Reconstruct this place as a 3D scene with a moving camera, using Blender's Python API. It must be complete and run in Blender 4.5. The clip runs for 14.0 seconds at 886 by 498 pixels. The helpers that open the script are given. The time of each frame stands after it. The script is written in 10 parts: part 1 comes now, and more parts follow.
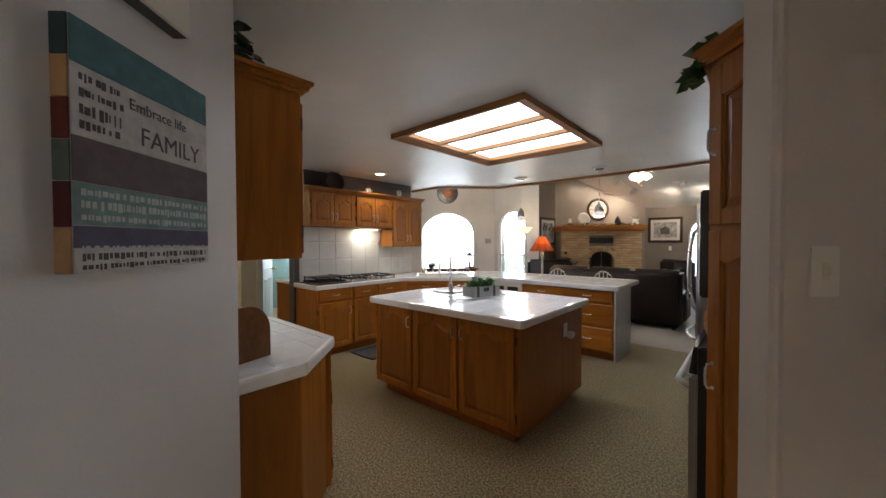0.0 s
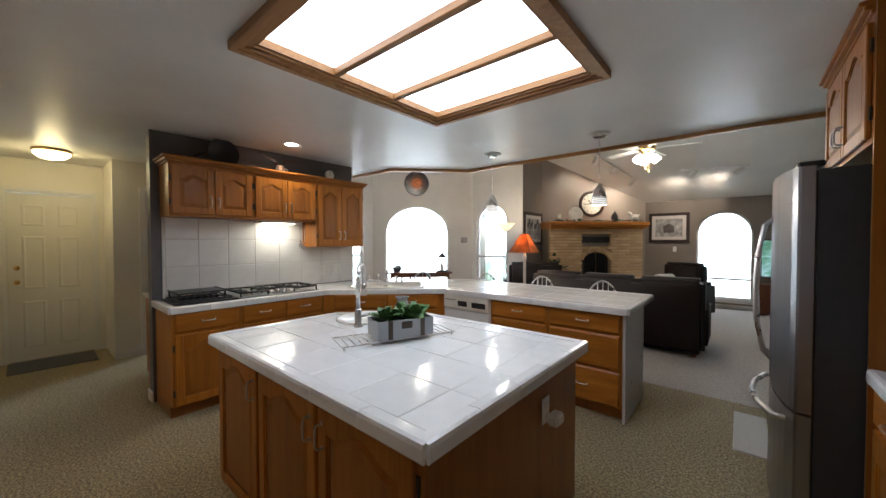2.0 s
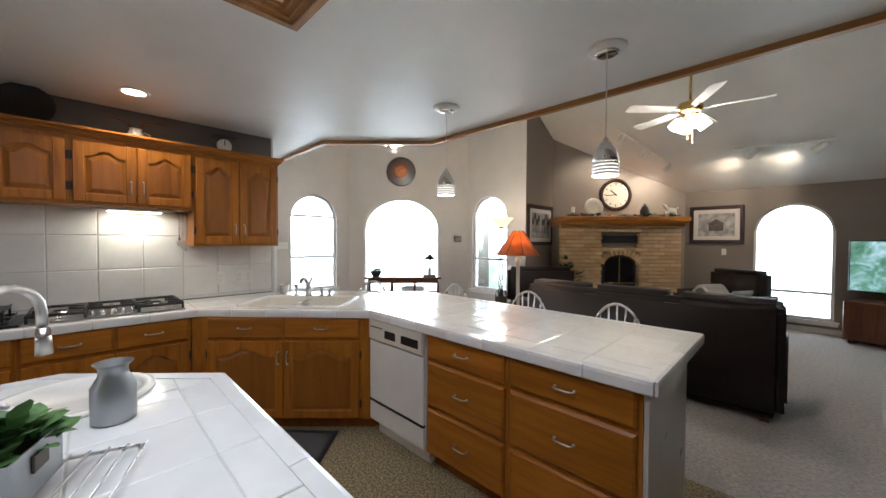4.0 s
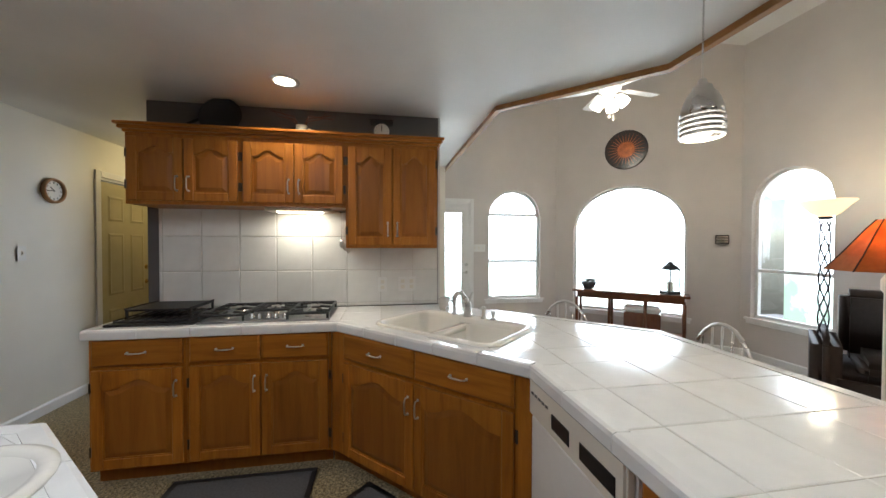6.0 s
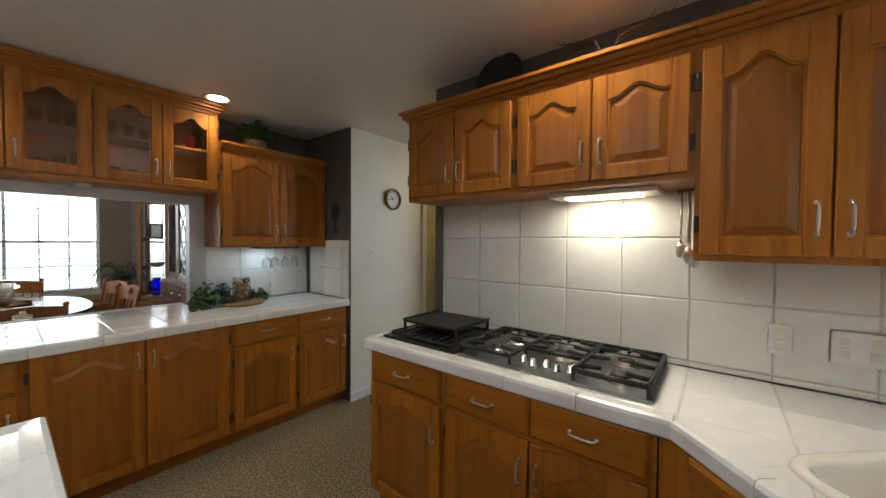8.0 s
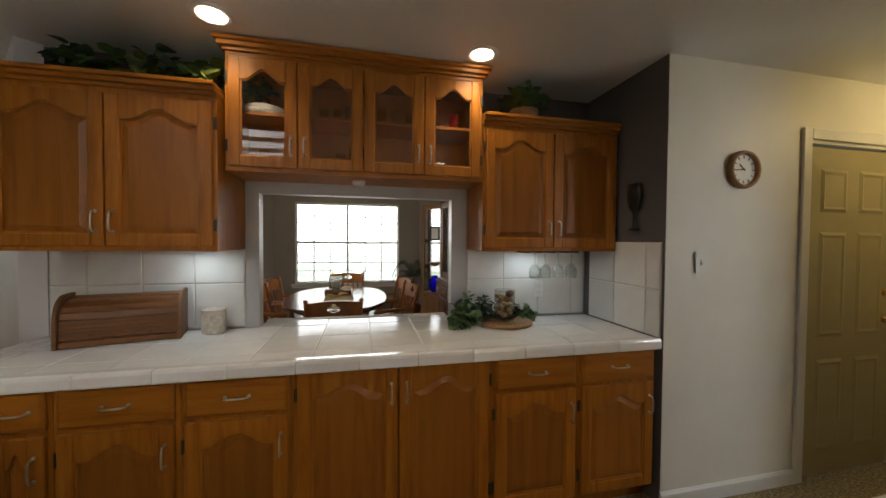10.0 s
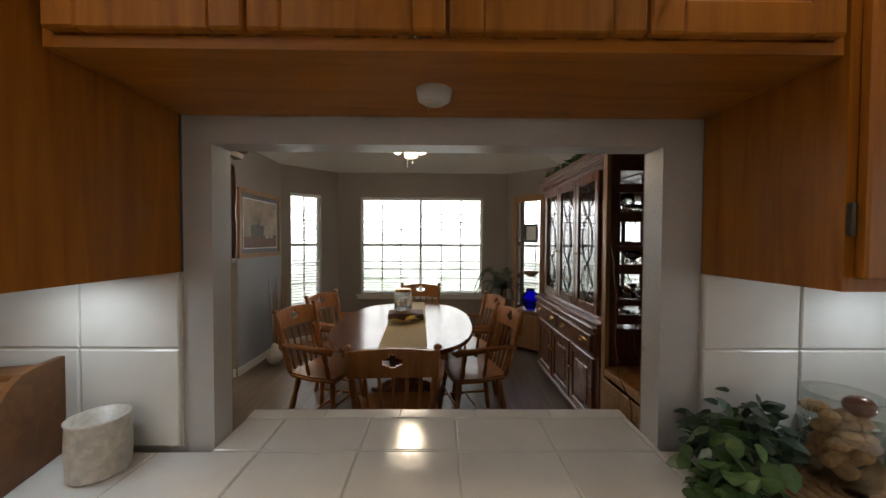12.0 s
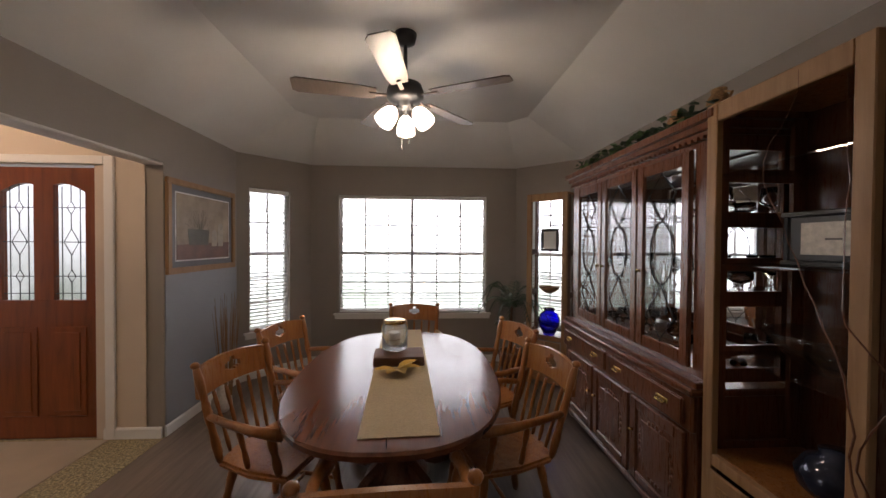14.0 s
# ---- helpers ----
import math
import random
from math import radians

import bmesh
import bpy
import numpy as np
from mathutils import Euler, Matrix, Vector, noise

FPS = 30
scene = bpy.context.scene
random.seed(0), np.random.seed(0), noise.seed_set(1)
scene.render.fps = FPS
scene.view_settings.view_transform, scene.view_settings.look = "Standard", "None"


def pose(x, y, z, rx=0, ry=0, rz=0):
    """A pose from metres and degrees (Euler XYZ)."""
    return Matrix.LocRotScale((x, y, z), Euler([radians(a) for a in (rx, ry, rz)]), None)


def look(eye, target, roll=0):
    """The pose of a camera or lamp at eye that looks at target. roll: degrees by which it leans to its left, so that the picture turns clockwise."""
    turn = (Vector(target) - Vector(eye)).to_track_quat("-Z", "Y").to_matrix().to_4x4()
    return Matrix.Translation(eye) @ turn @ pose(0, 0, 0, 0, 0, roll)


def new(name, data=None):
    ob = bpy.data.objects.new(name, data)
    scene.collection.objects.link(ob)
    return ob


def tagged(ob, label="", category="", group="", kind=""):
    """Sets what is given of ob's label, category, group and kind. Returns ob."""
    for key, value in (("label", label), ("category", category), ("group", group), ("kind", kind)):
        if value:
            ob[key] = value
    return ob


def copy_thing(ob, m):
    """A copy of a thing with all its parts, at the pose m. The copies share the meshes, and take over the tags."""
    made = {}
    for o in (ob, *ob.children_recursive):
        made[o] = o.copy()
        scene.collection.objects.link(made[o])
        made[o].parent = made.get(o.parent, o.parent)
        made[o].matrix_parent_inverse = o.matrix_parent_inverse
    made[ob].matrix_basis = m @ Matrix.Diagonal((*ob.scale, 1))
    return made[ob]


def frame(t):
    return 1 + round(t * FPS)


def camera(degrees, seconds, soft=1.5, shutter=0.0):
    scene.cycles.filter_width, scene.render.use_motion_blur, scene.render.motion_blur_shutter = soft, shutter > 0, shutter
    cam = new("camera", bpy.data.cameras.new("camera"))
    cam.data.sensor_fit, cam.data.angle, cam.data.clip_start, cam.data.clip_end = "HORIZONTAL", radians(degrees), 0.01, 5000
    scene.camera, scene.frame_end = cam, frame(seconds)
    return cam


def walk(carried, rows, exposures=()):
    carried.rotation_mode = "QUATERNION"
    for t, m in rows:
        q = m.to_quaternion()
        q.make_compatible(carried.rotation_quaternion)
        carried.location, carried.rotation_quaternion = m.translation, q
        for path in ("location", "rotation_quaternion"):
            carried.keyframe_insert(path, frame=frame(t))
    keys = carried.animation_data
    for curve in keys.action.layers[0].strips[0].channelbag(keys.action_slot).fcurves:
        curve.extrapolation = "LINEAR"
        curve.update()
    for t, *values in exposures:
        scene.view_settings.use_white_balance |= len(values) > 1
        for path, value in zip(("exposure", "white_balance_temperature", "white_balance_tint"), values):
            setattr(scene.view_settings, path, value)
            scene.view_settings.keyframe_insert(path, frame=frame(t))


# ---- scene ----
cam = camera(103.06, 14.0)
# seconds, x, y, z of the eye, yaw, pitch, roll
ROWS = [
    (0.0, 0.023, -0.017, 1.442, 41.73, -1.16, 0.20),
    (0.5, -0.091, 0.297, 1.444, 41.54, -1.18, 0.08),
    (1.0, -0.259, 0.657, 1.453, 41.19, -1.31, 0.04),
    (1.5, -0.411, 1.033, 1.435, 40.60, -1.30, 0.05),
    (2.0, -0.529, 1.419, 1.432, 40.33, -1.25, 0.05),
    (2.5, -0.649, 1.815, 1.428, 40.21, -1.22, 0.04),
    (5.0, -1.116, 3.486, 1.419, 57.43, -1.23, -0.23),
    (5.5, -1.376, 3.668, 1.415, 68.19, -1.00, -0.10),
    (6.0, -1.668, 3.776, 1.407, 80.26, -0.97, -0.15),
    (6.5, -1.966, 3.810, 1.401, 93.63, -0.96, -0.18),
    (7.0, -2.245, 3.771, 1.406, 105.37, -1.04, -0.34),
    (7.5, -2.509, 3.695, 1.410, 116.02, -0.98, -0.47),
    (8.0, -2.719, 3.600, 1.430, 128.32, -1.29, -0.42),
    (8.5, -2.897, 3.450, 1.424, 140.90, -1.42, -0.40),
    (9.0, -3.025, 3.221, 1.424, 152.11, -1.47, -0.35),
    (11.5, -3.100, 1.589, 1.444, 178.13, -1.37, -0.42),
    (12.0, -3.063, 1.267, 1.454, 179.44, -1.41, -0.28),
    (12.5, -3.066, 0.950, 1.481, 179.51, -1.29, -0.36),
    (13.0, -3.027, 0.650, 1.503, 179.20, -1.21, -0.41),
    (13.5, -2.954, 0.400, 1.509, 178.44, -1.11, -0.45),
    (14.0, -2.918, 0.361, 1.506, 176.84, -0.88, -0.36),
]
EXPOSURES = [(0.0, 0.74, 5900, 12), (2.5, 0.70, 5650, 10), (5.0, 0.74, 5750, 11), (7.0, 0.64, 5850, 7), (9.0, 0.52, 6300, 7), (11.5, 0.14, 7000, 16), (12.0, 0.2, 6800, 13), (12.5, 0.30, 6350, 16), (14.0, 0.36, 6550, 22)]
walk(cam, [(t, pose(x, y, z, 90 + pitch, roll, yaw)) for t, x, y, z, yaw, pitch, roll in ROWS], EXPOSURES)

# ---- world and lights ----
world = bpy.data.worlds.new("sky")
scene.world = world
world.use_nodes = True
wn = world.node_tree
sky_tex = wn.nodes.new("ShaderNodeTexSky")
sky_tex.sky_type = 'NISHITA'
sky_tex.sun_disc = False
sky_tex.sun_elevation = radians(55)
sky_tex.sun_rotation = radians(60)
wn.links.new(sky_tex.outputs[0], wn.nodes["Background"].inputs[0])
wn.nodes["Background"].inputs[1].default_value = 0.15

sun_data = bpy.data.lights.new("sun", 'SUN')
sun_data.energy, sun_data.angle, sun_data.color = 3.0, radians(0.5), (1.0, 0.95, 0.88)
sun_lamp = new("sun", sun_data)
sun_lamp.matrix_world = look((20, -6, 30), (0, 2, 0))


def area_lamp(name, m, w, h, power, color=(1, 1, 1)):
    """An area lamp that stands in for the sky's light in a window, or for a lamp's glowing face."""
    d = bpy.data.lights.new(name, 'AREA')
    d.shape, d.size, d.size_y, d.energy, d.color = 'RECTANGLE', w, h, power, color
    ob = new(name, d)
    ob.matrix_world = m
    return ob


def point_lamp(name, x, y, z, power, color, radius=0.05):
    d = bpy.data.lights.new(name, 'POINT')
    d.energy, d.color, d.shadow_soft_size = power, color, radius
    ob = new(name, d)
    ob.location = (x, y, z)
    return ob


def spot_lamp(name, eye, target, power, color, angle=110, radius=0.05):
    d = bpy.data.lights.new(name, 'SPOT')
    d.energy, d.color, d.shadow_soft_size, d.spot_size, d.spot_blend = power, color, radius, radians(angle), 0.6
    ob = new(name, d)
    ob.matrix_world = look(eye, target)
    return ob


# daylight through the window of the room behind the laundry passage
area_lamp("side_window_light", look((-7.475, 4.15, 1.5), (-6.3, 2.0, 1.3)), 0.52, 1.15, 23, (0.90, 0.95, 1.0))

# ---- materials ----
def nodes_of(name):
    m = bpy.data.materials.new(name)
    m.use_nodes = True
    return m, m.node_tree, m.node_tree.nodes["Principled BSDF"]


def coords(nt, scale, obj=True, rot=(0, 0, 0)):
    tc, mp = nt.nodes.new("ShaderNodeTexCoord"), nt.nodes.new("ShaderNodeMapping")
    nt.links.new(tc.outputs["Object" if obj else "Generated"], mp.inputs[0])
    mp.inputs["Scale"].default_value = scale
    mp.inputs["Rotation"].default_value = rot
    return mp.outputs[0]


def noise_tex(nt, vec, scale, detail=4, rough=0.55, dist=0.0):
    n = nt.nodes.new("ShaderNodeTexNoise")
    n.inputs["Scale"].default_value, n.inputs["Detail"].default_value = scale, detail
    n.inputs["Roughness"].default_value, n.inputs["Distortion"].default_value = rough, dist
    nt.links.new(vec, n.inputs["Vector"])
    return n.outputs["Fac"]


def ramp(nt, fac, stops):
    r = nt.nodes.new("ShaderNodeValToRGB")
    el = r.color_ramp.elements
    el[0].position, el[0].color = stops[0][0], (*stops[0][1], 1)
    el[1].position, el[1].color = stops[-1][0], (*stops[-1][1], 1)
    for p, c in stops[1:-1]:
        e = el.new(p)
        e.color = (*c, 1)
    nt.links.new(fac, r.inputs[0])
    return r.outputs[0]


def mix(nt, fac, a, b, mode='MIX'):
    m = nt.nodes.new("ShaderNodeMix")
    m.data_type, m.blend_type = 'RGBA', mode
    for sock, v in ((m.inputs[0], fac), (m.inputs[6], a), (m.inputs[7], b)):
        if isinstance(v, (int, float)):
            sock.default_value = v
        elif isinstance(v, tuple):
            sock.default_value = (*v, 1)
        else:
            nt.links.new(v, sock)
    return m.outputs[2]


def bump(nt, bsdf, height, strength, distance=0.01):
    b = nt.nodes.new("ShaderNodeBump")
    b.inputs["Strength"].default_value, b.inputs["Distance"].default_value = strength, distance
    nt.links.new(height, b.inputs["Height"])
    nt.links.new(b.outputs[0], bsdf.inputs["Normal"])


def rand(nt):
    return nt.nodes.new("ShaderNodeObjectInfo").outputs["Random"]


def span(nt, v, lo, hi):
    m = nt.nodes.new("ShaderNodeMapRange")
    m.inputs["To Min"].default_value, m.inputs["To Max"].default_value = lo, hi
    nt.links.new(v, m.inputs["Value"])
    return m.outputs[0]


def paint(name, color, rough=0.55, grain=0.25, stain=0.06):
    m, nt, b = nodes_of(name)
    v = coords(nt, (1, 1, 1))
    big = noise_tex(nt, v, 1.3, 3)
    dark = tuple(c * (1 - stain * 2) for c in color)
    nt.links.new(ramp(nt, big, [(0.3, dark), (0.7, color)]), b.inputs["Base Color"])
    nt.links.new(span(nt, noise_tex(nt, v, 6, 3), rough - 0.07, rough + 0.07), b.inputs["Roughness"])
    bump(nt, b, noise_tex(nt, v, 90, 3), grain, 0.003)
    return m


def wood(name, light, mid, dark, rough=0.35, axis='Z', scale=1.0, coat=0.0):
    """Grain runs along the axis."""
    m, nt, b = nodes_of(name)
    s = {'X': (1.2, 16, 16), 'Y': (16, 1.2, 16), 'Z': (16, 16, 1.2)}[axis]
    v = coords(nt, tuple(k * scale for k in s))
    off = nt.nodes.new("ShaderNodeVectorMath")
    nt.links.new(v, off.inputs[0])
    comb = nt.nodes.new("ShaderNodeCombineXYZ")
    nt.links.new(span(nt, rand(nt), 0, 40), comb.inputs[0])
    nt.links.new(span(nt, rand(nt), 0, 23), comb.inputs[2])
    nt.links.new(comb.outputs[0], off.inputs[1])
    v = off.outputs[0]
    g = noise_tex(nt, v, 1.4, 6, 0.65, 0.8)
    fine = noise_tex(nt, v, 9, 3, 0.7)
    col = ramp(nt, g, [(0.25, dark), (0.48, mid), (0.75, light)])
    col = mix(nt, span(nt, fine, 0.0, 0.35), col, dark)
    hs = nt.nodes.new("ShaderNodeHueSaturation")
    nt.links.new(col, hs.inputs["Color"])
    nt.links.new(span(nt, rand(nt), 0.88, 1.1), hs.inputs["Value"])
    nt.links.new(hs.outputs[0], b.inputs["Base Color"])
    nt.links.new(span(nt, fine, rough - 0.06, rough + 0.12), b.inputs["Roughness"])
    b.inputs["Specular IOR Level"].default_value = 0.36
    b.inputs["Coat Weight"].default_value = coat
    b.inputs["Coat Roughness"].default_value = 0.15
    bump(nt, b, fine, 0.12, 0.002)
    return m


def metal(name, color, rough, brushed=None, bumpy=0.0):
    m, nt, b = nodes_of(name)
    b.inputs["Metallic"].default_value = 1.0
    v = coords(nt, brushed or (1, 1, 1))
    n = noise_tex(nt, v, 40 if brushed else 7, 3)
    nt.links.new(span(nt, n, rough * 0.75, rough * 1.3), b.inputs["Roughness"])
    nt.links.new(ramp(nt, noise_tex(nt, v, 3, 2), [(0.3, tuple(c * 0.9 for c in color)), (0.7, color)]), b.inputs["Base Color"])
    if bumpy:
        bump(nt, b, n, bumpy, 0.002)
    return m


def plain(name, color, rough=0.5, var=0.12, scale=20, bumpy=0.1, metallic=0.0, coat=0.0):
    m, nt, b = nodes_of(name)
    v = coords(nt, (1, 1, 1))
    n = noise_tex(nt, v, scale, 3)
    lo = tuple(c * (1 - var) for c in color)
    hi = tuple(min(1, c * (1 + var)) for c in color)
    nt.links.new(ramp(nt, n, [(0.3, lo), (0.7, hi)]), b.inputs["Base Color"])
    nt.links.new(span(nt, n, max(0.02, rough - 0.06), min(1, rough + 0.06)), b.inputs["Roughness"])
    b.inputs["Metallic"].default_value = metallic
    b.inputs["Coat Weight"].default_value = coat
    bump(nt, b, n, bumpy, 0.003)
    return m


def tile_mat(name, color, rough=0.12):
    m, nt, b = nodes_of(name)
    v = coords(nt, (1, 1, 1))
    n = noise_tex(nt, v, 9, 2)
    base = ramp(nt, n, [(0.3, tuple(c * 0.93 for c in color)), (0.7, color)])
    hs = nt.nodes.new("ShaderNodeHueSaturation")
    nt.links.new(base, hs.inputs["Color"])
    nt.links.new(span(nt, rand(nt), 0.93, 1.03), hs.inputs["Value"])
    nt.links.new(hs.outputs[0], b.inputs["Base Color"])
    nt.links.new(span(nt, noise_tex(nt, v, 30, 3), rough - 0.04, rough + 0.06), b.inputs["Roughness"])
    bump(nt, b, noise_tex(nt, v, 9, 2), 0.22, 0.004)
    return m


def carpet_mat(name, a, b_, c, scale=1.0):
    m, nt, b = nodes_of(name)
    v = coords(nt, (1, 1, 1))
    vor = nt.nodes.new("ShaderNodeTexVoronoi")
    vor.inputs["Scale"].default_value = 80 * scale
    nt.links.new(v, vor.inputs["Vector"])
    n = noise_tex(nt, v, 40 * scale, 4, 0.8)
    big = noise_tex(nt, v, 1.6, 3)
    col = ramp(nt, n, [(0.36, c), (0.5, b_), (0.62, a)])
    col = mix(nt, span(nt, big, 0.0, 0.3), col, tuple(k * 0.8 for k in b_))
    nt.links.new(col, b.inputs["Base Color"])
    b.inputs["Roughness"].default_value = 0.95
    b.inputs["Sheen Weight"].default_value = 0.15
    bump(nt, b, vor.outputs["Distance"], 0.6, 0.010)
    return m


def glow(name, color, strength):
    m, nt, b = nodes_of(name)
    b.inputs["Base Color"].default_value = (*color, 1)
    b.inputs["Emission Color"].default_value = (*color, 1)
    b.inputs["Emission Strength"].default_value = strength
    return m


def glass(name, tint=(1, 1, 1), rough=0.0, ior=1.45):
    m, nt, b = nodes_of(name)
    b.inputs["Base Color"].default_value = (*tint, 1)
    b.inputs["Transmission Weight"].default_value = 1.0
    b.inputs["Roughness"].default_value = rough
    b.inputs["IOR"].default_value = ior
    return m


def thin_glass(name, tint):
    """Thin blown glass: clear, with a mirror-like sheen that grows at the edges."""
    m, nt, b = nodes_of(name)
    out = nt.nodes["Material Output"]
    tr, gl, fr_ = nt.nodes.new("ShaderNodeBsdfTransparent"), nt.nodes.new("ShaderNodeBsdfGlossy"), nt.nodes.new("ShaderNodeLayerWeight")
    tr.inputs["Color"].default_value = (*tint, 1)
    gl.inputs["Roughness"].default_value = 0.03
    fr_.inputs["Blend"].default_value = 0.18
    ms = nt.nodes.new("ShaderNodeMixShader")
    nt.links.new(span(nt, fr_.outputs["Facing"], 0.04, 0.65), ms.inputs[0])
    nt.links.new(tr.outputs[0], ms.inputs[1])
    nt.links.new(gl.outputs[0], ms.inputs[2])
    nt.links.new(ms.outputs[0], out.inputs["Surface"])
    return m


def lamp_shade(name, color):
    """A thin sheet that lets its lamp's light through."""
    m, nt, b = nodes_of(name)
    out = nt.nodes["Material Output"]
    tr = nt.nodes.new("ShaderNodeBsdfTranslucent")
    v = coords(nt, (1, 1, 1))
    col = ramp(nt, noise_tex(nt, v, 9, 4), [(0.3, tuple(c * 0.6 for c in color)), (0.7, color)])
    nt.links.new(col, b.inputs["Base Color"])
    nt.links.new(col, tr.inputs["Color"])
    ms = nt.nodes.new("ShaderNodeMixShader")
    ms.inputs[0].default_value = 0.6
    nt.links.new(b.outputs[0], ms.inputs[1])
    nt.links.new(tr.outputs[0], ms.inputs[2])
    nt.links.new(ms.outputs[0], out.inputs["Surface"])
    return m


def brick_mat(name):
    m, nt, b = nodes_of(name)
    v = coords(nt, (1, 1, 1))
    r = rand(nt)
    col = ramp(nt, r, [(0.0, (0.42, 0.26, 0.125)), (0.5, (0.53, 0.345, 0.175)), (1.0, (0.60, 0.42, 0.235))])
    col = mix(nt, span(nt, noise_tex(nt, v, 30, 4), 0, 0.5), col, (0.30, 0.2, 0.12))
    nt.links.new(col, b.inputs["Base Color"])
    b.inputs["Roughness"].default_value = 0.85
    bump(nt, b, noise_tex(nt, v, 60, 4), 0.5, 0.006)
    return m


OAK_A, OAK_B, OAK_C = (0.50, 0.196, 0.024), (0.385, 0.137, 0.013), (0.21, 0.066, 0.006)
M = {}
M["oak"] = wood("honey_oak", OAK_A, OAK_B, OAK_C, 0.36, 'Z')
M["oak_x"] = wood("honey_oak_crosswise", OAK_A, OAK_B, OAK_C, 0.36, 'X')
M["oak_panel"] = wood("honey_oak_panel", (0.37, 0.14, 0.02), (0.30, 0.106, 0.014), (0.20, 0.066, 0.008), 0.30, 'Z', 0.7)
M["oak_light"] = wood("light_oak", (0.42, 0.25, 0.125), (0.34, 0.19, 0.09), (0.23, 0.12, 0.053), 0.42, 'Z')
M["oak_trim"] = wood("oak_trim", (0.40, 0.21, 0.075), (0.31, 0.15, 0.045), (0.19, 0.085, 0.024), 0.4, 'X')
M["walnut"] = wood("dark_walnut", (0.20, 0.070, 0.028), (0.14, 0.046, 0.019), (0.07, 0.023, 0.010), 0.26, 'Z', 1, 0.6)
M["ebony"] = wood("ebonised_frame", (0.045, 0.02, 0.014), (0.03, 0.013, 0.009), (0.016, 0.007, 0.005), 0.3)
M["cherry"] = wood("cherry_table", (0.17, 0.058, 0.024), (0.125, 0.040, 0.016), (0.07, 0.022, 0.009), 0.2, 'Y', 0.8, 0.4)
M["door_wood"] = wood("stained_front_door", (0.24, 0.058, 0.010), (0.18, 0.041, 0.007), (0.10, 0.022, 0.004), 0.3, 'Z', 1, 0.2)
M["chair_wood"] = wood("maple_chair", (0.47, 0.21, 0.068), (0.36, 0.145, 0.044), (0.22, 0.08, 0.025), 0.26, 'Z', 1, 0.2)
M["breadbox"] = wood("breadbox_oak", (0.26, 0.12, 0.042), (0.19, 0.08, 0.027), (0.12, 0.048, 0.016), 0.4, 'X')
M["plank"] = wood("grey_oak_plank", (0.25, 0.20, 0.165), (0.175, 0.135, 0.11), (0.10, 0.075, 0.06), 0.34, 'Y', 0.6)
M["white_wall"] = paint("pale_lilac_grey_wall", (0.66, 0.63, 0.61), 0.45)
M["hall_wall"] = paint("cream_hall_wall", (0.82, 0.79, 0.71), 0.5)
M["grey_wall"] = paint("slate_grey_wall", (0.115, 0.107, 0.108), 0.45)
M["taupe"] = paint("taupe_wall", (0.235, 0.195, 0.165), 0.5)
M["dining_wall"] = paint("dining_taupe_wall", (0.30, 0.265, 0.235), 0.5)
M["nook_wall"] = paint("warm_greige_wall", (0.62, 0.57, 0.53), 0.5)
M["ceiling"] = paint("ceiling_paint", (0.76, 0.75, 0.72), 0.42, 0.2)
M["vault"] = paint("vault_paint", (0.76, 0.74, 0.70), 0.5, 0.3)
M["trim"] = paint("white_trim", (0.80, 0.79, 0.77), 0.35, 0.05)
M["jamb"] = paint("satin_grey_jamb", (0.50, 0.485, 0.475), 0.3, 0.6)
M["door_white"] = paint("white_door", (0.78, 0.76, 0.70), 0.4, 0.05)
M["tile"] = tile_mat("white_glazed_tile", (0.85, 0.845, 0.825), 0.11)
M["wall_tile"] = tile_mat("white_wall_tile", (0.75, 0.735, 0.70), 0.2)
M["grout"] = plain("pale_grout", (0.60, 0.575, 0.52), 0.75)
M["carpet"] = carpet_mat("speckled_berber_carpet", (0.60, 0.49, 0.27), (0.26, 0.205, 0.098), (0.045, 0.034, 0.015), 1.7)
M["carpet_family"] = carpet_mat("grey_beige_carpet", (0.54, 0.49, 0.45), (0.43, 0.385, 0.345), (0.30, 0.265, 0.23))
M["entry_tile"] = plain("entry_stone", (0.38, 0.31, 0.235), 0.35, 0.08, 4)
M["steel"] = metal("stainless_steel", (0.34, 0.34, 0.35), 0.32, (1, 1, 0.04))
M["steel_side"] = plain("dark_grey_enamel", (0.035, 0.035, 0.037), 0.4, 0.1)
M["chrome"] = metal("chrome", (0.78, 0.77, 0.75), 0.12)
M["nickel"] = metal("brushed_nickel", (0.62, 0.60, 0.57), 0.28)
M["hinge"] = metal("aged_bronze", (0.10, 0.085, 0.07), 0.45)
M["brass"] = metal("brass", (0.70, 0.48, 0.18), 0.25)
M["iron"] = plain("black_cast_iron", (0.012, 0.012, 0.013), 0.45, 0.2, 60, 0.3)
M["black"] = plain("black_plastic", (0.015, 0.015, 0.016), 0.35)
M["leather"] = plain("dark_brown_leather", (0.018, 0.0095, 0.008), 0.6, 0.25, 35, 0.35)
M["white_plastic"] = plain("white_plastic", (0.74, 0.73, 0.70), 0.35, 0.03, 10, 0.0)
M["cream_plastic"] = plain("almond_enamel", (0.70, 0.66, 0.57), 0.3, 0.03, 10, 0.0)
M["porcelain"] = plain("white_porcelain", (0.80, 0.77, 0.70), 0.2, 0.02, 6, 0.0, 0, 0.0)
M["ceramic"] = plain("speckled_ceramic", (0.58, 0.54, 0.47), 0.35, 0.2, 50)
M["glass"] = glass("clear_glass")
M["thin_glass"] = thin_glass("thin_clear_glass", (0.93, 0.95, 0.94))
M["dark_glass"] = plain("black_glass", (0.01, 0.01, 0.011), 0.06, 0.1, 5, 0)
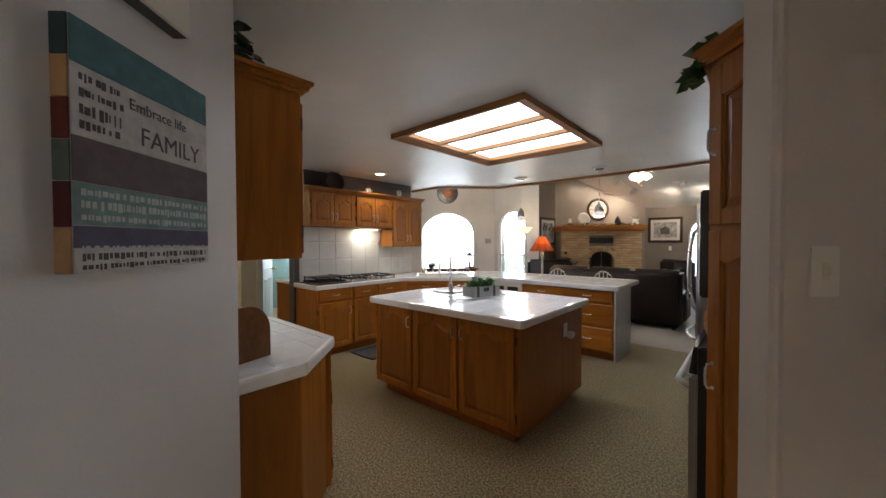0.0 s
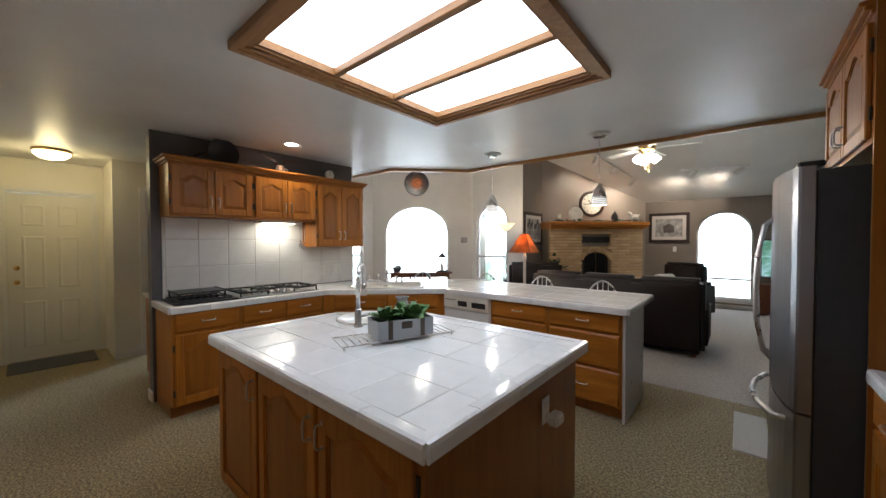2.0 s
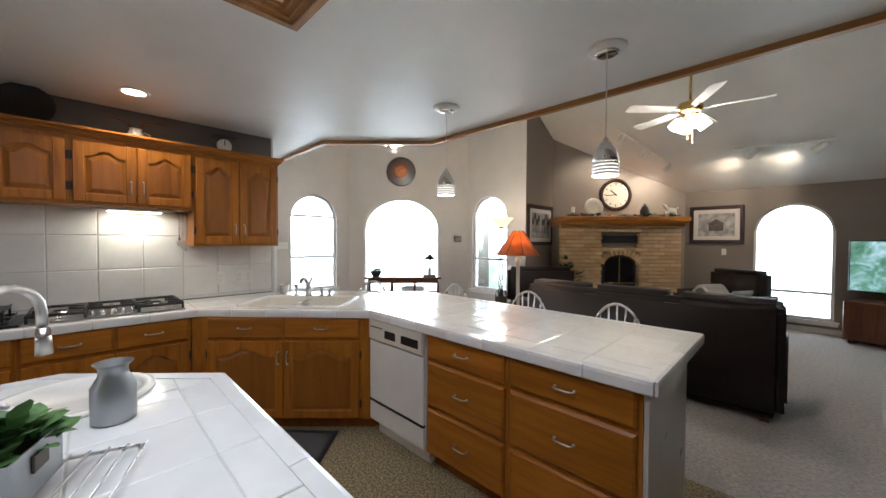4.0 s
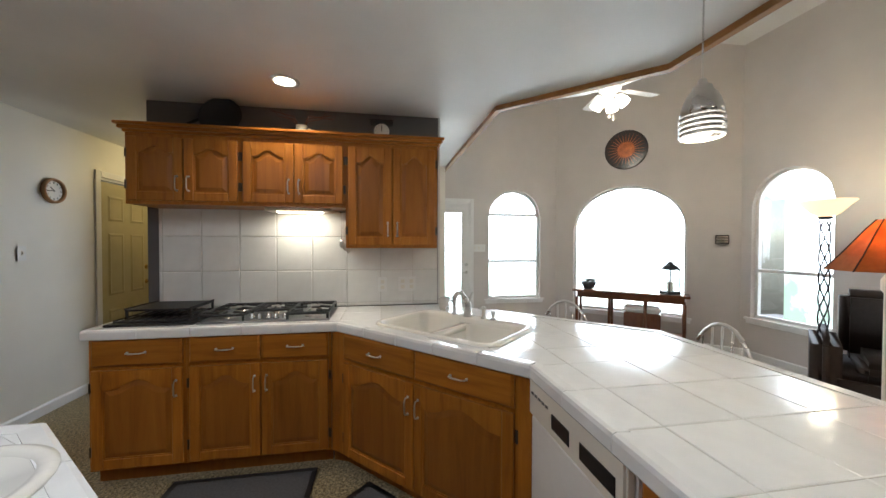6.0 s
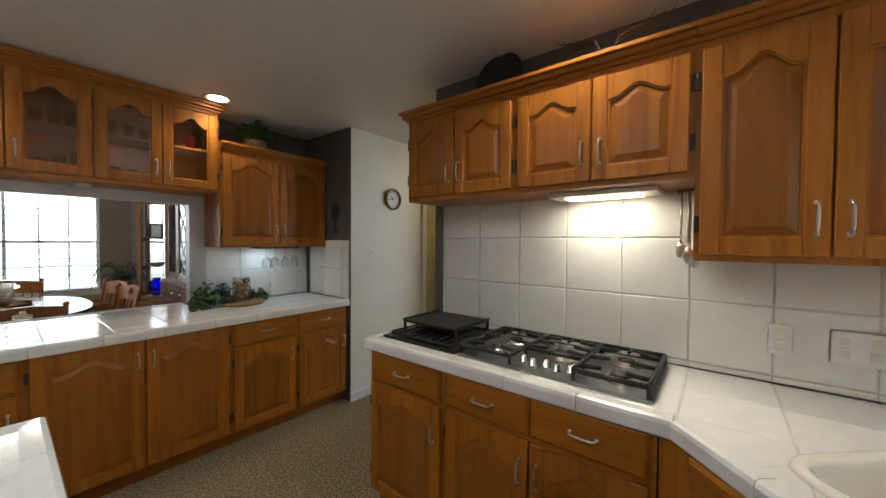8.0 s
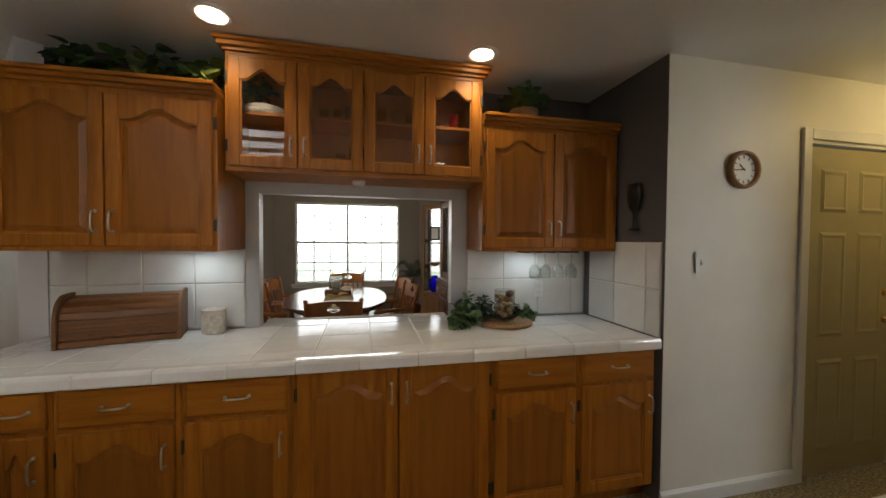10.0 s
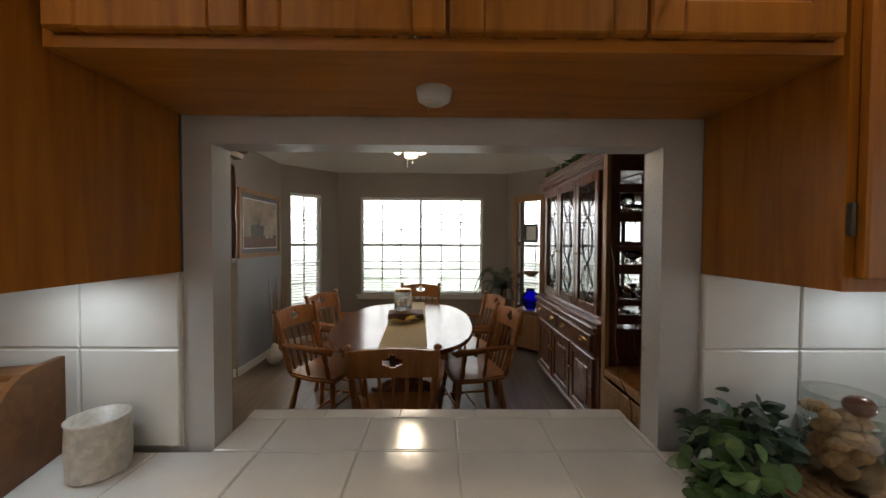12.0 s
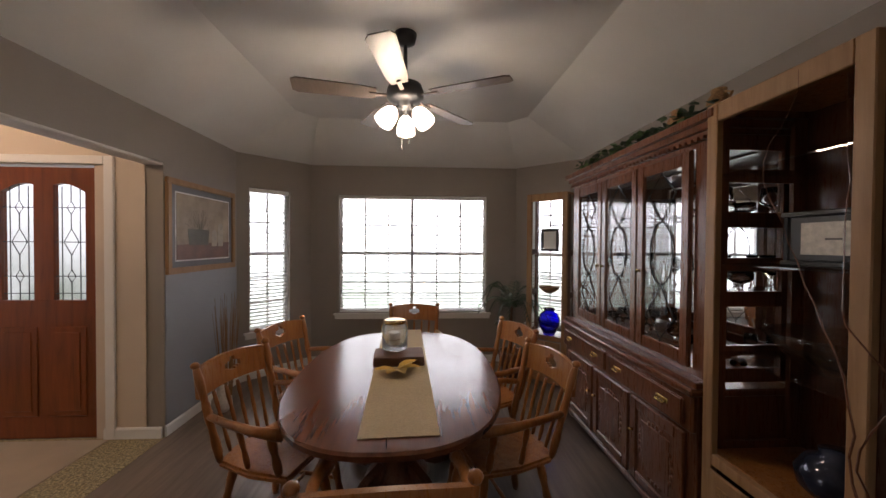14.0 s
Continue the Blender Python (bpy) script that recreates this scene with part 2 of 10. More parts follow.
M["frost"] = glow("lit_frosted_glass", (1.0, 0.9, 0.72), 6.0)
M["panel_glow"] = glow("lit_ceiling_panel", (0.97, 0.985, 1.0), 2.9)
M["bulb"] = glow("lit_bulb", (1.0, 0.86, 0.62), 9.0)
M["band_glow"] = glow("lit_pendant_band", (1.0, 0.93, 0.80), 1.0)
M["hall_glow"] = glow("lit_hall_dome", (1.0, 0.78, 0.40), 5.0)
M["mat"] = plain("grey_rubber_mat", (0.085, 0.085, 0.09), 0.85, 0.2, 80, 0.4)
M["leaf"] = plain("green_leaf", (0.05, 0.11, 0.028), 0.5, 0.4, 25)
M["leaf_dark"] = plain("dark_green_leaf", (0.022, 0.05, 0.02), 0.5, 0.4, 25)
M["leaf_pale"] = plain("yellow_green_leaf", (0.16, 0.20, 0.04), 0.5, 0.4, 25)
M["succulent"] = plain("succulent_green", (0.10, 0.20, 0.06), 0.5, 0.35, 25)
M["basket"] = plain("wicker", (0.30, 0.17, 0.075), 0.75, 0.35, 90, 0.6)
M["terracotta"] = plain("terracotta", (0.33, 0.13, 0.06), 0.7)
M["galvanized"] = metal("galvanized_tin", (0.36, 0.37, 0.38), 0.4)
M["brick"] = brick_mat("tan_brick")
M["mortar"] = plain("mortar", (0.20, 0.165, 0.13), 0.9, 0.15, 40)
M["mirror"] = metal("mirror", (0.86, 0.87, 0.87), 0.02)
M["frosted"] = glass("frosted_jar_glass", (0.95, 0.96, 0.95), 0.22)
M["cobalt"] = glass("cobalt_glass", (0.03, 0.02, 0.75), 0.02)
M["linen"] = plain("tan_linen", (0.42, 0.33, 0.20), 0.85, 0.12, 120, 0.4)
M["gold_leaf"] = plain("gold_leaf", (0.55, 0.34, 0.08), 0.4, 0.2, 30, 0.2, 0.6)
M["blind"] = plain("white_blind_slat", (0.78, 0.78, 0.77), 0.45, 0.03, 10, 0.0)


def outside_mat(name, strength, green):
    """Blown-out daylight with a faint, hazy garden in it."""
    m, nt, b = nodes_of(name)
    v = coords(nt, (1, 1, 1))
    n = noise_tex(nt, v, 1.1, 5, 0.6, 0.4)
    sep = nt.nodes.new("ShaderNodeSeparateXYZ")
    nt.links.new(v, sep.inputs[0])
    low = nt.nodes.new("ShaderNodeMapRange")
    for k, val in (("From Min", 0.55), ("From Max", -0.45)):
        low.inputs[k].default_value = val
    nt.links.new(sep.outputs[2], low.inputs["Value"])
    mul = nt.nodes.new("ShaderNodeMath")
    mul.operation = 'MULTIPLY'
    nt.links.new(low.outputs[0], mul.inputs[0])
    nt.links.new(span(nt, n, 0.1, 1.7), mul.inputs[1])
    mul.use_clamp = True
    col = mix(nt, mul.outputs[0], (0.92, 0.97, 1.0), green)
    b.inputs["Base Color"].default_value = (0, 0, 0, 1)
    b.inputs["Roughness"].default_value = 1.0
    nt.links.new(col, b.inputs["Emission Color"])
    b.inputs["Emission Strength"].default_value = strength
    return m


M["outside_nook"] = outside_mat("hazy_bright_garden", 7.0, (0.075, 0.105, 0.075))
M["outside_family"] = outside_mat("bright_yard", 6.0, (0.5, 0.55, 0.5))
M["outside_dining"] = outside_mat("bright_street", 4.8, (0.21, 0.26, 0.21))
M["outside_porch"] = outside_mat("shaded_porch", 1.2, (0.2, 0.24, 0.2))
# added glow for an unseen entry opening, brightens the passage
M["entry_fill"] = outside_mat("entry_fill_glow", 3.0, (0.4, 0.45, 0.4))
M["lead"] = plain("lead_came", (0.06, 0.06, 0.06), 0.4, 0.1, 10, 0.0, 0.8)

# ---- builders ----
def part(name, bm, material, parent=None, label="", smooth=False):
    """Links a bmesh as one mesh object, under a thing or a part."""
    me = bpy.data.meshes.new(name)
    bm.to_mesh(me)
    bm.free()
    me.materials.append(M[material] if isinstance(material, str) else material)
    if smooth:
        for p in me.polygons:
            p.use_smooth = True
    ob = new(name, me)
    ob.parent = parent
    return tagged(ob, label)


def piece(name, mesh, parent, m=None):
    """One more object on a mesh that is already there."""
    ob = new(name, mesh)
    ob.parent = parent
    if m is not None:
        ob.matrix_basis = m
    return ob


def thing(name, x, y, z, rz=0, label="", category="", group="", kind=""):
    ob = new(name)
    ob.empty_display_size = 0.1
    ob.matrix_basis = pose(x, y, z, 0, 0, rz)
    return tagged(ob, label, category, group, kind)


def B():
    return bmesh.new()


def box(bm, x0, y0, z0, x1, y1, z1, bevel=0.0, seg=1):
    x0, x1, y0, y1, z0, z1 = min(x0, x1), max(x0, x1), min(y0, y1), max(y0, y1), min(z0, z1), max(z0, z1)
    vs = [bm.verts.new((x, y, z)) for x in (x0, x1) for y in (y0, y1) for z in (z0, z1)]
    fs = [bm.faces.new([vs[i] for i in q]) for q in ((0, 1, 3, 2), (4, 6, 7, 5), (0, 4, 5, 1), (2, 3, 7, 6), (0, 2, 6, 4), (1, 5, 7, 3))]
    if bevel:
        bmesh.ops.bevel(bm, geom=list({e for f in fs for e in f.edges}), offset=bevel, segments=seg, affect='EDGES', clamp_overlap=True)
    return bm


def prism(bm, pts, a0, a1, plane='XY'):
    """A polygon drawn in a plane, pulled from a0 to a1 along the third axis."""
    def at(p, a):
        return {'XY': (p[0], p[1], a), 'XZ': (p[0], a, p[1]), 'YZ': (a, p[0], p[1])}[plane]
    lo, hi = [bm.verts.new(at(p, a0)) for p in pts], [bm.verts.new(at(p, a1)) for p in pts]
    n = len(pts)
    made = [bm.faces.new(lo[::-1]), bm.faces.new(hi)]
    made += [bm.faces.new((lo[i], lo[(i + 1) % n], hi[(i + 1) % n], hi[i])) for i in range(n)]
    bmesh.ops.recalc_face_normals(bm, faces=made)
    return bm


def lathe(bm, prof, seg=20, m=None):
    """A profile of (radius, height) turned round the z axis."""
    rings = []
    for r, z in prof:
        ring = []
        for k in range(seg):
            a = 2 * math.pi * k / seg
            v = Vector((max(r, 1e-4) * math.cos(a), max(r, 1e-4) * math.sin(a), z))
            ring.append(bm.verts.new(m @ v if m is not None else v))
        rings.append(ring)
    made = []
    for a, b in zip(rings, rings[1:]):
        made += [bm.faces.new((a[k], a[(k + 1) % seg], b[(k + 1) % seg], b[k])) for k in range(seg)]
    made += [bm.faces.new(rings[0][::-1]), bm.faces.new(rings[-1])]
    bmesh.ops.recalc_face_normals(bm, faces=made)
    return bm


def tube(bm, pts, r, seg=8, taper=None):
    """A round rod along points."""
    pts = [Vector(p) for p in pts]
    rings = []
    for i, p in enumerate(pts):
        d = (pts[min(i + 1, len(pts) - 1)] - pts[max(i - 1, 0)]).normalized()
        u = d.cross(Vector((0, 0, 1)) if abs(d.z) < 0.95 else Vector((1, 0, 0))).normalized()
        w = d.cross(u)
        rr = r if taper is None else r * taper[i]
        rings.append([bm.verts.new(p + rr * (math.cos(2 * math.pi * k / seg) * u + math.sin(2 * math.pi * k / seg) * w)) for k in range(seg)])
    made = []
    for a, b in zip(rings, rings[1:]):
        made += [bm.faces.new((a[k], a[(k + 1) % seg], b[(k + 1) % seg], b[k])) for k in range(seg)]
    made += [bm.faces.new(rings[0][::-1]), bm.faces.new(rings[-1])]
    bmesh.ops.recalc_face_normals(bm, faces=made)
    return bm


def ball(bm, c, rx, ry=None, rz=None, seg=12, rings=8):
    m = Matrix.Translation(c) @ Matrix.Diagonal((rx, ry or rx, rz or rx, 1))
    bmesh.ops.create_uvsphere(bm, u_segments=seg, v_segments=rings, radius=1, matrix=m)
    return bm


def arc(cx, cy, r, a0, a1, n):
    return [(cx + r * math.cos(radians(a0 + (a1 - a0) * k / n)), cy + r * math.sin(radians(a0 + (a1 - a0) * k / n))) for k in range(n + 1)]


def struct(name, bm, material, label, category):
    return tagged(part(name, bm, material), label, category, "", "structure")


def wall_path(x0, y0, x1, y1):
    """Matrix that lays local x along the line and local y to its left; returns it with the length."""
    d = math.hypot(x1 - x0, y1 - y0)
    return pose(x0, y0, 0, 0, 0, math.degrees(math.atan2(y1 - y0, x1 - x0))), d


def wall(name, x0, y0, x1, y1, z1, material, label, thick=0.12, holes=(), z0=0.0, arched=()):
    """A wall whose face lies on the line and whose body goes to its left; holes: (a0, a1, z0, z1) along the line;
    arched: the same with a round head of that top height."""
    m, d = wall_path(x0, y0, x1, y1)
    bm = B()
    allh = sorted([(*h, False) for h in holes] + [(*h, True) for h in arched])
    x = 0.0
    for a0, a1, h0, h1, is_arch in allh:
        if a0 > x:
            box(bm, x, 0, z0, a0, thick, z1)
        if h0 > z0 + 0.001:
            box(bm, a0, 0, z0, a1, thick, h0)
        if is_arch:
            rx = (a1 - a0) / 2
            rise = min(rx, 0.62)
            n = 20
            for k in range(n):
                u0, u1 = -1 + 2 * k / n, -1 + 2 * (k + 1) / n
                y0_, y1_ = h1 - rise + rise * math.sqrt(max(0, 1 - u0 * u0)), h1 - rise + rise * math.sqrt(max(0, 1 - u1 * u1))
                prism(bm, [(a0 + rx + u0 * rx, y0_), (a0 + rx + u1 * rx, y1_), (a0 + rx + u1 * rx, z1), (a0 + rx + u0 * rx, z1)], 0, thick, 'XZ')
        elif h1 < z1 - 0.001:
            box(bm, a0, 0, h1, a1, thick, z1)
        x = a1
    if x < d:
        box(bm, x, 0, z0, d, thick, z1)
    ob = struct(name, bm, material, label, "wall")
    ob.matrix_basis = m
    return ob


def baseboard(x0, y0, x1, y1, name="baseboard"):
    """Along a line, standing out to its right."""
    m, d = wall_path(x0, y0, x1, y1)
    bm = B()
    prism(bm, [(0, 0), (-0.014, 0), (-0.014, 0.07), (-0.006, 0.085), (0, 0.085)], 0, d, 'YZ')
    ob = struct(name, bm, "trim", "white painted wooden baseboard along the wall", "baseboard")
    ob.matrix_basis = m
    return ob


# ---- setting ----
CEIL, HI = 2.42, 5.2
TILE = 0.257

# floors
bm = B()
box(bm, -7.95, 0.3, -0.1, 1.2, 5.45, 0.0)
box(bm, -0.95, -0.72, -0.1, 1.2, 0.3, 0.0)
struct("floor_kitchen", bm, "carpet", "speckled brown and beige berber carpet", "carpet")
bm = B()
box(bm, -7.5, 5.45, -0.1, 4.5, 11.6, -0.002)
struct("floor_family", bm, "carpet_family", "plush grey-beige family room carpet", "carpet")
bm = B()
box(bm, -0.93, -2.6, -0.1, 3.0, -0.72, 0.0)
struct("floor_entry", bm, "carpet", "speckled beige carpet in the front entry", "carpet")
bm = B()
box(bm, -0.55, -2.42, 0.0, 0.75, -1.55, 0.006, 0.003)
struct("floor_entry_tile", bm, "entry_tile", "beige stone landing inside the front door", "floor")
bm = B()
box(bm, -4.9, -4.4, -0.1, -0.93, 0.30, -0.004)
floor_dining = struct("floor_dining", bm, "plank", "grey-brown wood plank dining room floor", "floor")

# kitchen ceiling, with the hole of the lit panel
bm = B()
SKX0, SKX1, SKY0, SKY1 = -2.39, -1.20, 2.15, 3.54
for a in ((-7.95, 0.27, SKX0, 4.62), (SKX0, 0.27, SKX1, SKY0), (SKX1, 0.27, 1.2, 4.62), (-1.45, -0.72, 1.2, 0.27), (SKX0, SKY1, SKX1, 4.62)):
    box(bm, a[0], a[1], CEIL, a[2], a[3], CEIL + 0.12)
prism(bm, [(-4.19, 4.62), (1.2, 4.62), (1.2, 5.38), (-3.43, 5.38)], CEIL, CEIL + 0.12)
struct("ceiling_kitchen", bm, "ceiling", "flat satin white kitchen ceiling", "ceiling")
bm = B()
box(bm, SKX0 - 0.1, SKY0 - 0.1, CEIL + 0.20, SKX1 + 0.1, SKY1 + 0.1, CEIL + 0.24)
struct("ceiling_light_well", bm, "ceiling", "closed top of the ceiling light well", "ceiling")
# the soffit wall above the ceiling's open edge
bm = B()
box(bm, -7.3, 4.62, CEIL + 0.12, -4.19, 4.70, HI)
prism(bm, [(-4.19, 4.62), (-3.43, 5.38), (-3.49, 5.44), (-4.25, 4.68)], CEIL + 0.12, HI)
box(bm, -3.43, 5.36, CEIL + 0.12, 4.5, 5.44, HI)
struct("wall_soffit", bm, "vault", "pale wall above the open edge of the ceiling", "wall")
# wooden edge of the ceiling
bm = B()
prism(bm, [(-6.9, 4.60), (-4.18, 4.60), (-3.42, 5.36), (1.2, 5.36), (1.2, 5.40), (-3.44, 5.40), (-4.20, 4.64), (-6.9, 4.64)], CEIL - 0.035, CEIL + 0.015)
struct("trim_ceiling_edge", bm, "oak_trim", "honey oak strip along the ceiling edge", "trim")

# cooktop wall
bm = B()
box(bm, -4.64, 2.12, 0, -4.51, 4.22, CEIL)
struct("wall_cooktop", bm, "grey_wall", "slate grey wall behind the cooktop", "wall")
bm = B()
box(bm, -4.645, 4.22, 0, -4.505, 4.235, CEIL)
struct("wall_cooktop_end", bm, "white_wall", "pale end of the cooktop wall", "wall")
# pass-through wall
PX0, PX1, PZ0, PZ1, PY0, PY1 = -3.645, -2.475, 0.90, 1.70, 0.27, 0.35
bm = B()
box(bm, -4.76, PY0, 0, PX0, PY1, CEIL)
box(bm, PX1, PY0, 0, -1.33, PY1, CEIL)
box(bm, PX0, PY0, 0, PX1, PY1, 0.86)
box(bm, PX0, PY0, PZ1, PX1, PY1, CEIL)
struct("wall_pass_through", bm, "jamb", "grey wall with a wide pass-through opening", "wall")
bm = B()
box(bm, -4.76, PY1, 1.37, -3.75, PY1 + 0.006, CEIL)
box(bm, -2.40, PY1, 1.37, -1.39, PY1 + 0.006, CEIL)
box(bm, -3.75, PY1, 1.80, -2.40, PY1 + 0.006, CEIL)
struct("wall_pass_through_paint", bm, "grey_wall", "slate grey paint above the wall tiles", "wall")
# side wall of the nook of counters, and the clock wall
bm = B()
box(bm, -4.76, PY1, 0, -4.64, 1.047, CEIL)
struct("wall_counter_end", bm, "grey_wall", "slate grey wall at the end of the counter", "wall")
wall("wall_clock", -4.643, 1.05, -7.03, 1.05, CEIL, "hall_wall", "pale hallway wall with a round clock", 0.12, [(0.992, 1.792, 0, 2.04)])
wall("wall_hall_end", -7.03, 1.0, -7.03, 2.2, CEIL, "hall_wall", "cream wall at the end of the hallway", 0.12, [(0.235, 0.985, 0, 2.04)])
wall("wall_hall_side", -7.03, 2.08, -6.30, 2.08, CEIL, "hall_wall", "cream hallway wall", 0.1)
wall("wall_laundry", -6.297, 2.083, -6.297, 4.6, CEIL, "hall_wall", "cream wall of the laundry passage", 0.1, [(0.31, 1.05, 0, 2.04)])
wall("wall_bath", -7.9, 2.3, -7.9, 4.6, CEIL, plain("sage_wall", (0.15, 0.235, 0.215), 0.5), "sage green wall of the room beyond", 0.1)
bm = B()
for q in ((-7.9, 0, -7.75, CEIL), (-7.2, 0, -4.645, CEIL), (-7.75, 0, -7.2, 0.9), (-7.75, 2.1, -7.2, CEIL)):
    box(bm, q[0], 4.10, q[1], q[2], 4.22, q[3])
box(bm, -7.14, 4.22, 0, -7.0, 4.598, HI)
struct("wall_laundry_back", bm, "hall_wall", "cream wall closing the laundry passage", "wall")

# diagonal walls of the entrance
m, d = wall_path(-0.45, -0.60, -1.39, 0.44)
bm = B()
box(bm, 0, 0, 0, d, 0.10, CEIL, 0.0)
tagged(struct("wall_art", bm, "white_wall", "pale grey diagonal wall with a striped canvas", "wall")).matrix_basis = m
bm = B()
m, d = wall_path(0.057, 1.085, 1.1, 2.02)
box(bm, 0, 0, 0, d, 0.115, CEIL, 0.018, 3)
struct("wall_switch", bm, "white_wall", "pale grey diagonal wall with a light switch", "wall").matrix_basis = m
bm = B()
box(bm, 0.55, 1.2, 0, 0.67, 5.4, CEIL)
struct("wall_oven", bm, "grey_wall", "slate grey wall behind the ovens", "wall")
bm = B()
box(bm, -0.80, -0.42, 0, -0.45, -0.60, CEIL)
box(bm, 1.08, -0.6, 0, 1.2, 2.1, CEIL)
struct("wall_passage", bm, "white_wall", "pale grey wall closing the passage", "wall")

# breakfast nook, a bay with arched windows
wall("wall_nook_west", -7.0, 4.6, -7.0, 6.55, HI, "nook_wall", "tall greige breakfast nook wall", 0.14, [(0.03, 0.52, 0, 2.04)], 0, [(0.81, 1.68, 0.53, 2.25)])
wall("wall_nook_bay", -7.0, 6.55, -5.42, 8.25, HI, "nook_wall", "tall greige wall with a wide arched window", 0.14, (), 0, [(0.28, 1.76, 0.40, 2.25)])
wall("wall_nook_north", -5.42, 8.25, -4.10, 8.25, HI, "nook_wall", "tall greige wall with a narrow arched window", 0.14, (), 0, [(0.125, 0.93, 0.50, 2.27)])
wall("wall_family_west", -4.097, 8.253, -4.097, 9.20, HI, "taupe", "taupe wall with a framed picture", 0.14)
wall("wall_fireplace", -4.10, 9.20, -2.30, 11.0, HI, "taupe", "taupe wall above the corner fireplace", 0.14)
wall("wall_family_north", -2.30, 11.0, 4.0, 11.0, 3.0, "taupe", "taupe family room wall with an arched window", 0.14, (), 0, [(1.0, 1.95, 0.2, 2.06)])
bm = B()
box(bm, 4.0, 5.4, 0, 4.1, 11.1, HI)
box(bm, 0.67, 5.3, 0, 4.1, 5.4, CEIL)
struct("wall_family_east", bm, "taupe", "taupe wall closing the family room", "wall")
bm = B()
prism(bm, [(11.2, 2.24), (6.9, 4.65), (5.3, 3.75), (4.4, 3.25), (4.4, 3.37), (5.3, 3.87), (6.9, 4.80), (11.2, 2.39)], -7.3, 4.2, 'YZ')
struct("ceiling_vault", bm, "vault", "cream vaulted ceiling", "ceiling")

# dining room
wall("wall_dining_back", -1.52, -4.1, -4.10, -4.1, 2.75, "dining_wall", "taupe dining room wall with a wide window", 0.14, [(0.34, 2.20, 0.63, 2.11)])
wall("wall_dining_bay_left", -0.93, -3.50, -1.52, -4.1, 2.75, "dining_wall", "angled taupe dining room wall with a narrow window", 0.14, [(0.125, 0.575, 0.52, 2.11)])
wall("wall_dining_bay_right", -4.10, -4.1, -4.70, -3.5, 2.75, "dining_wall", "angled taupe dining room wall with a narrow window", 0.14, [(0.2, 0.66, 0.53, 2.11)])
bm = B()
box(bm, -0.93, -3.50, 0, -0.80, -2.45, 2.75)
box(bm, -0.93, -2.45, 2.11, -0.80, -0.35, 2.75)
box(bm, -0.93, -0.35, 0, -0.80, -0.225, 2.75)
struct("wall_dining_left", bm, "dining_wall", "taupe dining room wall with a cased opening", "wall")
bm = B()
box(bm, -4.82, -3.55, 0, -4.70, 0.27, 2.75)
struct("wall_dining_right", bm, "dining_wall", "taupe dining room wall behind the hutches", "wall")
bm = B()
box(bm, -4.8, 0.262, 0.0, PX0 - 0.002, 0.2685, 2.75)
box(bm, PX1 + 0.002, 0.262, 0.0, -1.30, 0.2685, 2.75)
box(bm, PX0 - 0.002, 0.262, PZ1 + 0.002, PX1 + 0.002, 0.2685, 2.75)
struct("wall_dining_front", bm, "dining_wall", "taupe dining room wall above the pass-through", "wall")
# tray ceiling: slopes up from 2.44 at the walls to a flat middle
bm = B()
x0, x1, y0, y1, e, hz = -4.72, -0.91, -4.12, 0.30, 0.75, 2.80
lo = [(-4.115, y0, 2.46), (-1.505, y0, 2.46), (x1, -3.50, 2.46), (x1, y1, 2.46), (x0, y1, 2.46), (x0, -3.50, 2.46)]
hi = [(-3.80, y0 + e, hz), (-1.82, y0 + e, hz), (x1 - e, -3.19, hz), (x1 - e, y1 - e, hz), (x0 + e, y1 - e, hz), (x0 + e, -3.19, hz)]
vl, vh = [bm.verts.new(p) for p in lo], [bm.verts.new(p) for p in hi]
vt = [bm.verts.new((p[0], p[1], 2.9)) for p in lo]
for k in range(6):
    bm.faces.new((vl[k], vl[(k + 1) % 6], vh[(k + 1) % 6], vh[k]))
    bm.faces.new((vl[k], vt[k], vt[(k + 1) % 6], vl[(k + 1) % 6]))
bm.faces.new(vh)
bm.faces.new(vt[::-1])
bmesh.ops.recalc_face_normals(bm, faces=bm.faces[:])
struct("ceiling_dining", bm, "ceiling", "cream tray ceiling of the dining room", "ceiling")
# entry hall
wall("wall_entry", -0.80, -2.44, 3.0, -2.44, 3.2, paint("warm_entry_wall", (0.62, 0.52, 0.42), 0.5), "warm beige wall round the front door", -0.14, [(0.36, 1.29, 0, 2.08)])
bm = B()
box(bm, 3.0, -2.6, 0, 3.1, -2.0, 3.2)
box(bm, 3.0, -1.0, 0, 3.1, -0.6, 3.2)
box(bm, 3.0, -2.0, 0, 3.1, -1.0, 0.5)
box(bm, 3.0, -2.0, 2.2, 3.1, -1.0, 3.2)
box(bm, 1.2, -0.66, 0, 3.0, -0.60, CEIL)
box(bm, -0.8, -0.60, 2.42, 3.0, -0.55, 3.2)
struct("wall_entry_east", bm, "white_wall", "pale wall closing the entry", "wall")
bm = B()
box(bm, -0.80, -2.6, 3.2, 3.1, -0.5, 3.3)
struct("ceiling_entry", bm, "vault", "high cream entry ceiling", "ceiling")
for a in ((-4.635, 1.05, -5.60, 1.05), (-7.03, 1.0, -7.03, 1.2), (-7.03, 2.0, -7.03, 2.08), (-6.30, 2.08, -6.30, 2.36),
          (-7.0, 5.4, -7.0, 6.55), (-7.0, 6.55, -5.42, 8.25), (-5.42, 8.25, -4.10, 8.25), (-4.1, 8.25, -4.1, 9.2), (-2.3, 11.0, 3.9, 11.0)):
    baseboard(*a)
baseboard(-0.93, -2.45, -0.93, -3.50)
baseboard(-0.93, -3.50, -1.52, -4.1)
baseboard(-1.52, -4.1, -4.10, -4.1)
baseboard(-0.50, -2.44, -0.92, -2.44)
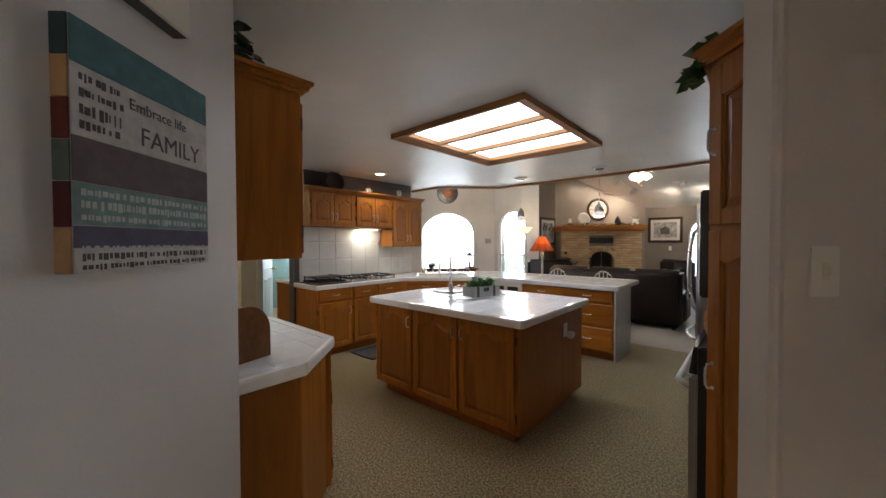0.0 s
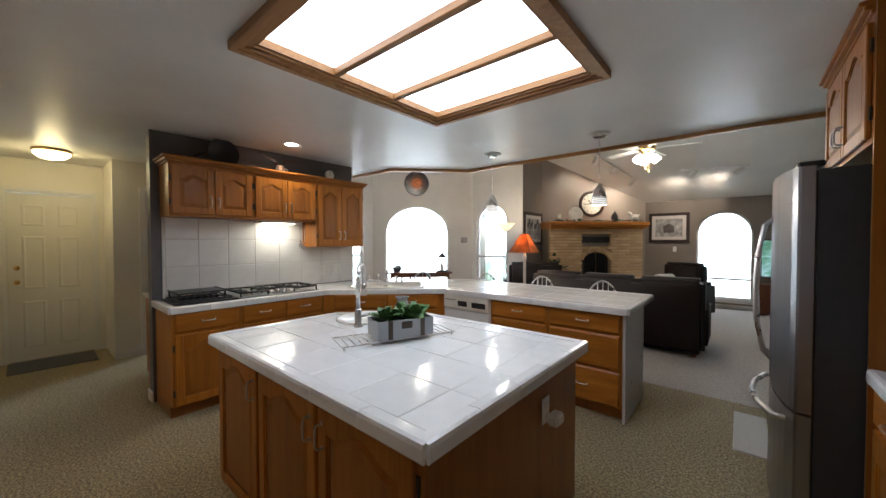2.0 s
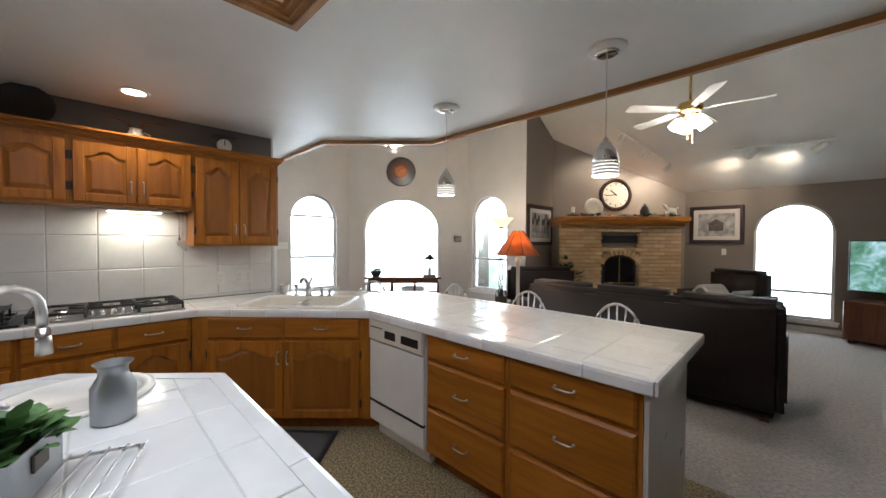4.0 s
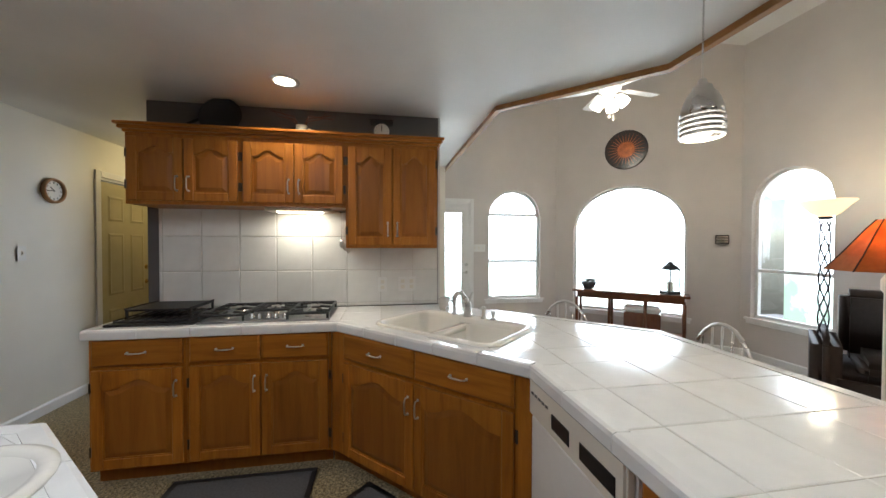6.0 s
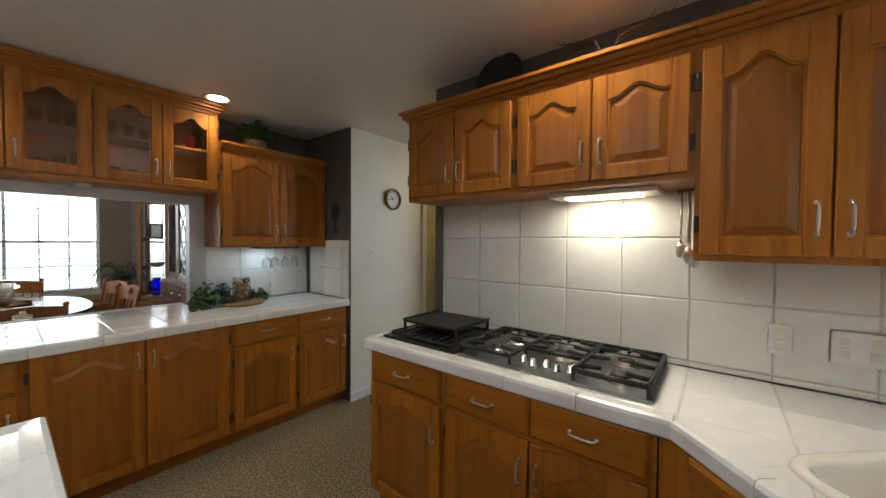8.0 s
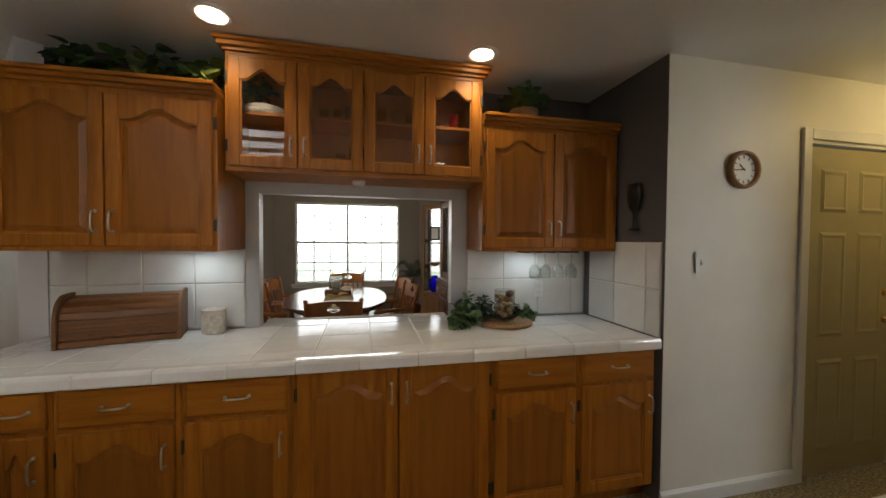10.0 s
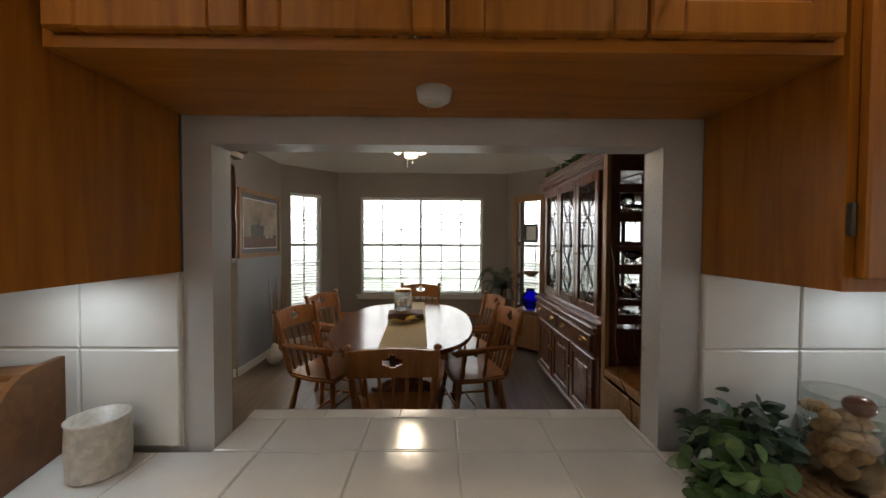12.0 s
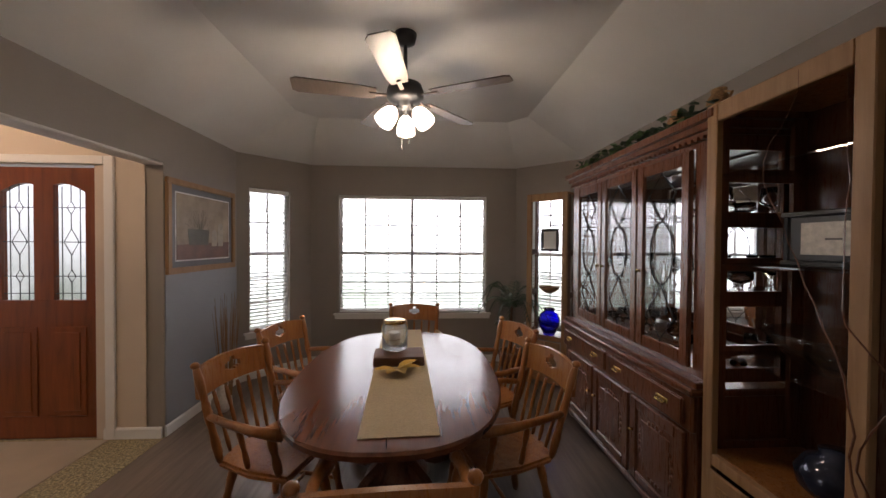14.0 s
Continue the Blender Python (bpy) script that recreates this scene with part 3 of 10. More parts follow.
bm = B()
box(bm, -4.655, 2.105, 0, -4.50, 2.118, 0.085)
struct("baseboard", bm, "trim", "white painted wooden baseboard along the wall", "baseboard")


# ---- kitchen cabinets ----
def bell(u):
    """Height of a cathedral arch, 0 at the shoulders and 1 in the middle, for u from 0 to 1."""
    k = abs(2 * u - 1)
    return 0.0 if k > 0.82 else 0.5 + 0.5 * math.cos(math.pi * k / 0.82)


MESHES = {}


def mesh_of(key, bm, material, smooth=False):
    me = bpy.data.meshes.new(key[0])
    bm.to_mesh(me)
    bm.free()
    me.materials.append(M[material])
    if smooth:
        for p in me.polygons:
            p.use_smooth = True
    MESHES[key] = me
    return me


def door_frame_mesh(w, h, arch, st=0.055):
    key = ("door_frame", round(w, 3), round(h, 3), arch, st)
    if key in MESHES:
        return MESHES[key]
    bm, t = B(), 0.02
    rise = min(0.055, h * 0.1) if arch else 0
    top = st + rise
    box(bm, 0, -t, 0, st, 0, h, 0.004)
    box(bm, w - st, -t, 0, w, 0, h, 0.004)
    box(bm, st, -t + 0.001, 0, w - st, 0, st, 0.003)
    n = 16 if arch else 1
    lo = []
    for k in range(n + 1):
        u = k / n
        lo.append((st + u * (w - 2 * st), h - top + rise * (bell(u) if arch else 0)))
    prism(bm, lo + [(w - st, h - 0.003), (st, h - 0.003)], -t + 0.001, 0, 'XZ')
    # thin moulding inside the frame
    for k in range(n):
        (xa, za), (xb, zb) = lo[k], lo[k + 1]
        prism(bm, [(xa, za), (xb, zb), (xb, zb - 0.008), (xa, za - 0.008)], -t + 0.007, -0.002, 'XZ')
    box(bm, st, -t + 0.007, st, st + 0.008, -0.002, h - top)
    box(bm, w - st - 0.008, -t + 0.007, st, w - st, -0.002, h - top)
    box(bm, st, -t + 0.007, st, w - st, -0.002, st + 0.008)
    return mesh_of(key, bm, "oak")


def door_panel_mesh(w, h, arch, st=0.055):
    key = ("panel", round(w, 3), round(h, 3), arch, st)
    if key in MESHES:
        return MESHES[key]
    bm = B()
    rise = min(0.055, h * 0.1) if arch else 0
    top, n = st + rise, (14 if arch else 1)
    def outline(i):
        return [(st + i, st + i), (w - st - i, st + i)] + [(st + i + (1 - k / n) * (w - 2 * st - 2 * i), h - top - i + rise * (bell(1 - k / n) if arch else 0)) for k in range(n + 1)]
    a, b = [bm.verts.new((x, -0.006, z)) for x, z in outline(0.0)], [bm.verts.new((x, -0.015, z)) for x, z in outline(0.035)]
    k = len(a)
    for i in range(k):
        bm.faces.new((a[i], a[(i + 1) % k], b[(i + 1) % k], b[i]))
    bm.faces.new(b)
    back = [bm.verts.new((x, -0.001, z)) for x, z in outline(0.0)]
    for i in range(k):
        bm.faces.new((back[i], back[(i + 1) % k], a[(i + 1) % k], a[i]))
    bm.faces.new(back[::-1])
    bmesh.ops.recalc_face_normals(bm, faces=bm.faces[:])
    return mesh_of(key, bm, "oak_panel")


def handle_mesh():
    key = ("handle",)
    if key not in MESHES:
        bm = B()
        tube(bm, [(0, 0, -0.045), (0, -0.022, -0.043), (0, -0.028, -0.03), (0, -0.030, 0), (0, -0.028, 0.03), (0, -0.022, 0.043), (0, 0, 0.045)], 0.0045, 8)
        for z in (-0.045, 0.045):
            ball(bm, (0, -0.002, z), 0.008, 0.004, 0.008, 8, 5)
        mesh_of(key, bm, "nickel", True)
    return MESHES[key]


def hinge_mesh():
    key = ("hinge",)
    if key not in MESHES:
        bm = B()
        box(bm, -0.007, -0.004, -0.028, 0.012, 0.0, 0.028, 0.001)
        tube(bm, [(-0.004, -0.006, -0.028), (-0.004, -0.006, 0.028)], 0.005, 6)
        mesh_of(key, bm, "hinge")
    return MESHES[key]


def cab_door(parent, x, z, w, h, side='L', arch=True, pane=False, y=0.0, low=False):
    """A framed door; side: where its hinges are. The handle stands high on base doors and low on wall doors."""
    ob = piece("door", door_frame_mesh(w, h, arch), parent, pose(x, y, z))
    if pane:
        bm = B()
        box(bm, 0.05, -0.010, 0.05, w - 0.05, -0.006, h - 0.06)
        g = part("pane", bm, "glass", ob, "clear glass pane")
        g.visible_shadow = False
    else:
        piece("panel", door_panel_mesh(w, h, arch), ob)
    hx = w - 0.03 if side == 'L' else 0.03
    hz = 0.11 if low else h - 0.12
    piece("handle", handle_mesh(), ob, pose(hx, -0.02, hz))
    ex = 0.0 if side == 'L' else w
    for k in (0.1, h - 0.1):
        piece("hinge", hinge_mesh(), ob, pose(ex + (-0.008 if side == 'L' else 0.008), -0.001, k, 0, 0, 0 if side == 'L' else 180) @ (Matrix.Identity(4) if side == 'L' else pose(0, 0.0, 0)) if side == 'L' else pose(ex + 0.008, -0.001, k) @ Matrix.Diagonal((-1, 1, 1, 1)))
    return ob


def drawer(parent, x, z, w, h, y=0.0):
    key = ("drawer_front", round(w, 3), round(h, 3))
    if key not in MESHES:
        bm = B()
        prism(bm, [(0, 0), (w, 0), (w, h), (0, h)], -0.012, 0, 'XZ')
        a = [bm.verts.new(p) for p in ((0, -0.012, 0), (w, -0.012, 0), (w, -0.012, h), (0, -0.012, h))]
        b = [bm.verts.new(p) for p in ((0.012, -0.021, 0.012), (w - 0.012, -0.021, 0.012), (w - 0.012, -0.021, h - 0.012), (0.012, -0.021, h - 0.012))]
        for i in range(4):
            bm.faces.new((a[i], a[(i + 1) % 4], b[(i + 1) % 4], b[i]))
        bm.faces.new(b)
        bmesh.ops.remove_doubles(bm, verts=bm.verts[:], dist=1e-5)
        bmesh.ops.recalc_face_normals(bm, faces=bm.faces[:])
        mesh_of(key, bm, "oak_x")
    ob = piece("drawer", MESHES[key], parent, pose(x, y, z))
    piece("handle", handle_mesh(), ob, pose(w / 2, -0.021, h / 2, 0, 90, 0))
    return ob


def cabinet_base(x, y, rz, w, plan, depth=0.58, label="", group="", top=0.868):
    """A base unit in local space: front at y 0, going back. plan: 'DO' drawer over door, 'O' tall door, 'OO', 'DOO', 'DDD'."""
    c = thing("base_cabinet", x, y, 0, rz, label or "honey oak base cabinet with raised panel doors", "cabinet", group)
    bm = B()
    box(bm, 0, 0.07, 0, w, depth, 0.10)
    part("toe_kick", bm, "oak_panel", c)
    bm = B()
    box(bm, 0.001, 0.0, 0.10, w - 0.001, depth, top)
    part("body", bm, "oak", c)
    g = 0.018
    if plan == 'DDD':
        for z0, z1 in ((0.115, 0.39), (0.41, 0.68), (0.70, 0.855)):
            drawer(c, g, z0, w - 2 * g, z1 - z0)
        return c
    n = plan.count('O')
    dw = (w - 2 * g - (n - 1) * 0.008) / n
    has = 'D' in plan
    h1 = 0.68 if has else 0.855
    for k in range(n):
        xx = g + k * (dw + 0.008)
        cab_door(c, xx, 0.115, dw, h1 - 0.115, 'L' if (k == 0 and plan[-1] != 'r') else 'R')
    nd = plan.count('D')
    if nd:
        ww = (w - 2 * g - (nd - 1) * 0.008) / nd
        for k in range(nd):
            drawer(c, g + k * (ww + 0.008), 0.70, ww, 0.155)
    return c


def crown(bm, w, d, z, left=True, right=True):
    """A stepped moulding round the front and the two ends of a wall unit's top."""
    for a, b, t in ((0.0, 0.018, 0.012), (0.018, 0.040, 0.030), (0.040, 0.058, 0.045)):
        box(bm, -t if left else 0, -t, z + a, w + (t if right else 0), d, z + b, 0.003)


def cabinet_wall(x, y, rz, w, z0, z1, n, depth=0.30, label="", group="", panes=False, ends=(False, False), crowned=True):
    c = thing("wall_cabinet", x, y, z0, rz, label or "honey oak wall cabinet with arched raised panel doors", "cabinet", group)
    h = z1 - z0
    if panes:
        bits = [("back_panel", (0, depth - 0.015, 0, w, depth, h)), ("side", (0, 0, 0, 0.018, depth - 0.015, h)), ("side", (w - 0.018, 0, 0, w, depth - 0.015, h)),
                ("bottom", (0.018, 0, 0, w - 0.018, depth - 0.015, 0.02)), ("top", (0.018, 0, h - 0.02, w - 0.018, depth - 0.015, h))]
        bits += [("stile", (max(0.019, k * (w - 0.03) / n), 0.0, 0.021, min(w - 0.019, k * (w - 0.03) / n + 0.03), 0.018, h - 0.021)) for k in range(n + 1)]
        for nm, b in bits:
            bm = B()
            box(bm, *b)
            part(nm, bm, "oak_x" if nm in ("bottom", "top") else "oak", c)
        bm = B()
        box(bm, 0.019, 0.03, h * 0.5, w - 0.019, depth - 0.016, h * 0.5 + 0.016)
        part("shelf", bm, "oak_x", c)
    else:
        bm = B()
        box(bm, 0, 0, 0, w, depth, h)
        part("body", bm, "oak", c)
    if crowned:
        bm = B()
        crown(bm, w, depth, h, *ends)
        part("crown_moulding", bm, "oak_x", c)
    g = 0.016
    dw = (w - 2 * g - (n - 1) * 0.006) / n
    for k in range(n):
        cab_door(c, g + k * (dw + 0.006), 0.022, dw, h - 0.05, 'L' if k % 2 == 0 else 'R', True, panes, 0.0, True)
    return c


def clip(poly, x0, x1, y0, y1):
    for ax, lim, keep in ((0, x0, 1), (0, x1, -1), (1, y0, 1), (1, y1, -1)):
        out = []
        for i in range(len(poly)):
            a, b = poly[i - 1], poly[i]
            ia, ib = keep * (a[ax] - lim) >= 0, keep * (b[ax] - lim) >= 0
            if ia != ib:
                t = (lim - a[ax]) / (b[ax] - a[ax])
                out.append((a[0] + t * (b[0] - a[0]), a[1] + t * (b[1] - a[1])))
            if ib:
                out.append(b)
        poly = out
        if not poly:
            break
    return poly


def area_of(p):
    return abs(sum(p[i - 1][0] * p[i][1] - p[i][0] * p[i - 1][1] for i in range(len(p)))) / 2


def cut_half(poly, a, b, left):
    """The part of a polygon to the left (or right) of the line from a to b."""
    def side(p):
        v = (b[0] - a[0]) * (p[1] - a[1]) - (b[1] - a[1]) * (p[0] - a[0])
        return v if left else -v
    out = []
    for i in range(len(poly)):
        p, q = poly[i - 1], poly[i]
        sp, sq = side(p), side(q)
        if (sp >= 0) != (sq >= 0):
            t = sp / (sp - sq)
            out.append((p[0] + t * (q[0] - p[0]), p[1] + t * (q[1] - p[1])))
        if sq >= 0:
            out.append(q)
    return out


def minus(poly, hole):
    """Convex pieces of poly outside a convex, counter-clockwise hole."""
    out, rest = [], poly
    for i in range(len(hole)):
        a, b = hole[i - 1], hole[i]
        o = cut_half(rest, a, b, False)
        if len(o) > 2 and area_of(o) > 1e-5:
            out.append(o)
        rest = cut_half(rest, a, b, True)
        if len(rest) < 3:
            return [poly]
    return out if area_of(rest) > 1e-6 else [poly]


HOLES = []
m_ = pose(-3.745, 4.195, 0, 0, 0, 43)
HOLES.append([tuple((m_ @ Vector((x, y, 0)))[:2]) for x, y in ((-0.40, -0.26), (0.40, -0.26), (0.40, 0.20), (-0.40, 0.20))])
HOLES.append([(-2.47 + 0.18 * math.cos(k * math.pi / 8), 2.90 + 0.18 * math.sin(k * math.pi / 8)) for k in range(16)])
TOP = 0.91
TILE_JOBS = []


def punched(polys):
    for h in HOLES:
        polys = [q for p in polys for q in minus(list(p), h)]
    return polys


# island: raised panel doors on its near side, a cut corner at the back
ISL = [(-2.79, 2.07), (-1.14, 2.07), (-1.14, 3.29), (-2.38, 3.29), (-2.79, 2.86)]


def inset(poly, d):
    n, out = len(poly), []
    for i in range(n):
        p0, p1, p2 = Vector(poly[i - 1]), Vector(poly[i]), Vector(poly[(i + 1) % n])
        e0, e1 = (p1 - p0).normalized(), (p2 - p1).normalized()
        n0, n1 = Vector((-e0.y, e0.x)), Vector((-e1.y, e1.x))
        b = (n0 + n1).normalized()
        out.append(tuple(p1 + b * (d / max(0.2, b.dot(n0)))))
    return out


isl_body = inset(ISL, 0.04)
isl = thing("kitchen_island", -1.97, 2.68, 0, 0, "honey oak kitchen island with three arched doors", "island")
off = Matrix.Translation((1.97, -2.68, 0))
bm = B()
prism(bm, inset(ISL, 0.11), 0, 0.10)
bmesh.ops.transform(bm, matrix=off, verts=bm.verts[:])
part("toe_kick", bm, "oak_panel", isl)
bm = B()
prism(bm, isl_body, 0.10, 0.72)
for q in punched([isl_body]):
    prism(bm, q, 0.72, 0.868)
bmesh.ops.transform(bm, matrix=off, verts=bm.verts[:])
part("body", bm, "oak_panel", isl)
w_isl = 1.57
for k in range(3):
    a = -2.75 + 0.02 + k * 0.515
    ob = cab_door(isl, a + 1.97, 0.115, 0.49, 0.74, 'L' if k != 2 else 'R')
    ob.matrix_basis = pose(a + 1.97, 2.11 - 2.68, 0.115)

# cooktop run
RUN = "kitchen base cabinets"
cabinet_base(-3.955, 2.14, 90, 0.50, 'DO', 0.54, "honey oak base cabinet beside the cooktop", RUN)
cabinet_base(-3.955, 2.64, 90, 0.82, 'DDOO', 0.54, "honey oak base cabinet under the cooktop", RUN)
# corner unit under the sink
cs = thing("sink_cabinet", -3.95, 3.50, 0, 0, "honey oak corner cabinet under the sink", "cabinet", RUN)
ang = math.degrees(math.atan2(4.40 - 3.53, -2.99 + 3.90))
bm = B()
prism(bm, [(-0.0, -0.035), (0.03, 0.01), (0.905, 0.885), (0.915, 0.91), (0.915, 1.36), (0.45, 1.36), (-0.25, 1.02), (-0.55, 0.71), (-0.55, -0.035)], 0.10, 0.70)
for q in punched([[(-3.95, 3.465), (-3.92, 3.51), (-3.045, 4.385), (-3.035, 4.41), (-3.035, 4.86), (-3.5, 4.86), (-4.2, 4.52), (-4.5, 4.21), (-4.5, 3.465)]]):
    prism(bm, [(a - -3.95, b - 3.50) for a, b in q], 0.70, 0.868)
part("body", bm, "oak", cs)
bm = B()
prism(bm, [(-0.07, -0.03), (-0.03, 0.06), (0.86, 0.95), (0.91, 1.36), (0.45, 1.36), (-0.25, 1.02), (-0.55, 0.71), (-0.55, -0.03)], 0.0, 0.10)
part("toe_kick", bm, "oak_panel", cs)
L = math.hypot(0.875, 0.875)
front = thing("front", 0, 0, 0)
front.parent = cs
front.matrix_basis = pose(0.03, 0.01, 0, 0, 0, math.degrees(math.atan2(0.875, 0.875)))
front.name = "cabinet_front"
for k in range(2):
    a = 0.06 + k * (L - 0.12) / 2
    ww = (L - 0.12) / 2 - 0.008
    d_ = cab_door(cs, 0, 0.115, ww, 0.565, 'L' if k == 0 else 'R')
    d_.matrix_basis = front.matrix_basis @ pose(a, -0.001, 0.115)
    d_ = drawer(cs, 0, 0.70, ww, 0.155)
    d_.matrix_basis = front.matrix_basis @ pose(a, -0.001, 0.70)
bpy.data.objects.remove(front)
# peninsula units
cabinet_base(-2.44, 4.415, 0, 0.60, 'DDD', 0.56, "honey oak drawer unit of the peninsula", RUN)
cabinet_base(-1.84, 4.415, 0, 0.61, 'DDD', 0.56, "honey oak drawer unit at the peninsula's end", RUN)
# pass-through run, fronts facing the kitchen
for x0, x1, plan in ((-4.63, -4.16, 'DO'), (-4.16, -3.69, 'DO'), (-3.69, -2.785, 'OO'), (-2.785, -2.356, 'DO'), (-2.356, -1.93, 'DO'), (-1.93, -1.72, 'DO')):
    cabinet_base(x1, 1.005, 180, x1 - x0, plan, 0.59, "honey oak base cabinet under the pass-through counter", RUN)
ce = thing("counter_end_cabinet", -1.56, 0.7, 0, 0, "honey oak angled cabinet at the counter's end", "cabinet")
bm = B()
prism(bm, [(-0.16, -0.285), (0.085, -0.285), (0.085, 0.012), (-0.16, 0.27)], 0.10, 0.868)
part("body", bm, "oak_panel", ce)
bm = B()
prism(bm, [(-0.16, -0.285), (0.06, -0.285), (0.06, -0.005), (-0.16, 0.23)], 0.0, 0.10)
part("toe_kick", bm, "oak_panel", ce)
bm = B()
prism(bm, [(0.081, 0.009), (0.089, 0.017), (-0.153, 0.271), (-0.161, 0.263)], 0.102, 0.866)
part("corner_panel", bm, "oak", ce)

WALLS = "kitchen wall cabinets"
cabinet_wall(-4.19, 2.185, 90, 0.67, 1.65, 2.10, 2, 0.318, "short honey oak wall cabinet over the cooktop", WALLS, ends=(True, False))
cabinet_wall(-4.19, 2.855, 90, 0.67, 1.65, 2.10, 2, 0.318, "short honey oak wall cabinet with a hood light", WALLS)
cabinet_wall(-4.19, 3.525, 90, 0.64, 1.37, 2.10, 2, 0.318, "tall honey oak wall cabinet beside the sink", WALLS, ends=(False, True))
cabinet_wall(-3.745, 0.68, 180, 0.885, 1.37, 2.10, 2, 0.32, "honey oak wall cabinet above wine glasses", WALLS)
cabinet_wall(-2.41, 0.675, 180, 1.33, 1.768, 2.355, 4, 0.315, "honey oak wall cabinet with four glass doors", WALLS, True, (True, True))
cabinet_wall(-1.51, 0.745, 180, 0.89, 1.37, 2.10, 2, 0.385, "honey oak wall cabinet above the bread box", WALLS, ends=(True, False))


# ---- tiled counters ----
def counter(name, polys, outline_edges, label, ox, oy, turn=0.0):
    """A grout bed under glazed tiles; polys: convex pieces, counter-clockwise; edges: lines that carry rounded edge tiles."""
    c = tagged(new(name), label, "counter")
    bm = B()
    for p in punched(polys):
        prism(bm, p, 0.868, TOP - 0.0042)
    part("bed", bm, "grout", c)
    for (ax, ay), (bx, by) in outline_edges:
        d = math.hypot(bx - ax, by - ay)
        n = max(1, round(d / TILE))
        key = ("edge_tile", round(d / n, 4))
        if key not in MESHES:
            b2 = B()
            prof = [(0.0, 0.0), (0.0, -0.050), (-0.008, -0.052), (-0.012, -0.046), (-0.012, -0.010), (-0.008, 0.002), (0.004, 0.006), (0.045, 0.003), (0.045, -0.004), (0.0, -0.004)]
            prism(b2, prof[1:9] + [(0.002, -0.006)], 0.0015, d / n - 0.0015, 'YZ')
            mesh_of(key, b2, "tile")
        for k in range(n):
            m = pose(ax + (bx - ax) * k / n, ay + (by - ay) * k / n, TOP - 0.001, 0, 0, math.degrees(math.atan2(by - ay, bx - ax)))
            piece("edge_tile", MESHES[key], c, m)
    TILE_JOBS.append((c, polys, ox, oy))
    return c


def lay_tiles():
    for c, polys, ox, oy in TILE_JOBS:
        for p in polys:
            xs, ys = [q[0] for q in p], [q[1] for q in p]
            i0, i1 = math.floor((min(xs) - ox) / TILE), math.ceil((max(xs) - ox) / TILE)
            j0, j1 = math.floor((min(ys) - oy) / TILE), math.ceil((max(ys) - oy) / TILE)
            for i in range(i0, i1):
                for j in range(j0, j1):
                    q = clip(list(p), ox + i * TILE + 0.0015, ox + (i + 1) * TILE - 0.0015, oy + j * TILE + 0.0015, oy + (j + 1) * TILE - 0.0015)
                    if len(q) < 3:
                        continue
                    for q in punched([q]):
                      if area_of(q) < 0.0008:
                        continue
                      lay_one(c, q)


def lay_one(c, q):
                    cx, cy = sum(a[0] for a in q) / len(q), sum(a[1] for a in q) / len(q)
                    bm = B()
                    lo = [bm.verts.new((a[0] - cx, a[1] - cy, -0.008)) for a in q]
                    mid = [bm.verts.new((a[0] - cx, a[1] - cy, -0.002)) for a in q]
                    hi = [bm.verts.new(((a[0] - cx) * 0.975, (a[1] - cy) * 0.975, 0)) for a in q]
                    n = len(q)
                    for u, v in ((lo, mid), (mid, hi)):
                        for k in range(n):
                            bm.faces.new((u[k], u[(k + 1) % n], v[(k + 1) % n], v[k]))
                    bm.faces.new(hi)
                    bmesh.ops.recalc_face_normals(bm, faces=bm.faces[:])
                    ob = part("tile", bm, "tile", c)
                    ob.matrix_basis = pose(cx, cy, TOP - 0.0015 + random.uniform(-0.0006, 0.0006), random.uniform(-0.25, 0.25), random.uniform(-0.25, 0.25), 0)


counter("island_counter", [inset(ISL, 0.006)], [(ISL[i], ISL[(i + 1) % 5]) for i in range(5)], "white glazed tile top of the kitchen island", -2.845, 2.12)
SINK_A, SINK_B = (-3.92, 3.50), (-3.00, 4.37)
counter("cooktop_counter", [[(-4.505, 2.125), (-3.93, 2.125), (-3.93, 3.50), (-4.505, 3.50)],
                            [(-4.505, 3.50), (-3.93, 3.50), (-3.01, 4.375), (-3.01, 5.33), (-3.43, 5.33), (-4.19, 4.57), (-4.505, 4.215)]],
        [((-4.5, 2.125), (-3.93, 2.125)), ((-3.93, 2.125), (-3.93, 3.50)), ((-3.93, 3.50), (-3.01, 4.375)), ((-3.43, 5.33), (-4.19, 4.57))],
        "white glazed tile counter round cooktop and sink", -4.505, 2.22)
counter("peninsula_counter", [[(-3.01, 4.375), (-1.185, 4.375), (-1.185, 5.33), (-3.01, 5.33)]],
        [((-3.01, 4.375), (-1.185, 4.375)), ((-1.185, 4.375), (-1.185, 5.33)), ((-1.185, 5.33), (-3.01, 5.33)), ((-3.01, 5.33), (-3.43, 5.33))],
        "white glazed tile breakfast bar counter", -3.019, 4.276)
counter("pass_through_counter", [[(-4.635, 0.37), (-1.455, 0.37), (-1.455, 0.725), (-1.75, 1.035), (-4.635, 1.035)], [(PX0 + 0.003, 0.155), (PX1 - 0.003, 0.155), (PX1 - 0.003, 0.37), (PX0 + 0.003, 0.37)]],
        [((-1.455, 0.42), (-1.455, 0.725)), ((-1.455, 0.725), (-1.75, 1.035)), ((-1.75, 1.035), (-4.635, 1.035)), ((PX0 + 0.003, 0.155), (PX1 - 0.003, 0.155))],
        "white glazed tile counter running through the pass-through", -4.655, 0.363)
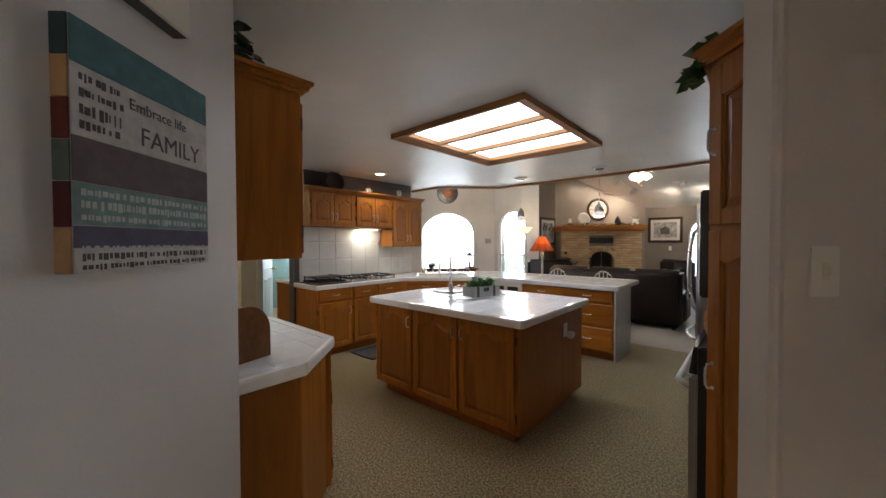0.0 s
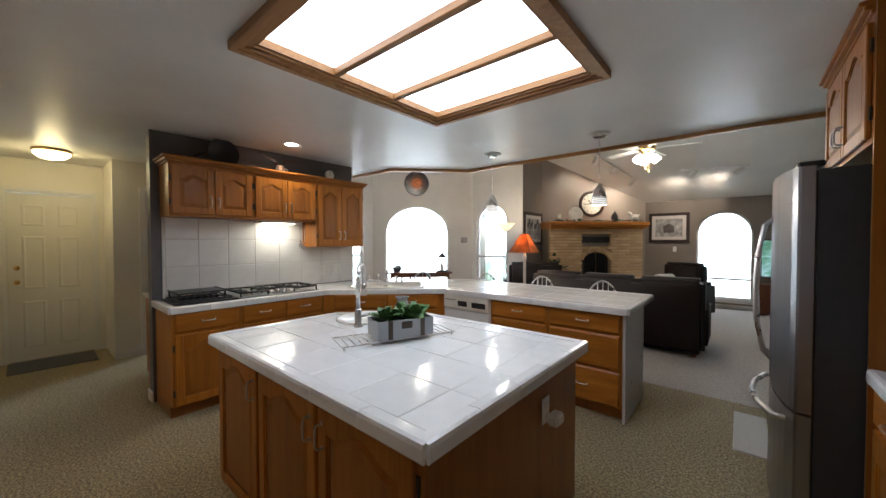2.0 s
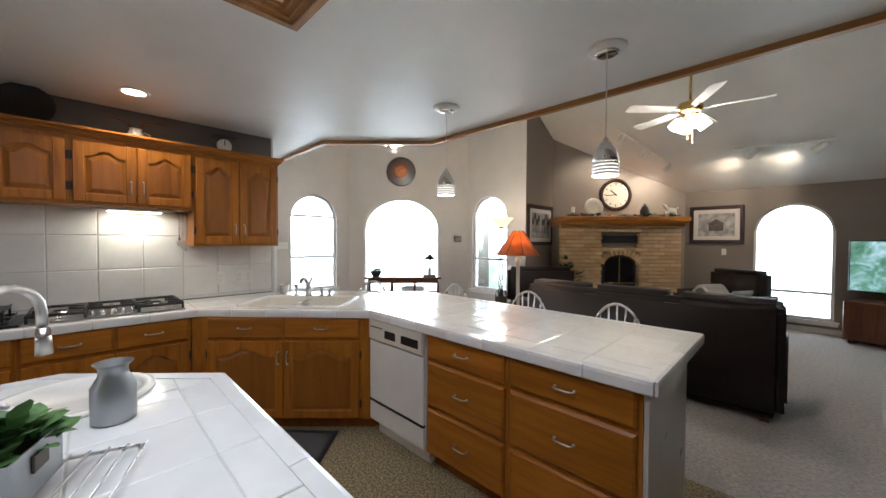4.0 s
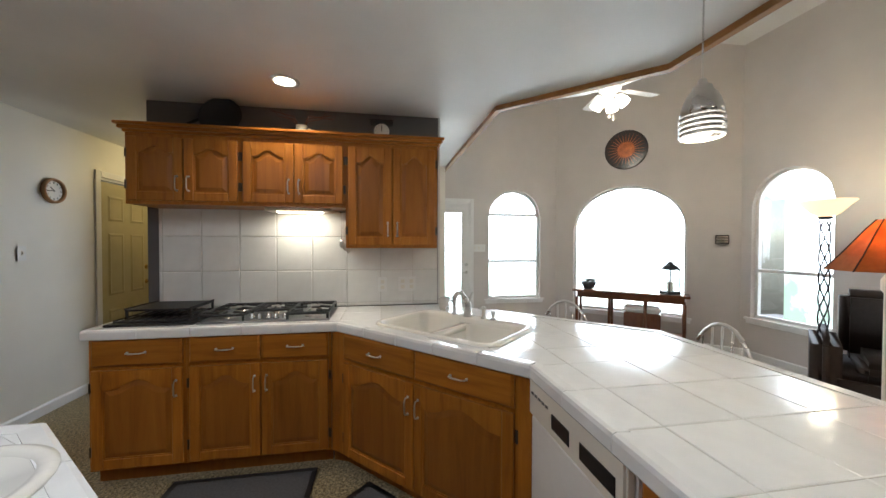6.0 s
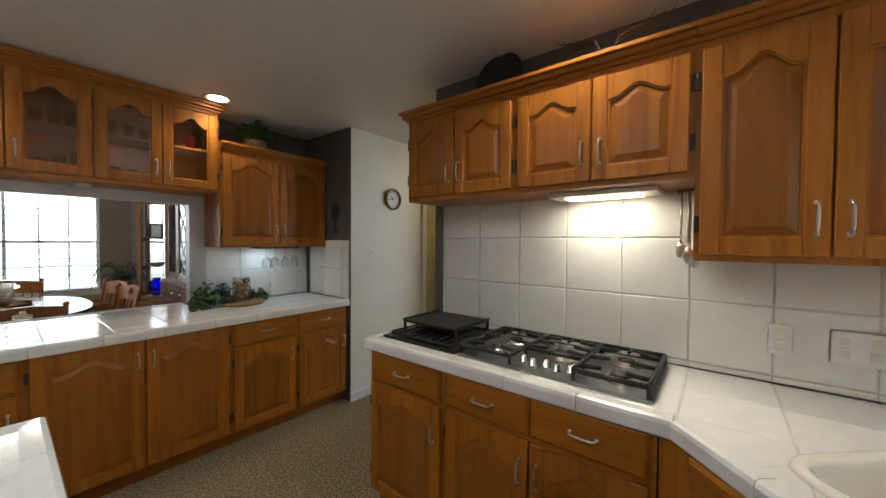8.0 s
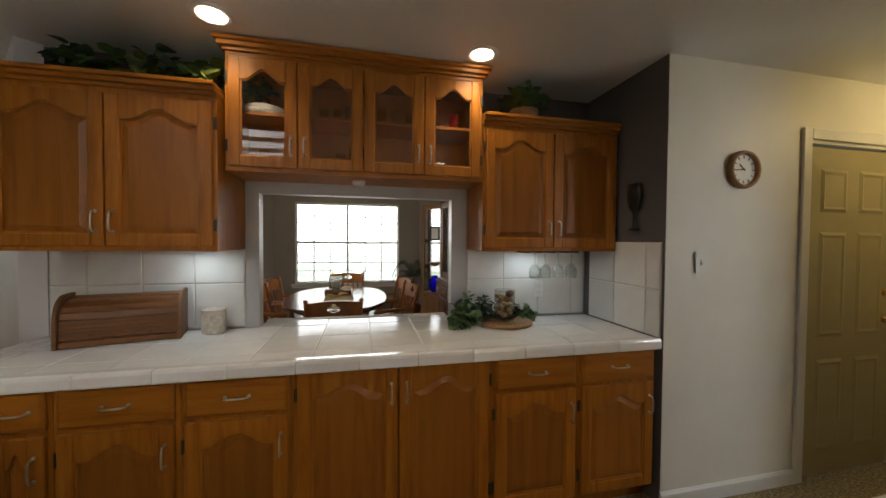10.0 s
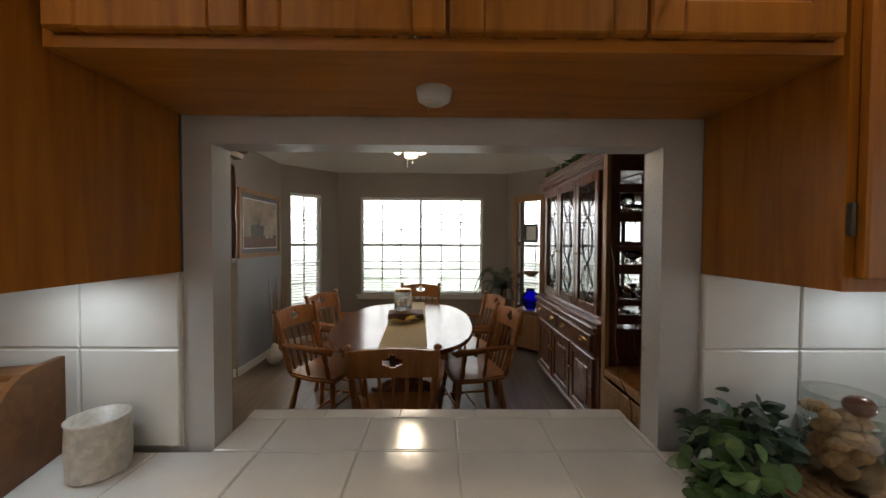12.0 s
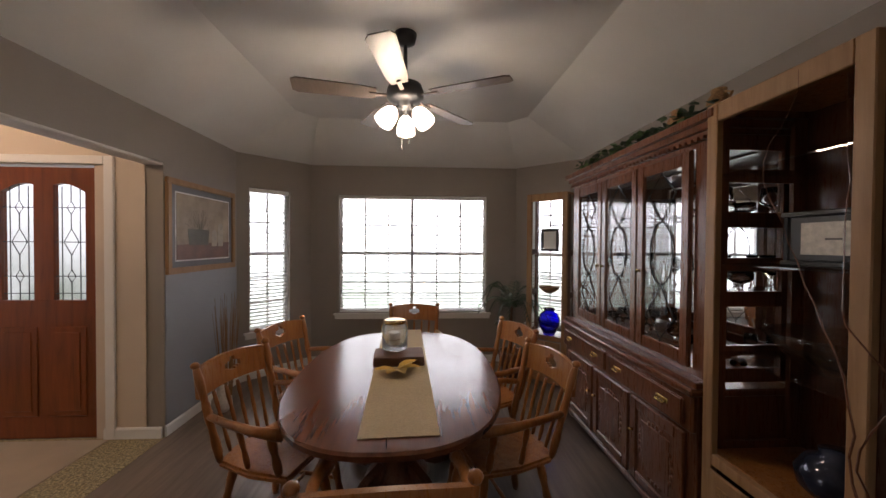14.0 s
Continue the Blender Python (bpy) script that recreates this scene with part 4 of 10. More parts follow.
# panel behind the bar and its end
bm = B()
prism(bm, [(-4.5, 4.23), (-4.23, 4.53), (-3.47, 5.05), (-1.22, 5.05), (-1.22, 4.98), (-3.45, 4.98), (-4.45, 4.2)], 0, 0.868)
bar = tagged(part("bar_back_panel", bm, "oak_panel"), "honey oak back panel of the breakfast bar", "panel")
bm = B()
box(bm, -1.225, 4.40, 0, -1.205, 5.06, 0.868, 0.002)
tagged(part("bar_end_panel", bm, "jamb"), "pale end panel of the breakfast bar", "panel")


def wall_tiles(name, x, y, rz, u0, u1, z0, z1, ou, oz, label, cut=()):
    """Wall tiles on a plane; local x along the wall, facing local -y."""
    c = thing(name, x, y, 0, rz, label, "tiles", "", "structure")
    bm = B()
    box(bm, u0, 0, z0, u1, 0.006, z1)
    part("grout_bed", bm, "grout", c)
    for i in range(math.floor((u0 - ou) / TILE), math.ceil((u1 - ou) / TILE)):
        for j in range(math.floor((z0 - oz) / TILE), math.ceil((z1 - oz) / TILE)):
            a0, a1 = max(u0, ou + i * TILE + 0.002), min(u1, ou + (i + 1) * TILE - 0.002)
            b0, b1 = max(z0, oz + j * TILE + 0.002), min(z1, oz + (j + 1) * TILE - 0.002)
            if a1 - a0 < 0.01 or b1 - b0 < 0.01:
                continue
            key = ("wall_tile", round(a1 - a0, 3), round(b1 - b0, 3))
            if key not in MESHES:
                bm = B()
                w, h, s = a1 - a0, b1 - b0, 0.004
                a = [bm.verts.new(p) for p in ((0, -0.002, 0), (w, -0.002, 0), (w, -0.002, h), (0, -0.002, h))]
                b = [bm.verts.new(p) for p in ((s, -0.005, s), (w - s, -0.005, s), (w - s, -0.005, h - s), (s, -0.005, h - s))]
                for k in range(4):
                    bm.faces.new((a[k], a[(k + 1) % 4], b[(k + 1) % 4], b[k]))
                bm.faces.new(b)
                bm.faces.new(a[::-1])
                bmesh.ops.recalc_face_normals(bm, faces=bm.faces[:])
                mesh_of(key, bm, "wall_tile")
            piece("tile", MESHES[key], c, pose(a0, 0, b0, random.uniform(-0.15, 0.15), 0, random.uniform(-0.15, 0.15)))
    return c

# ---- lit ceiling panel ----
cp = thing("ceiling_panel_light", -1.795, 2.845, CEIL, 0, "lit ceiling panel in a stepped honey oak frame", "ceiling light")
bm = B()
ox0, ox1, oy0, oy1 = -0.675, 0.675, -0.775, 0.775
for k, (a, b, z) in enumerate(((0.0, 0.032, -0.045), (0.032, 0.058, -0.034), (0.058, 0.085, -0.022))):
    box(bm, ox0 + a, oy0 + a, z, ox1 - a, oy0 + b, 0.0)
    box(bm, ox0 + a, oy1 - b, z, ox1 - a, oy1 - a, 0.0)
    box(bm, ox0 + a, oy0 + b, z, ox0 + b, oy1 - b, 0.0)
    box(bm, ox1 - b, oy0 + b, z, ox1 - a, oy1 - b, 0.0)
part("frame", bm, "oak_trim", cp)
for k in range(3):
    y0 = oy0 + 0.085 + k * 0.46
    bm = B()
    box(bm, ox0 + 0.105, y0 + 0.012, 0.030, ox1 - 0.105, y0 + 0.448, 0.036)
    part("diffuser", bm, "panel_glow", cp, "glowing white acrylic panel")
for y0 in (oy0 + 0.085 + 0.46, oy0 + 0.085 + 0.92):
    bm = B()
    box(bm, ox0 + 0.105, y0 - 0.020, -0.012, ox1 - 0.105, y0 + 0.020, 0.030, 0.004)
    part("divider", bm, "oak_trim", cp)
for q in ((ox0 + 0.087, oy0 + 0.087, ox0 + 0.104, oy1 - 0.087), (ox1 - 0.104, oy0 + 0.087, ox1 - 0.087, oy1 - 0.087), (ox0 + 0.105, oy0 + 0.087, ox1 - 0.105, oy0 + 0.104), (ox0 + 0.105, oy1 - 0.104, ox1 - 0.105, oy1 - 0.087)):
    bm = B()
    box(bm, q[0], q[1], -0.012, q[2], q[3], 0.045)
    part("inner_lip", bm, "oak_trim", cp)

# recessed lights
def recessed(x, y, power=14):
    c = thing("recessed_light", x, y, CEIL, 0, "round recessed ceiling light with a white ring", "ceiling light", "recessed lights")
    bm = B()
    prof = [(0.062, 0.002), (0.062, -0.004), (0.088, -0.008), (0.09, 0.001)]
    lathe(bm, prof, 24)
    part("ring", bm, "trim", c, "white trim ring", True)
    bm = B()
    lathe(bm, [(0.0, -0.004), (0.07, -0.004), (0.07, -0.001), (0.0, -0.001)], 20)
    part("lens", bm, "bulb", c)
    spot_lamp("recessed_lamp", (x, y, CEIL - 0.02), (x, y, 0), power, (1.0, 0.82, 0.58), 125)
recessed(-4.03, 3.17, 16)
recessed(-2.42, 0.85, 6)
recessed(-3.69, 0.81, 9)


# pendants over the bar
def pendant(x, y, bottom):
    c = thing("pendant_lamp", x, y, CEIL, 0, "brushed nickel bell pendant lamp with a pierced rim", "pendant lamp", "pendants over the bar")
    d = bottom - CEIL
    bm = B()
    lathe(bm, [(0.035, -0.018), (0.05, -0.03), (0.085, -0.012), (0.098, -0.006), (0.098, 0.0), (0.03, 0.0)], 24)
    part("canopy", bm, "white_plastic", c, "white ceiling canopy", True)
    bm = B()
    lathe(bm, [(0.001, -0.034), (0.030, -0.036), (0.052, -0.031), (0.066, -0.021), (0.060, -0.020), (0.001, -0.020)], 24)
    part("canopy_cap", bm, "chrome", c, "polished metal cap", True)
    bm = B()
    tube(bm, [(0, 0, -0.02), (0, 0, d + 0.198)], 0.003, 6)
    part("cord", bm, "nickel", c)
    bm = B()
    lathe(bm, [(0.007, d + 0.200), (0.013, d + 0.192), (0.014, d + 0.178), (0.028, d + 0.172), (0.030, d + 0.160), (0.043, d + 0.145), (0.055, d + 0.118), (0.062, d + 0.092), (0.066, d + 0.07), (0.062, d + 0.07), (0.052, d + 0.112), (0.03, d + 0.15), (0.006, d + 0.17)], 24)
    part("shade", bm, "nickel", c, "", True)
    bm = B()
    lathe(bm, [(0.060, d + 0.068), (0.064, d + 0.0), (0.056, d + 0.002), (0.05, d + 0.066)], 24)
    part("diffuser", bm, "band_glow", c, "glowing pierced band", True)
    for k in range(4):
        bm = B()
        lathe(bm, [(0.0640, d + 0.004 + k * 0.017), (0.0675, d + 0.005 + k * 0.017), (0.0675, d + 0.014 + k * 0.017), (0.0640, d + 0.015 + k * 0.017)], 24)
        part("rib", bm, "nickel", c, "", True)
    point_lamp("pendant_bulb", x, y, bottom - 0.03, 4, (1.0, 0.85, 0.62), 0.04)
pendant(-2.70, 4.84, 1.765)
pendant(-1.54, 4.84, 1.765)

# ---- cooktop ----
ct = thing("gas_cooktop", -4.235, 3.05, TOP, 0, "stainless steel gas cooktop with black iron grates", "cooktop")
bm = B()
box(bm, -0.225, -0.39, -0.002, 0.225, 0.39, 0.010, 0.004, 2)
part("tray", bm, "steel", ct)
BURN = [(-0.10, -0.25, 0.045), (0.09, -0.27, 0.036), (-0.02, 0.0, 0.058), (-0.10, 0.25, 0.045), (0.09, 0.27, 0.05)]
for bx_, by_, r in BURN:
    bm = B()
    lathe(bm, [(r * 1.25, 0.010), (r * 1.2, 0.016), (r * 0.9, 0.020), (r * 0.9, 0.028), (0.001, 0.028)], 20, Matrix.Translation((bx_, by_, 0)))
    part("burner", bm, "nickel", ct, "", True)
    bm = B()
    lathe(bm, [(r * 0.72, 0.028), (r * 0.74, 0.034), (r * 0.5, 0.037), (0.001, 0.037)], 18, Matrix.Translation((bx_, by_, 0)))
    part("burner_cap", bm, "iron", ct, "black burner cap", True)
for y0, y1 in ((-0.375, -0.13), (-0.125, 0.125), (0.13, 0.375)):
    bm = B()
    xa, xb, h = -0.205, (0.205 if y0 != -0.125 else 0.06), 0.048
    for p, q in (((xa, y0), (xb, y0)), ((xa, y1), (xb, y1)), ((xa, y0), (xa, y1)), ((xb, y0), (xb, y1))):
        tube(bm, [(*p, h), (*q, h)], 0.010, 6)
    ym = (y0 + y1) / 2
    for k in range(3):
        xx = xa + (xb - xa) * (k + 0.5) / 3
        tube(bm, [(xx, y0, h), (xx, y0 + 0.08, h + 0.006)], 0.009, 6)
        tube(bm, [(xx, y1, h), (xx, y1 - 0.08, h + 0.006)], 0.009, 6)
    tube(bm, [(xa, ym, h), (xa + 0.08, ym, h + 0.005)], 0.006, 6)
    tube(bm, [(xb, ym, h), (xb - 0.08, ym, h + 0.005)], 0.006, 6)
    for p in ((xa, y0), (xa, y1), (xb, y0), (xb, y1)):
        tube(bm, [(*p, 0.008), (*p, h)], 0.008, 6)
    part("grate", bm, "iron", ct, "black cast iron grate", True)
for k in range(5):
    bm = B()
    yy = -0.10 + k * 0.05
    lathe(bm, [(0.019, 0.010), (0.019, 0.014), (0.014, 0.018), (0.013, 0.038), (0.010, 0.041), (0.001, 0.041)], 14, Matrix.Translation((0.135 + (0.022 if k % 2 else 0), yy, 0)))
    part("knob", bm, "chrome", ct, "", True)
gr = thing("griddle_cooktop", -4.235, 2.405, TOP, 0, "black cooktop module with a raised griddle plate", "griddle")
bm = B()
box(bm, -0.225, -0.235, -0.002, 0.225, 0.245, 0.012, 0.004, 2)
part("tray", bm, "black", gr)
bm = B()
for k in range(9):
    yy = -0.20 + k * 0.05
    tube(bm, [(-0.19, yy, 0.028), (0.19, yy, 0.028)], 0.005, 6)
for xx in (-0.19, 0.0, 0.19):
    tube(bm, [(xx, -0.20, 0.022), (xx, 0.20, 0.022)], 0.007, 6)
part("grate", bm, "iron", gr)
bm = B()
box(bm, -0.20, -0.19, 0.070, 0.12, 0.18, 0.082, 0.004, 2)
for xx in (-0.195, 0.105):
    for yy in (-0.185, 0.165):
        box(bm, xx, yy, 0.012, xx + 0.012, yy + 0.012, 0.072)
box(bm, -0.20, -0.19, 0.082, 0.12, -0.184, 0.09)
box(bm, -0.20, 0.174, 0.082, 0.12, 0.18, 0.09)
part("griddle_plate", bm, "iron", gr, "flat black griddle plate")

# hood light under the middle cabinet
hd = thing("hood_light", -4.34, 3.19, 1.65, 0, "slim lit hood light under the wall cabinet", "hood")
bm = B()
box(bm, -0.12, -0.22, -0.0215, 0.06, 0.22, 0.0, 0.004)
part("body", bm, "cream_plastic", hd)
bm = B()
box(bm, -0.08, -0.15, -0.027, 0.02, 0.15, -0.0222)
part("lens", bm, "bulb", hd, "glowing lens")
area_lamp("hood_lamp", look((-4.36, 3.19, 1.615), (-4.42, 3.19, 0)), 0.28, 0.1, 1.0, (1.0, 0.90, 0.70))

# utensils on hooks
ut = thing("hanging_utensils", -4.47, 3.50, 1.62, 0, "steel kitchen utensils hanging beside the cabinet", "utensils")
for k in range(3):
    bm = B()
    y = -0.03 + k * 0.025
    tube(bm, [(0.02, y, 0.02), (0.02, y, -0.19)], 0.004, 6)
    ball(bm, (0.02, y, -0.22 - 0.02 * k), 0.008, 0.018, 0.035, 8, 6)
    part("utensil", bm, "nickel", ut, "", True)
bm = B()
tube(bm, [(-0.03, -0.045, 0.02), (0.03, -0.045, 0.02), (0.03, 0.04, 0.02), (-0.03, 0.04, 0.02)], 0.003, 6)
part("rail", bm, "hinge", ut)


def plate(x, y, z, rz, w=0.07, h=0.115, kind="outlet", n=1, label=""):
    """An outlet or switch plate on a wall, facing local -y."""
    c = thing("light_switch" if kind == "switch" else "wall_outlet", x, y, z, rz, label or "white plastic %s plate on the wall" % kind, kind)
    bm = B()
    box(bm, -w * n / 2, -0.006, -h / 2, w * n / 2, 0, h / 2, 0.003, 2)
    part("plate", bm, "white_plastic", c)
    for k in range(n):
        xx = (k - (n - 1) / 2) * w
        bm = B()
        if kind == "switch":
            box(bm, xx - 0.005, -0.016, -0.008, xx + 0.005, -0.006, 0.010, 0.002)
            box(bm, xx - 0.008, -0.0075, -0.02, xx + 0.008, -0.0055, 0.02)
        else:
            for s in (-0.022, 0.022):
                box(bm, xx - 0.015, -0.009, s - 0.014, xx + 0.015, -0.0055, s + 0.014, 0.002)
        part("toggle" if kind == "switch" else "socket", bm, "cream_plastic", c)
    return c
plate(-4.498, 3.776, 1.078, 90)
plate(-4.498, 3.97, 1.08, 90, n=2)
plate(-4.27, PY1 + 0.014, 1.10, 180, label="white outlet with a plug-in freshener on the tiles")
plate(-1.172, 2.86, 0.70, 90, label="white outlet with a plug on the island's side")
bm = B()
box(bm, 0.0, -0.045, -0.05, 0.05, 0.03, 0.0, 0.008, 2)
ob = tagged(part("plug_in_freshener", bm, "white_plastic"), "white plug-in freshener below the island outlet", "plug")
ob.matrix_basis = pose(-1.166, 2.91, 0.68)
plate(-4.86, 1.057, 1.32, 180, kind="switch")
mw = pose(0.057, 1.085, 0, 0, 0, 41.9)
swp = mw @ Vector((0.105, 0, 1.372))
plate(swp.x, swp.y, swp.z, 41.9, kind="switch", label="white toggle light switch on the diagonal wall")

# ---- corner sink ----
SINK = (-3.745, 4.195, 43.0)
sk = thing("kitchen_sink", SINK[0], SINK[1], TOP, SINK[2], "white porcelain double-bowl corner sink", "sink")


def bowl_ring(w, d, r, n=5):
    out = []
    for cx, cy, a in ((w - r, d - r, 0), (r - w, d - r, 90), (r - w, r - d, 180), (w - r, r - d, 270)):
        out += arc(cx, cy, r, a, a + 90, n)
    return out


def loft(bm, loops, close_last=True):
    rings = [[bm.verts.new(p) for p in lp] for lp in loops]
    n = len(rings[0])
    for a, b in zip(rings, rings[1:]):
        for k in range(n):
            bm.faces.new((a[k], a[(k + 1) % n], b[(k + 1) % n], b[k]))
    if close_last:
        bm.faces.new(rings[-1])
    return rings


bm = B()
# rim: a raised rounded ring round one opening, with a low wall between the two bowls
loft(bm, [[(x, y + dy, z) for x, y in bowl_ring(w, d, r)] for w, d, r, dy, z in
          ((0.430, 0.285, 0.10, 0, 0.0), (0.428, 0.283, 0.10, 0, 0.008), (0.420, 0.275, 0.094, 0, 0.014), (0.408, 0.256, 0.085, -0.012, 0.015),
           (0.396, 0.228, 0.07, -0.03, 0.012), (0.391, 0.221, 0.066, -0.03, 0.0), (0.389, 0.219, 0.064, -0.03, -0.022))], False)
bmesh.ops.recalc_face_normals(bm, faces=bm.faces[:])
part("rim", bm, "porcelain", sk, "", True)
bm = B()
box(bm, -0.056, -0.245, -0.07, -0.004, 0.185, -0.018, 0.012, 3)
part("bowl_divider", bm, "porcelain", sk, "", True)
for cx, hw in ((-0.2175, 0.1725), (0.1875, 0.2025)):
    bm = B()
    loops = []
    for s, z in ((1.0, -0.021), (0.98, -0.035), (0.93, -0.13), (0.86, -0.165), (0.3, -0.172)):
        loops.append([(cx + x * s, -0.03 + y * s, z) for x, y in bowl_ring(hw, 0.22, 0.06)])
    loft(bm, loops)
    part("bowl", bm, "porcelain", sk, "", True)
    bm = B()
    lathe(bm, [(0.04, -0.171), (0.04, -0.168), (0.025, -0.169), (0.001, -0.169)], 16, Matrix.Translation((cx, -0.03, 0)))
    part("drain", bm, "nickel", sk, "steel drain", True)
fa = thing("kitchen_faucet", -3.935, 4.335, TOP + 0.012, 43, "brushed nickel kitchen faucet with a single lever", "faucet")
bm = B()
lathe(bm, [(0.032, 0), (0.032, 0.01), (0.025, 0.02), (0.022, 0.07), (0.02, 0.09), (0.001, 0.095)], 18)
tube(bm, [(0, 0, 0.05), (0.0, -0.03, 0.12), (0.0, -0.08, 0.165), (0.0, -0.13, 0.165), (0.0, -0.165, 0.135)], 0.016, 12, [1, 1, 0.95, 0.9, 0.95])
part("body", bm, "nickel", fa, "", True)
bm = B()
tube(bm, [(0, 0, 0.09), (0.01, 0.015, 0.13), (0.02, 0.03, 0.16)], 0.009, 8)
part("lever", bm, "nickel", fa, "", True)
for dx, nm in ((-0.11, "soap_dispenser"), (0.12, "side_sprayer"), (0.19, "air_gap")):
    p = Matrix.Translation((-3.935, 4.335, TOP + 0.012)) @ pose(0, 0, 0, 0, 0, 43) @ Vector((dx, 0.0, 0))
    c = thing(nm, p.x, p.y, p.z, 43, "small brushed nickel fitting beside the faucet", "sink fitting")
    bm = B()
    hgt = {"soap_dispenser": 0.10, "side_sprayer": 0.075, "air_gap": 0.055}[nm]
    lathe(bm, [(0.02, 0), (0.02, 0.008), (0.012, 0.015), (0.012, hgt * 0.7), (0.016, hgt * 0.75), (0.016, hgt), (0.001, hgt + 0.004)], 14)
    if nm != "air_gap":
        tube(bm, [(0, 0, hgt - 0.01), (0, -0.06, hgt - 0.002)], 0.006, 8)
    part("body", bm, "nickel", c, "", True)
cup = thing("steel_cup", -4.19, 4.22, TOP, 0, "polished steel cup by the sink", "cup")
bm = B()
lathe(bm, [(0.034, 0), (0.036, 0.002), (0.042, 0.10), (0.040, 0.10), (0.034, 0.006), (0.001, 0.006)], 18)
part("body", bm, "nickel", cup, "", True)

# ---- dishwasher ----
dw = thing("dishwasher", -3.03, 4.405, 0, 0, "white dishwasher with a cream control panel", "dishwasher")
bm = B()
box(bm, 0.0, 0.0, 0.10, 0.59, 0.55, 0.866)
box(bm, 0.02, 0.05, 0.0, 0.57, 0.5, 0.10)
part("body", bm, "white_plastic", dw)
bm = B()
box(bm, 0.004, -0.022, 0.27, 0.586, 0.0, 0.70, 0.004)
part("door", bm, "white_plastic", dw)
bm = B()
box(bm, 0.004, -0.020, 0.115, 0.586, 0.0, 0.255, 0.004)
part("lower_panel", bm, "white_plastic", dw)
bm = B()
box(bm, 0.004, -0.034, 0.71, 0.586, 0.0, 0.862, 0.008, 2)
part("control_panel", bm, "cream_plastic", dw)
for x0, x1 in ((0.20, 0.32), (0.38, 0.55)):
    bm = B()
    box(bm, x0, -0.037, 0.745, x1, -0.033, 0.80, 0.002)
    part("button_panel", bm, "black", dw)
for k in range(5):
    bm = B()
    box(bm, 0.03 + k * 0.03, -0.036, 0.80, 0.05 + k * 0.03, -0.0335, 0.81)
    part("label_bar", bm, "steel_side", dw)
bm = B()
box(bm, 0.004, -0.024, 0.256, 0.586, -0.002, 0.269)
part("seam", bm, "black", dw)

# mats
def mat(x, y, rz, w, d, label):
    bm = B()
    box(bm, -w / 2, -d / 2, 0, w / 2, d / 2, 0.012, 0.006, 2)
    c = part("floor_mat", bm, "mat")
    c.matrix_basis = pose(x, y, 0.0, 0, 0, rz)
    tagged(c, label, "mat", "kitchen mats")
    bm = B()
    for s in ((-w / 2, -d / 2, w / 2, -d / 2 + 0.03), (-w / 2, d / 2 - 0.03, w / 2, d / 2), (-w / 2, -d / 2 + 0.03, -w / 2 + 0.03, d / 2 - 0.03), (w / 2 - 0.03, -d / 2 + 0.03, w / 2, d / 2 - 0.03)):
        box(bm, s[0], s[1], 0.0121, s[2], s[3], 0.0145, 0.002)
    part("border", bm, "black", c, "black rubber border")
mat(-3.70, 2.98, 90, 0.80, 0.46, "dark grey rubber mat before the cooktop")
mat(-3.30, 3.78, 43.5, 0.76, 0.50, "dark grey rubber mat before the sink")

# ---- island things ----
ISINK = (-2.47, 2.90, 0.20)
rs = thing("island_sink", ISINK[0], ISINK[1], TOP, 0, "round white porcelain prep sink in the island", "sink")
bm = B()
lathe(bm, [(0.20, 0.0), (0.20, 0.010), (0.185, 0.014), (0.165, 0.010), (0.160, -0.02), (0.14, -0.12), (0.08, -0.15), (0.001, -0.152)], 32)
bm.faces.ensure_lookup_table()
part("bowl", bm, "porcelain", rs, "", True)
bm = B()
lathe(bm, [(0.028, -0.149), (0.028, -0.146), (0.001, -0.146)], 14)
part("drain", bm, "nickel", rs, "", True)
f2 = thing("island_faucet", -2.315, 2.72, TOP, 130, "tall brushed nickel pull-down island faucet", "faucet")
bm = B()
lathe(bm, [(0.03, 0), (0.03, 0.012), (0.022, 0.02), (0.022, 0.10), (0.018, 0.11), (0.001, 0.112)], 18)
pts = [(0, 0, 0.10), (0, 0, 0.30)] + [(0.075 - 0.075 * math.cos(radians(a)), 0, 0.30 + 0.075 * math.sin(radians(a))) for a in range(20, 181, 20)] + [(0.152, 0, 0.25)]
tube(bm, pts, 0.013, 12)
tube(bm, [(0.152, 0, 0.25), (0.155, 0, 0.17)], 0.018, 12, [0.9, 1.1])
part("spout", bm, "nickel", f2, "", True)
bm = B()
tube(bm, [(0, -0.02, 0.065), (0.0, -0.06, 0.075), (0.0, -0.10, 0.09)], 0.008, 8)
part("lever", bm, "nickel", f2, "", True)
rk = thing("cooling_rack", -1.96, 2.70, TOP + 0.004, 70, "wire trivet rack under the planter", "rack")
bm = B()
for s in (-0.1, 0.1):
    tube(bm, [(-0.31, s, 0.012), (0.31, s, 0.012)], 0.004, 6)
for k in range(19):
    xx = -0.31 + k * 0.62 / 18
    tube(bm, [(xx, -0.11, 0.014), (xx, 0.11, 0.014)], 0.003, 6)
part("wires", bm, "nickel", rk, "", True)
for p in ((-0.3, -0.1), (-0.3, 0.1), (0.3, -0.1), (0.3, 0.1)):
    bm = B()
    tube(bm, [(*p, -0.004), (*p, 0.012)], 0.004, 6)
    part("foot", bm, "nickel", rk, "", True)
px = thing("tin_planter", -1.93, 2.715, TOP + 0.021, 70, "galvanized tin planter box with succulents", "planter")
bm = B()
for s in ((-0.155, -0.085, 0.155, -0.080), (-0.155, 0.080, 0.155, 0.085), (-0.155, -0.080, -0.150, 0.080), (0.150, -0.080, 0.155, 0.080)):
    box(bm, s[0], s[1], 0, s[2], s[3], 0.095, 0.001)
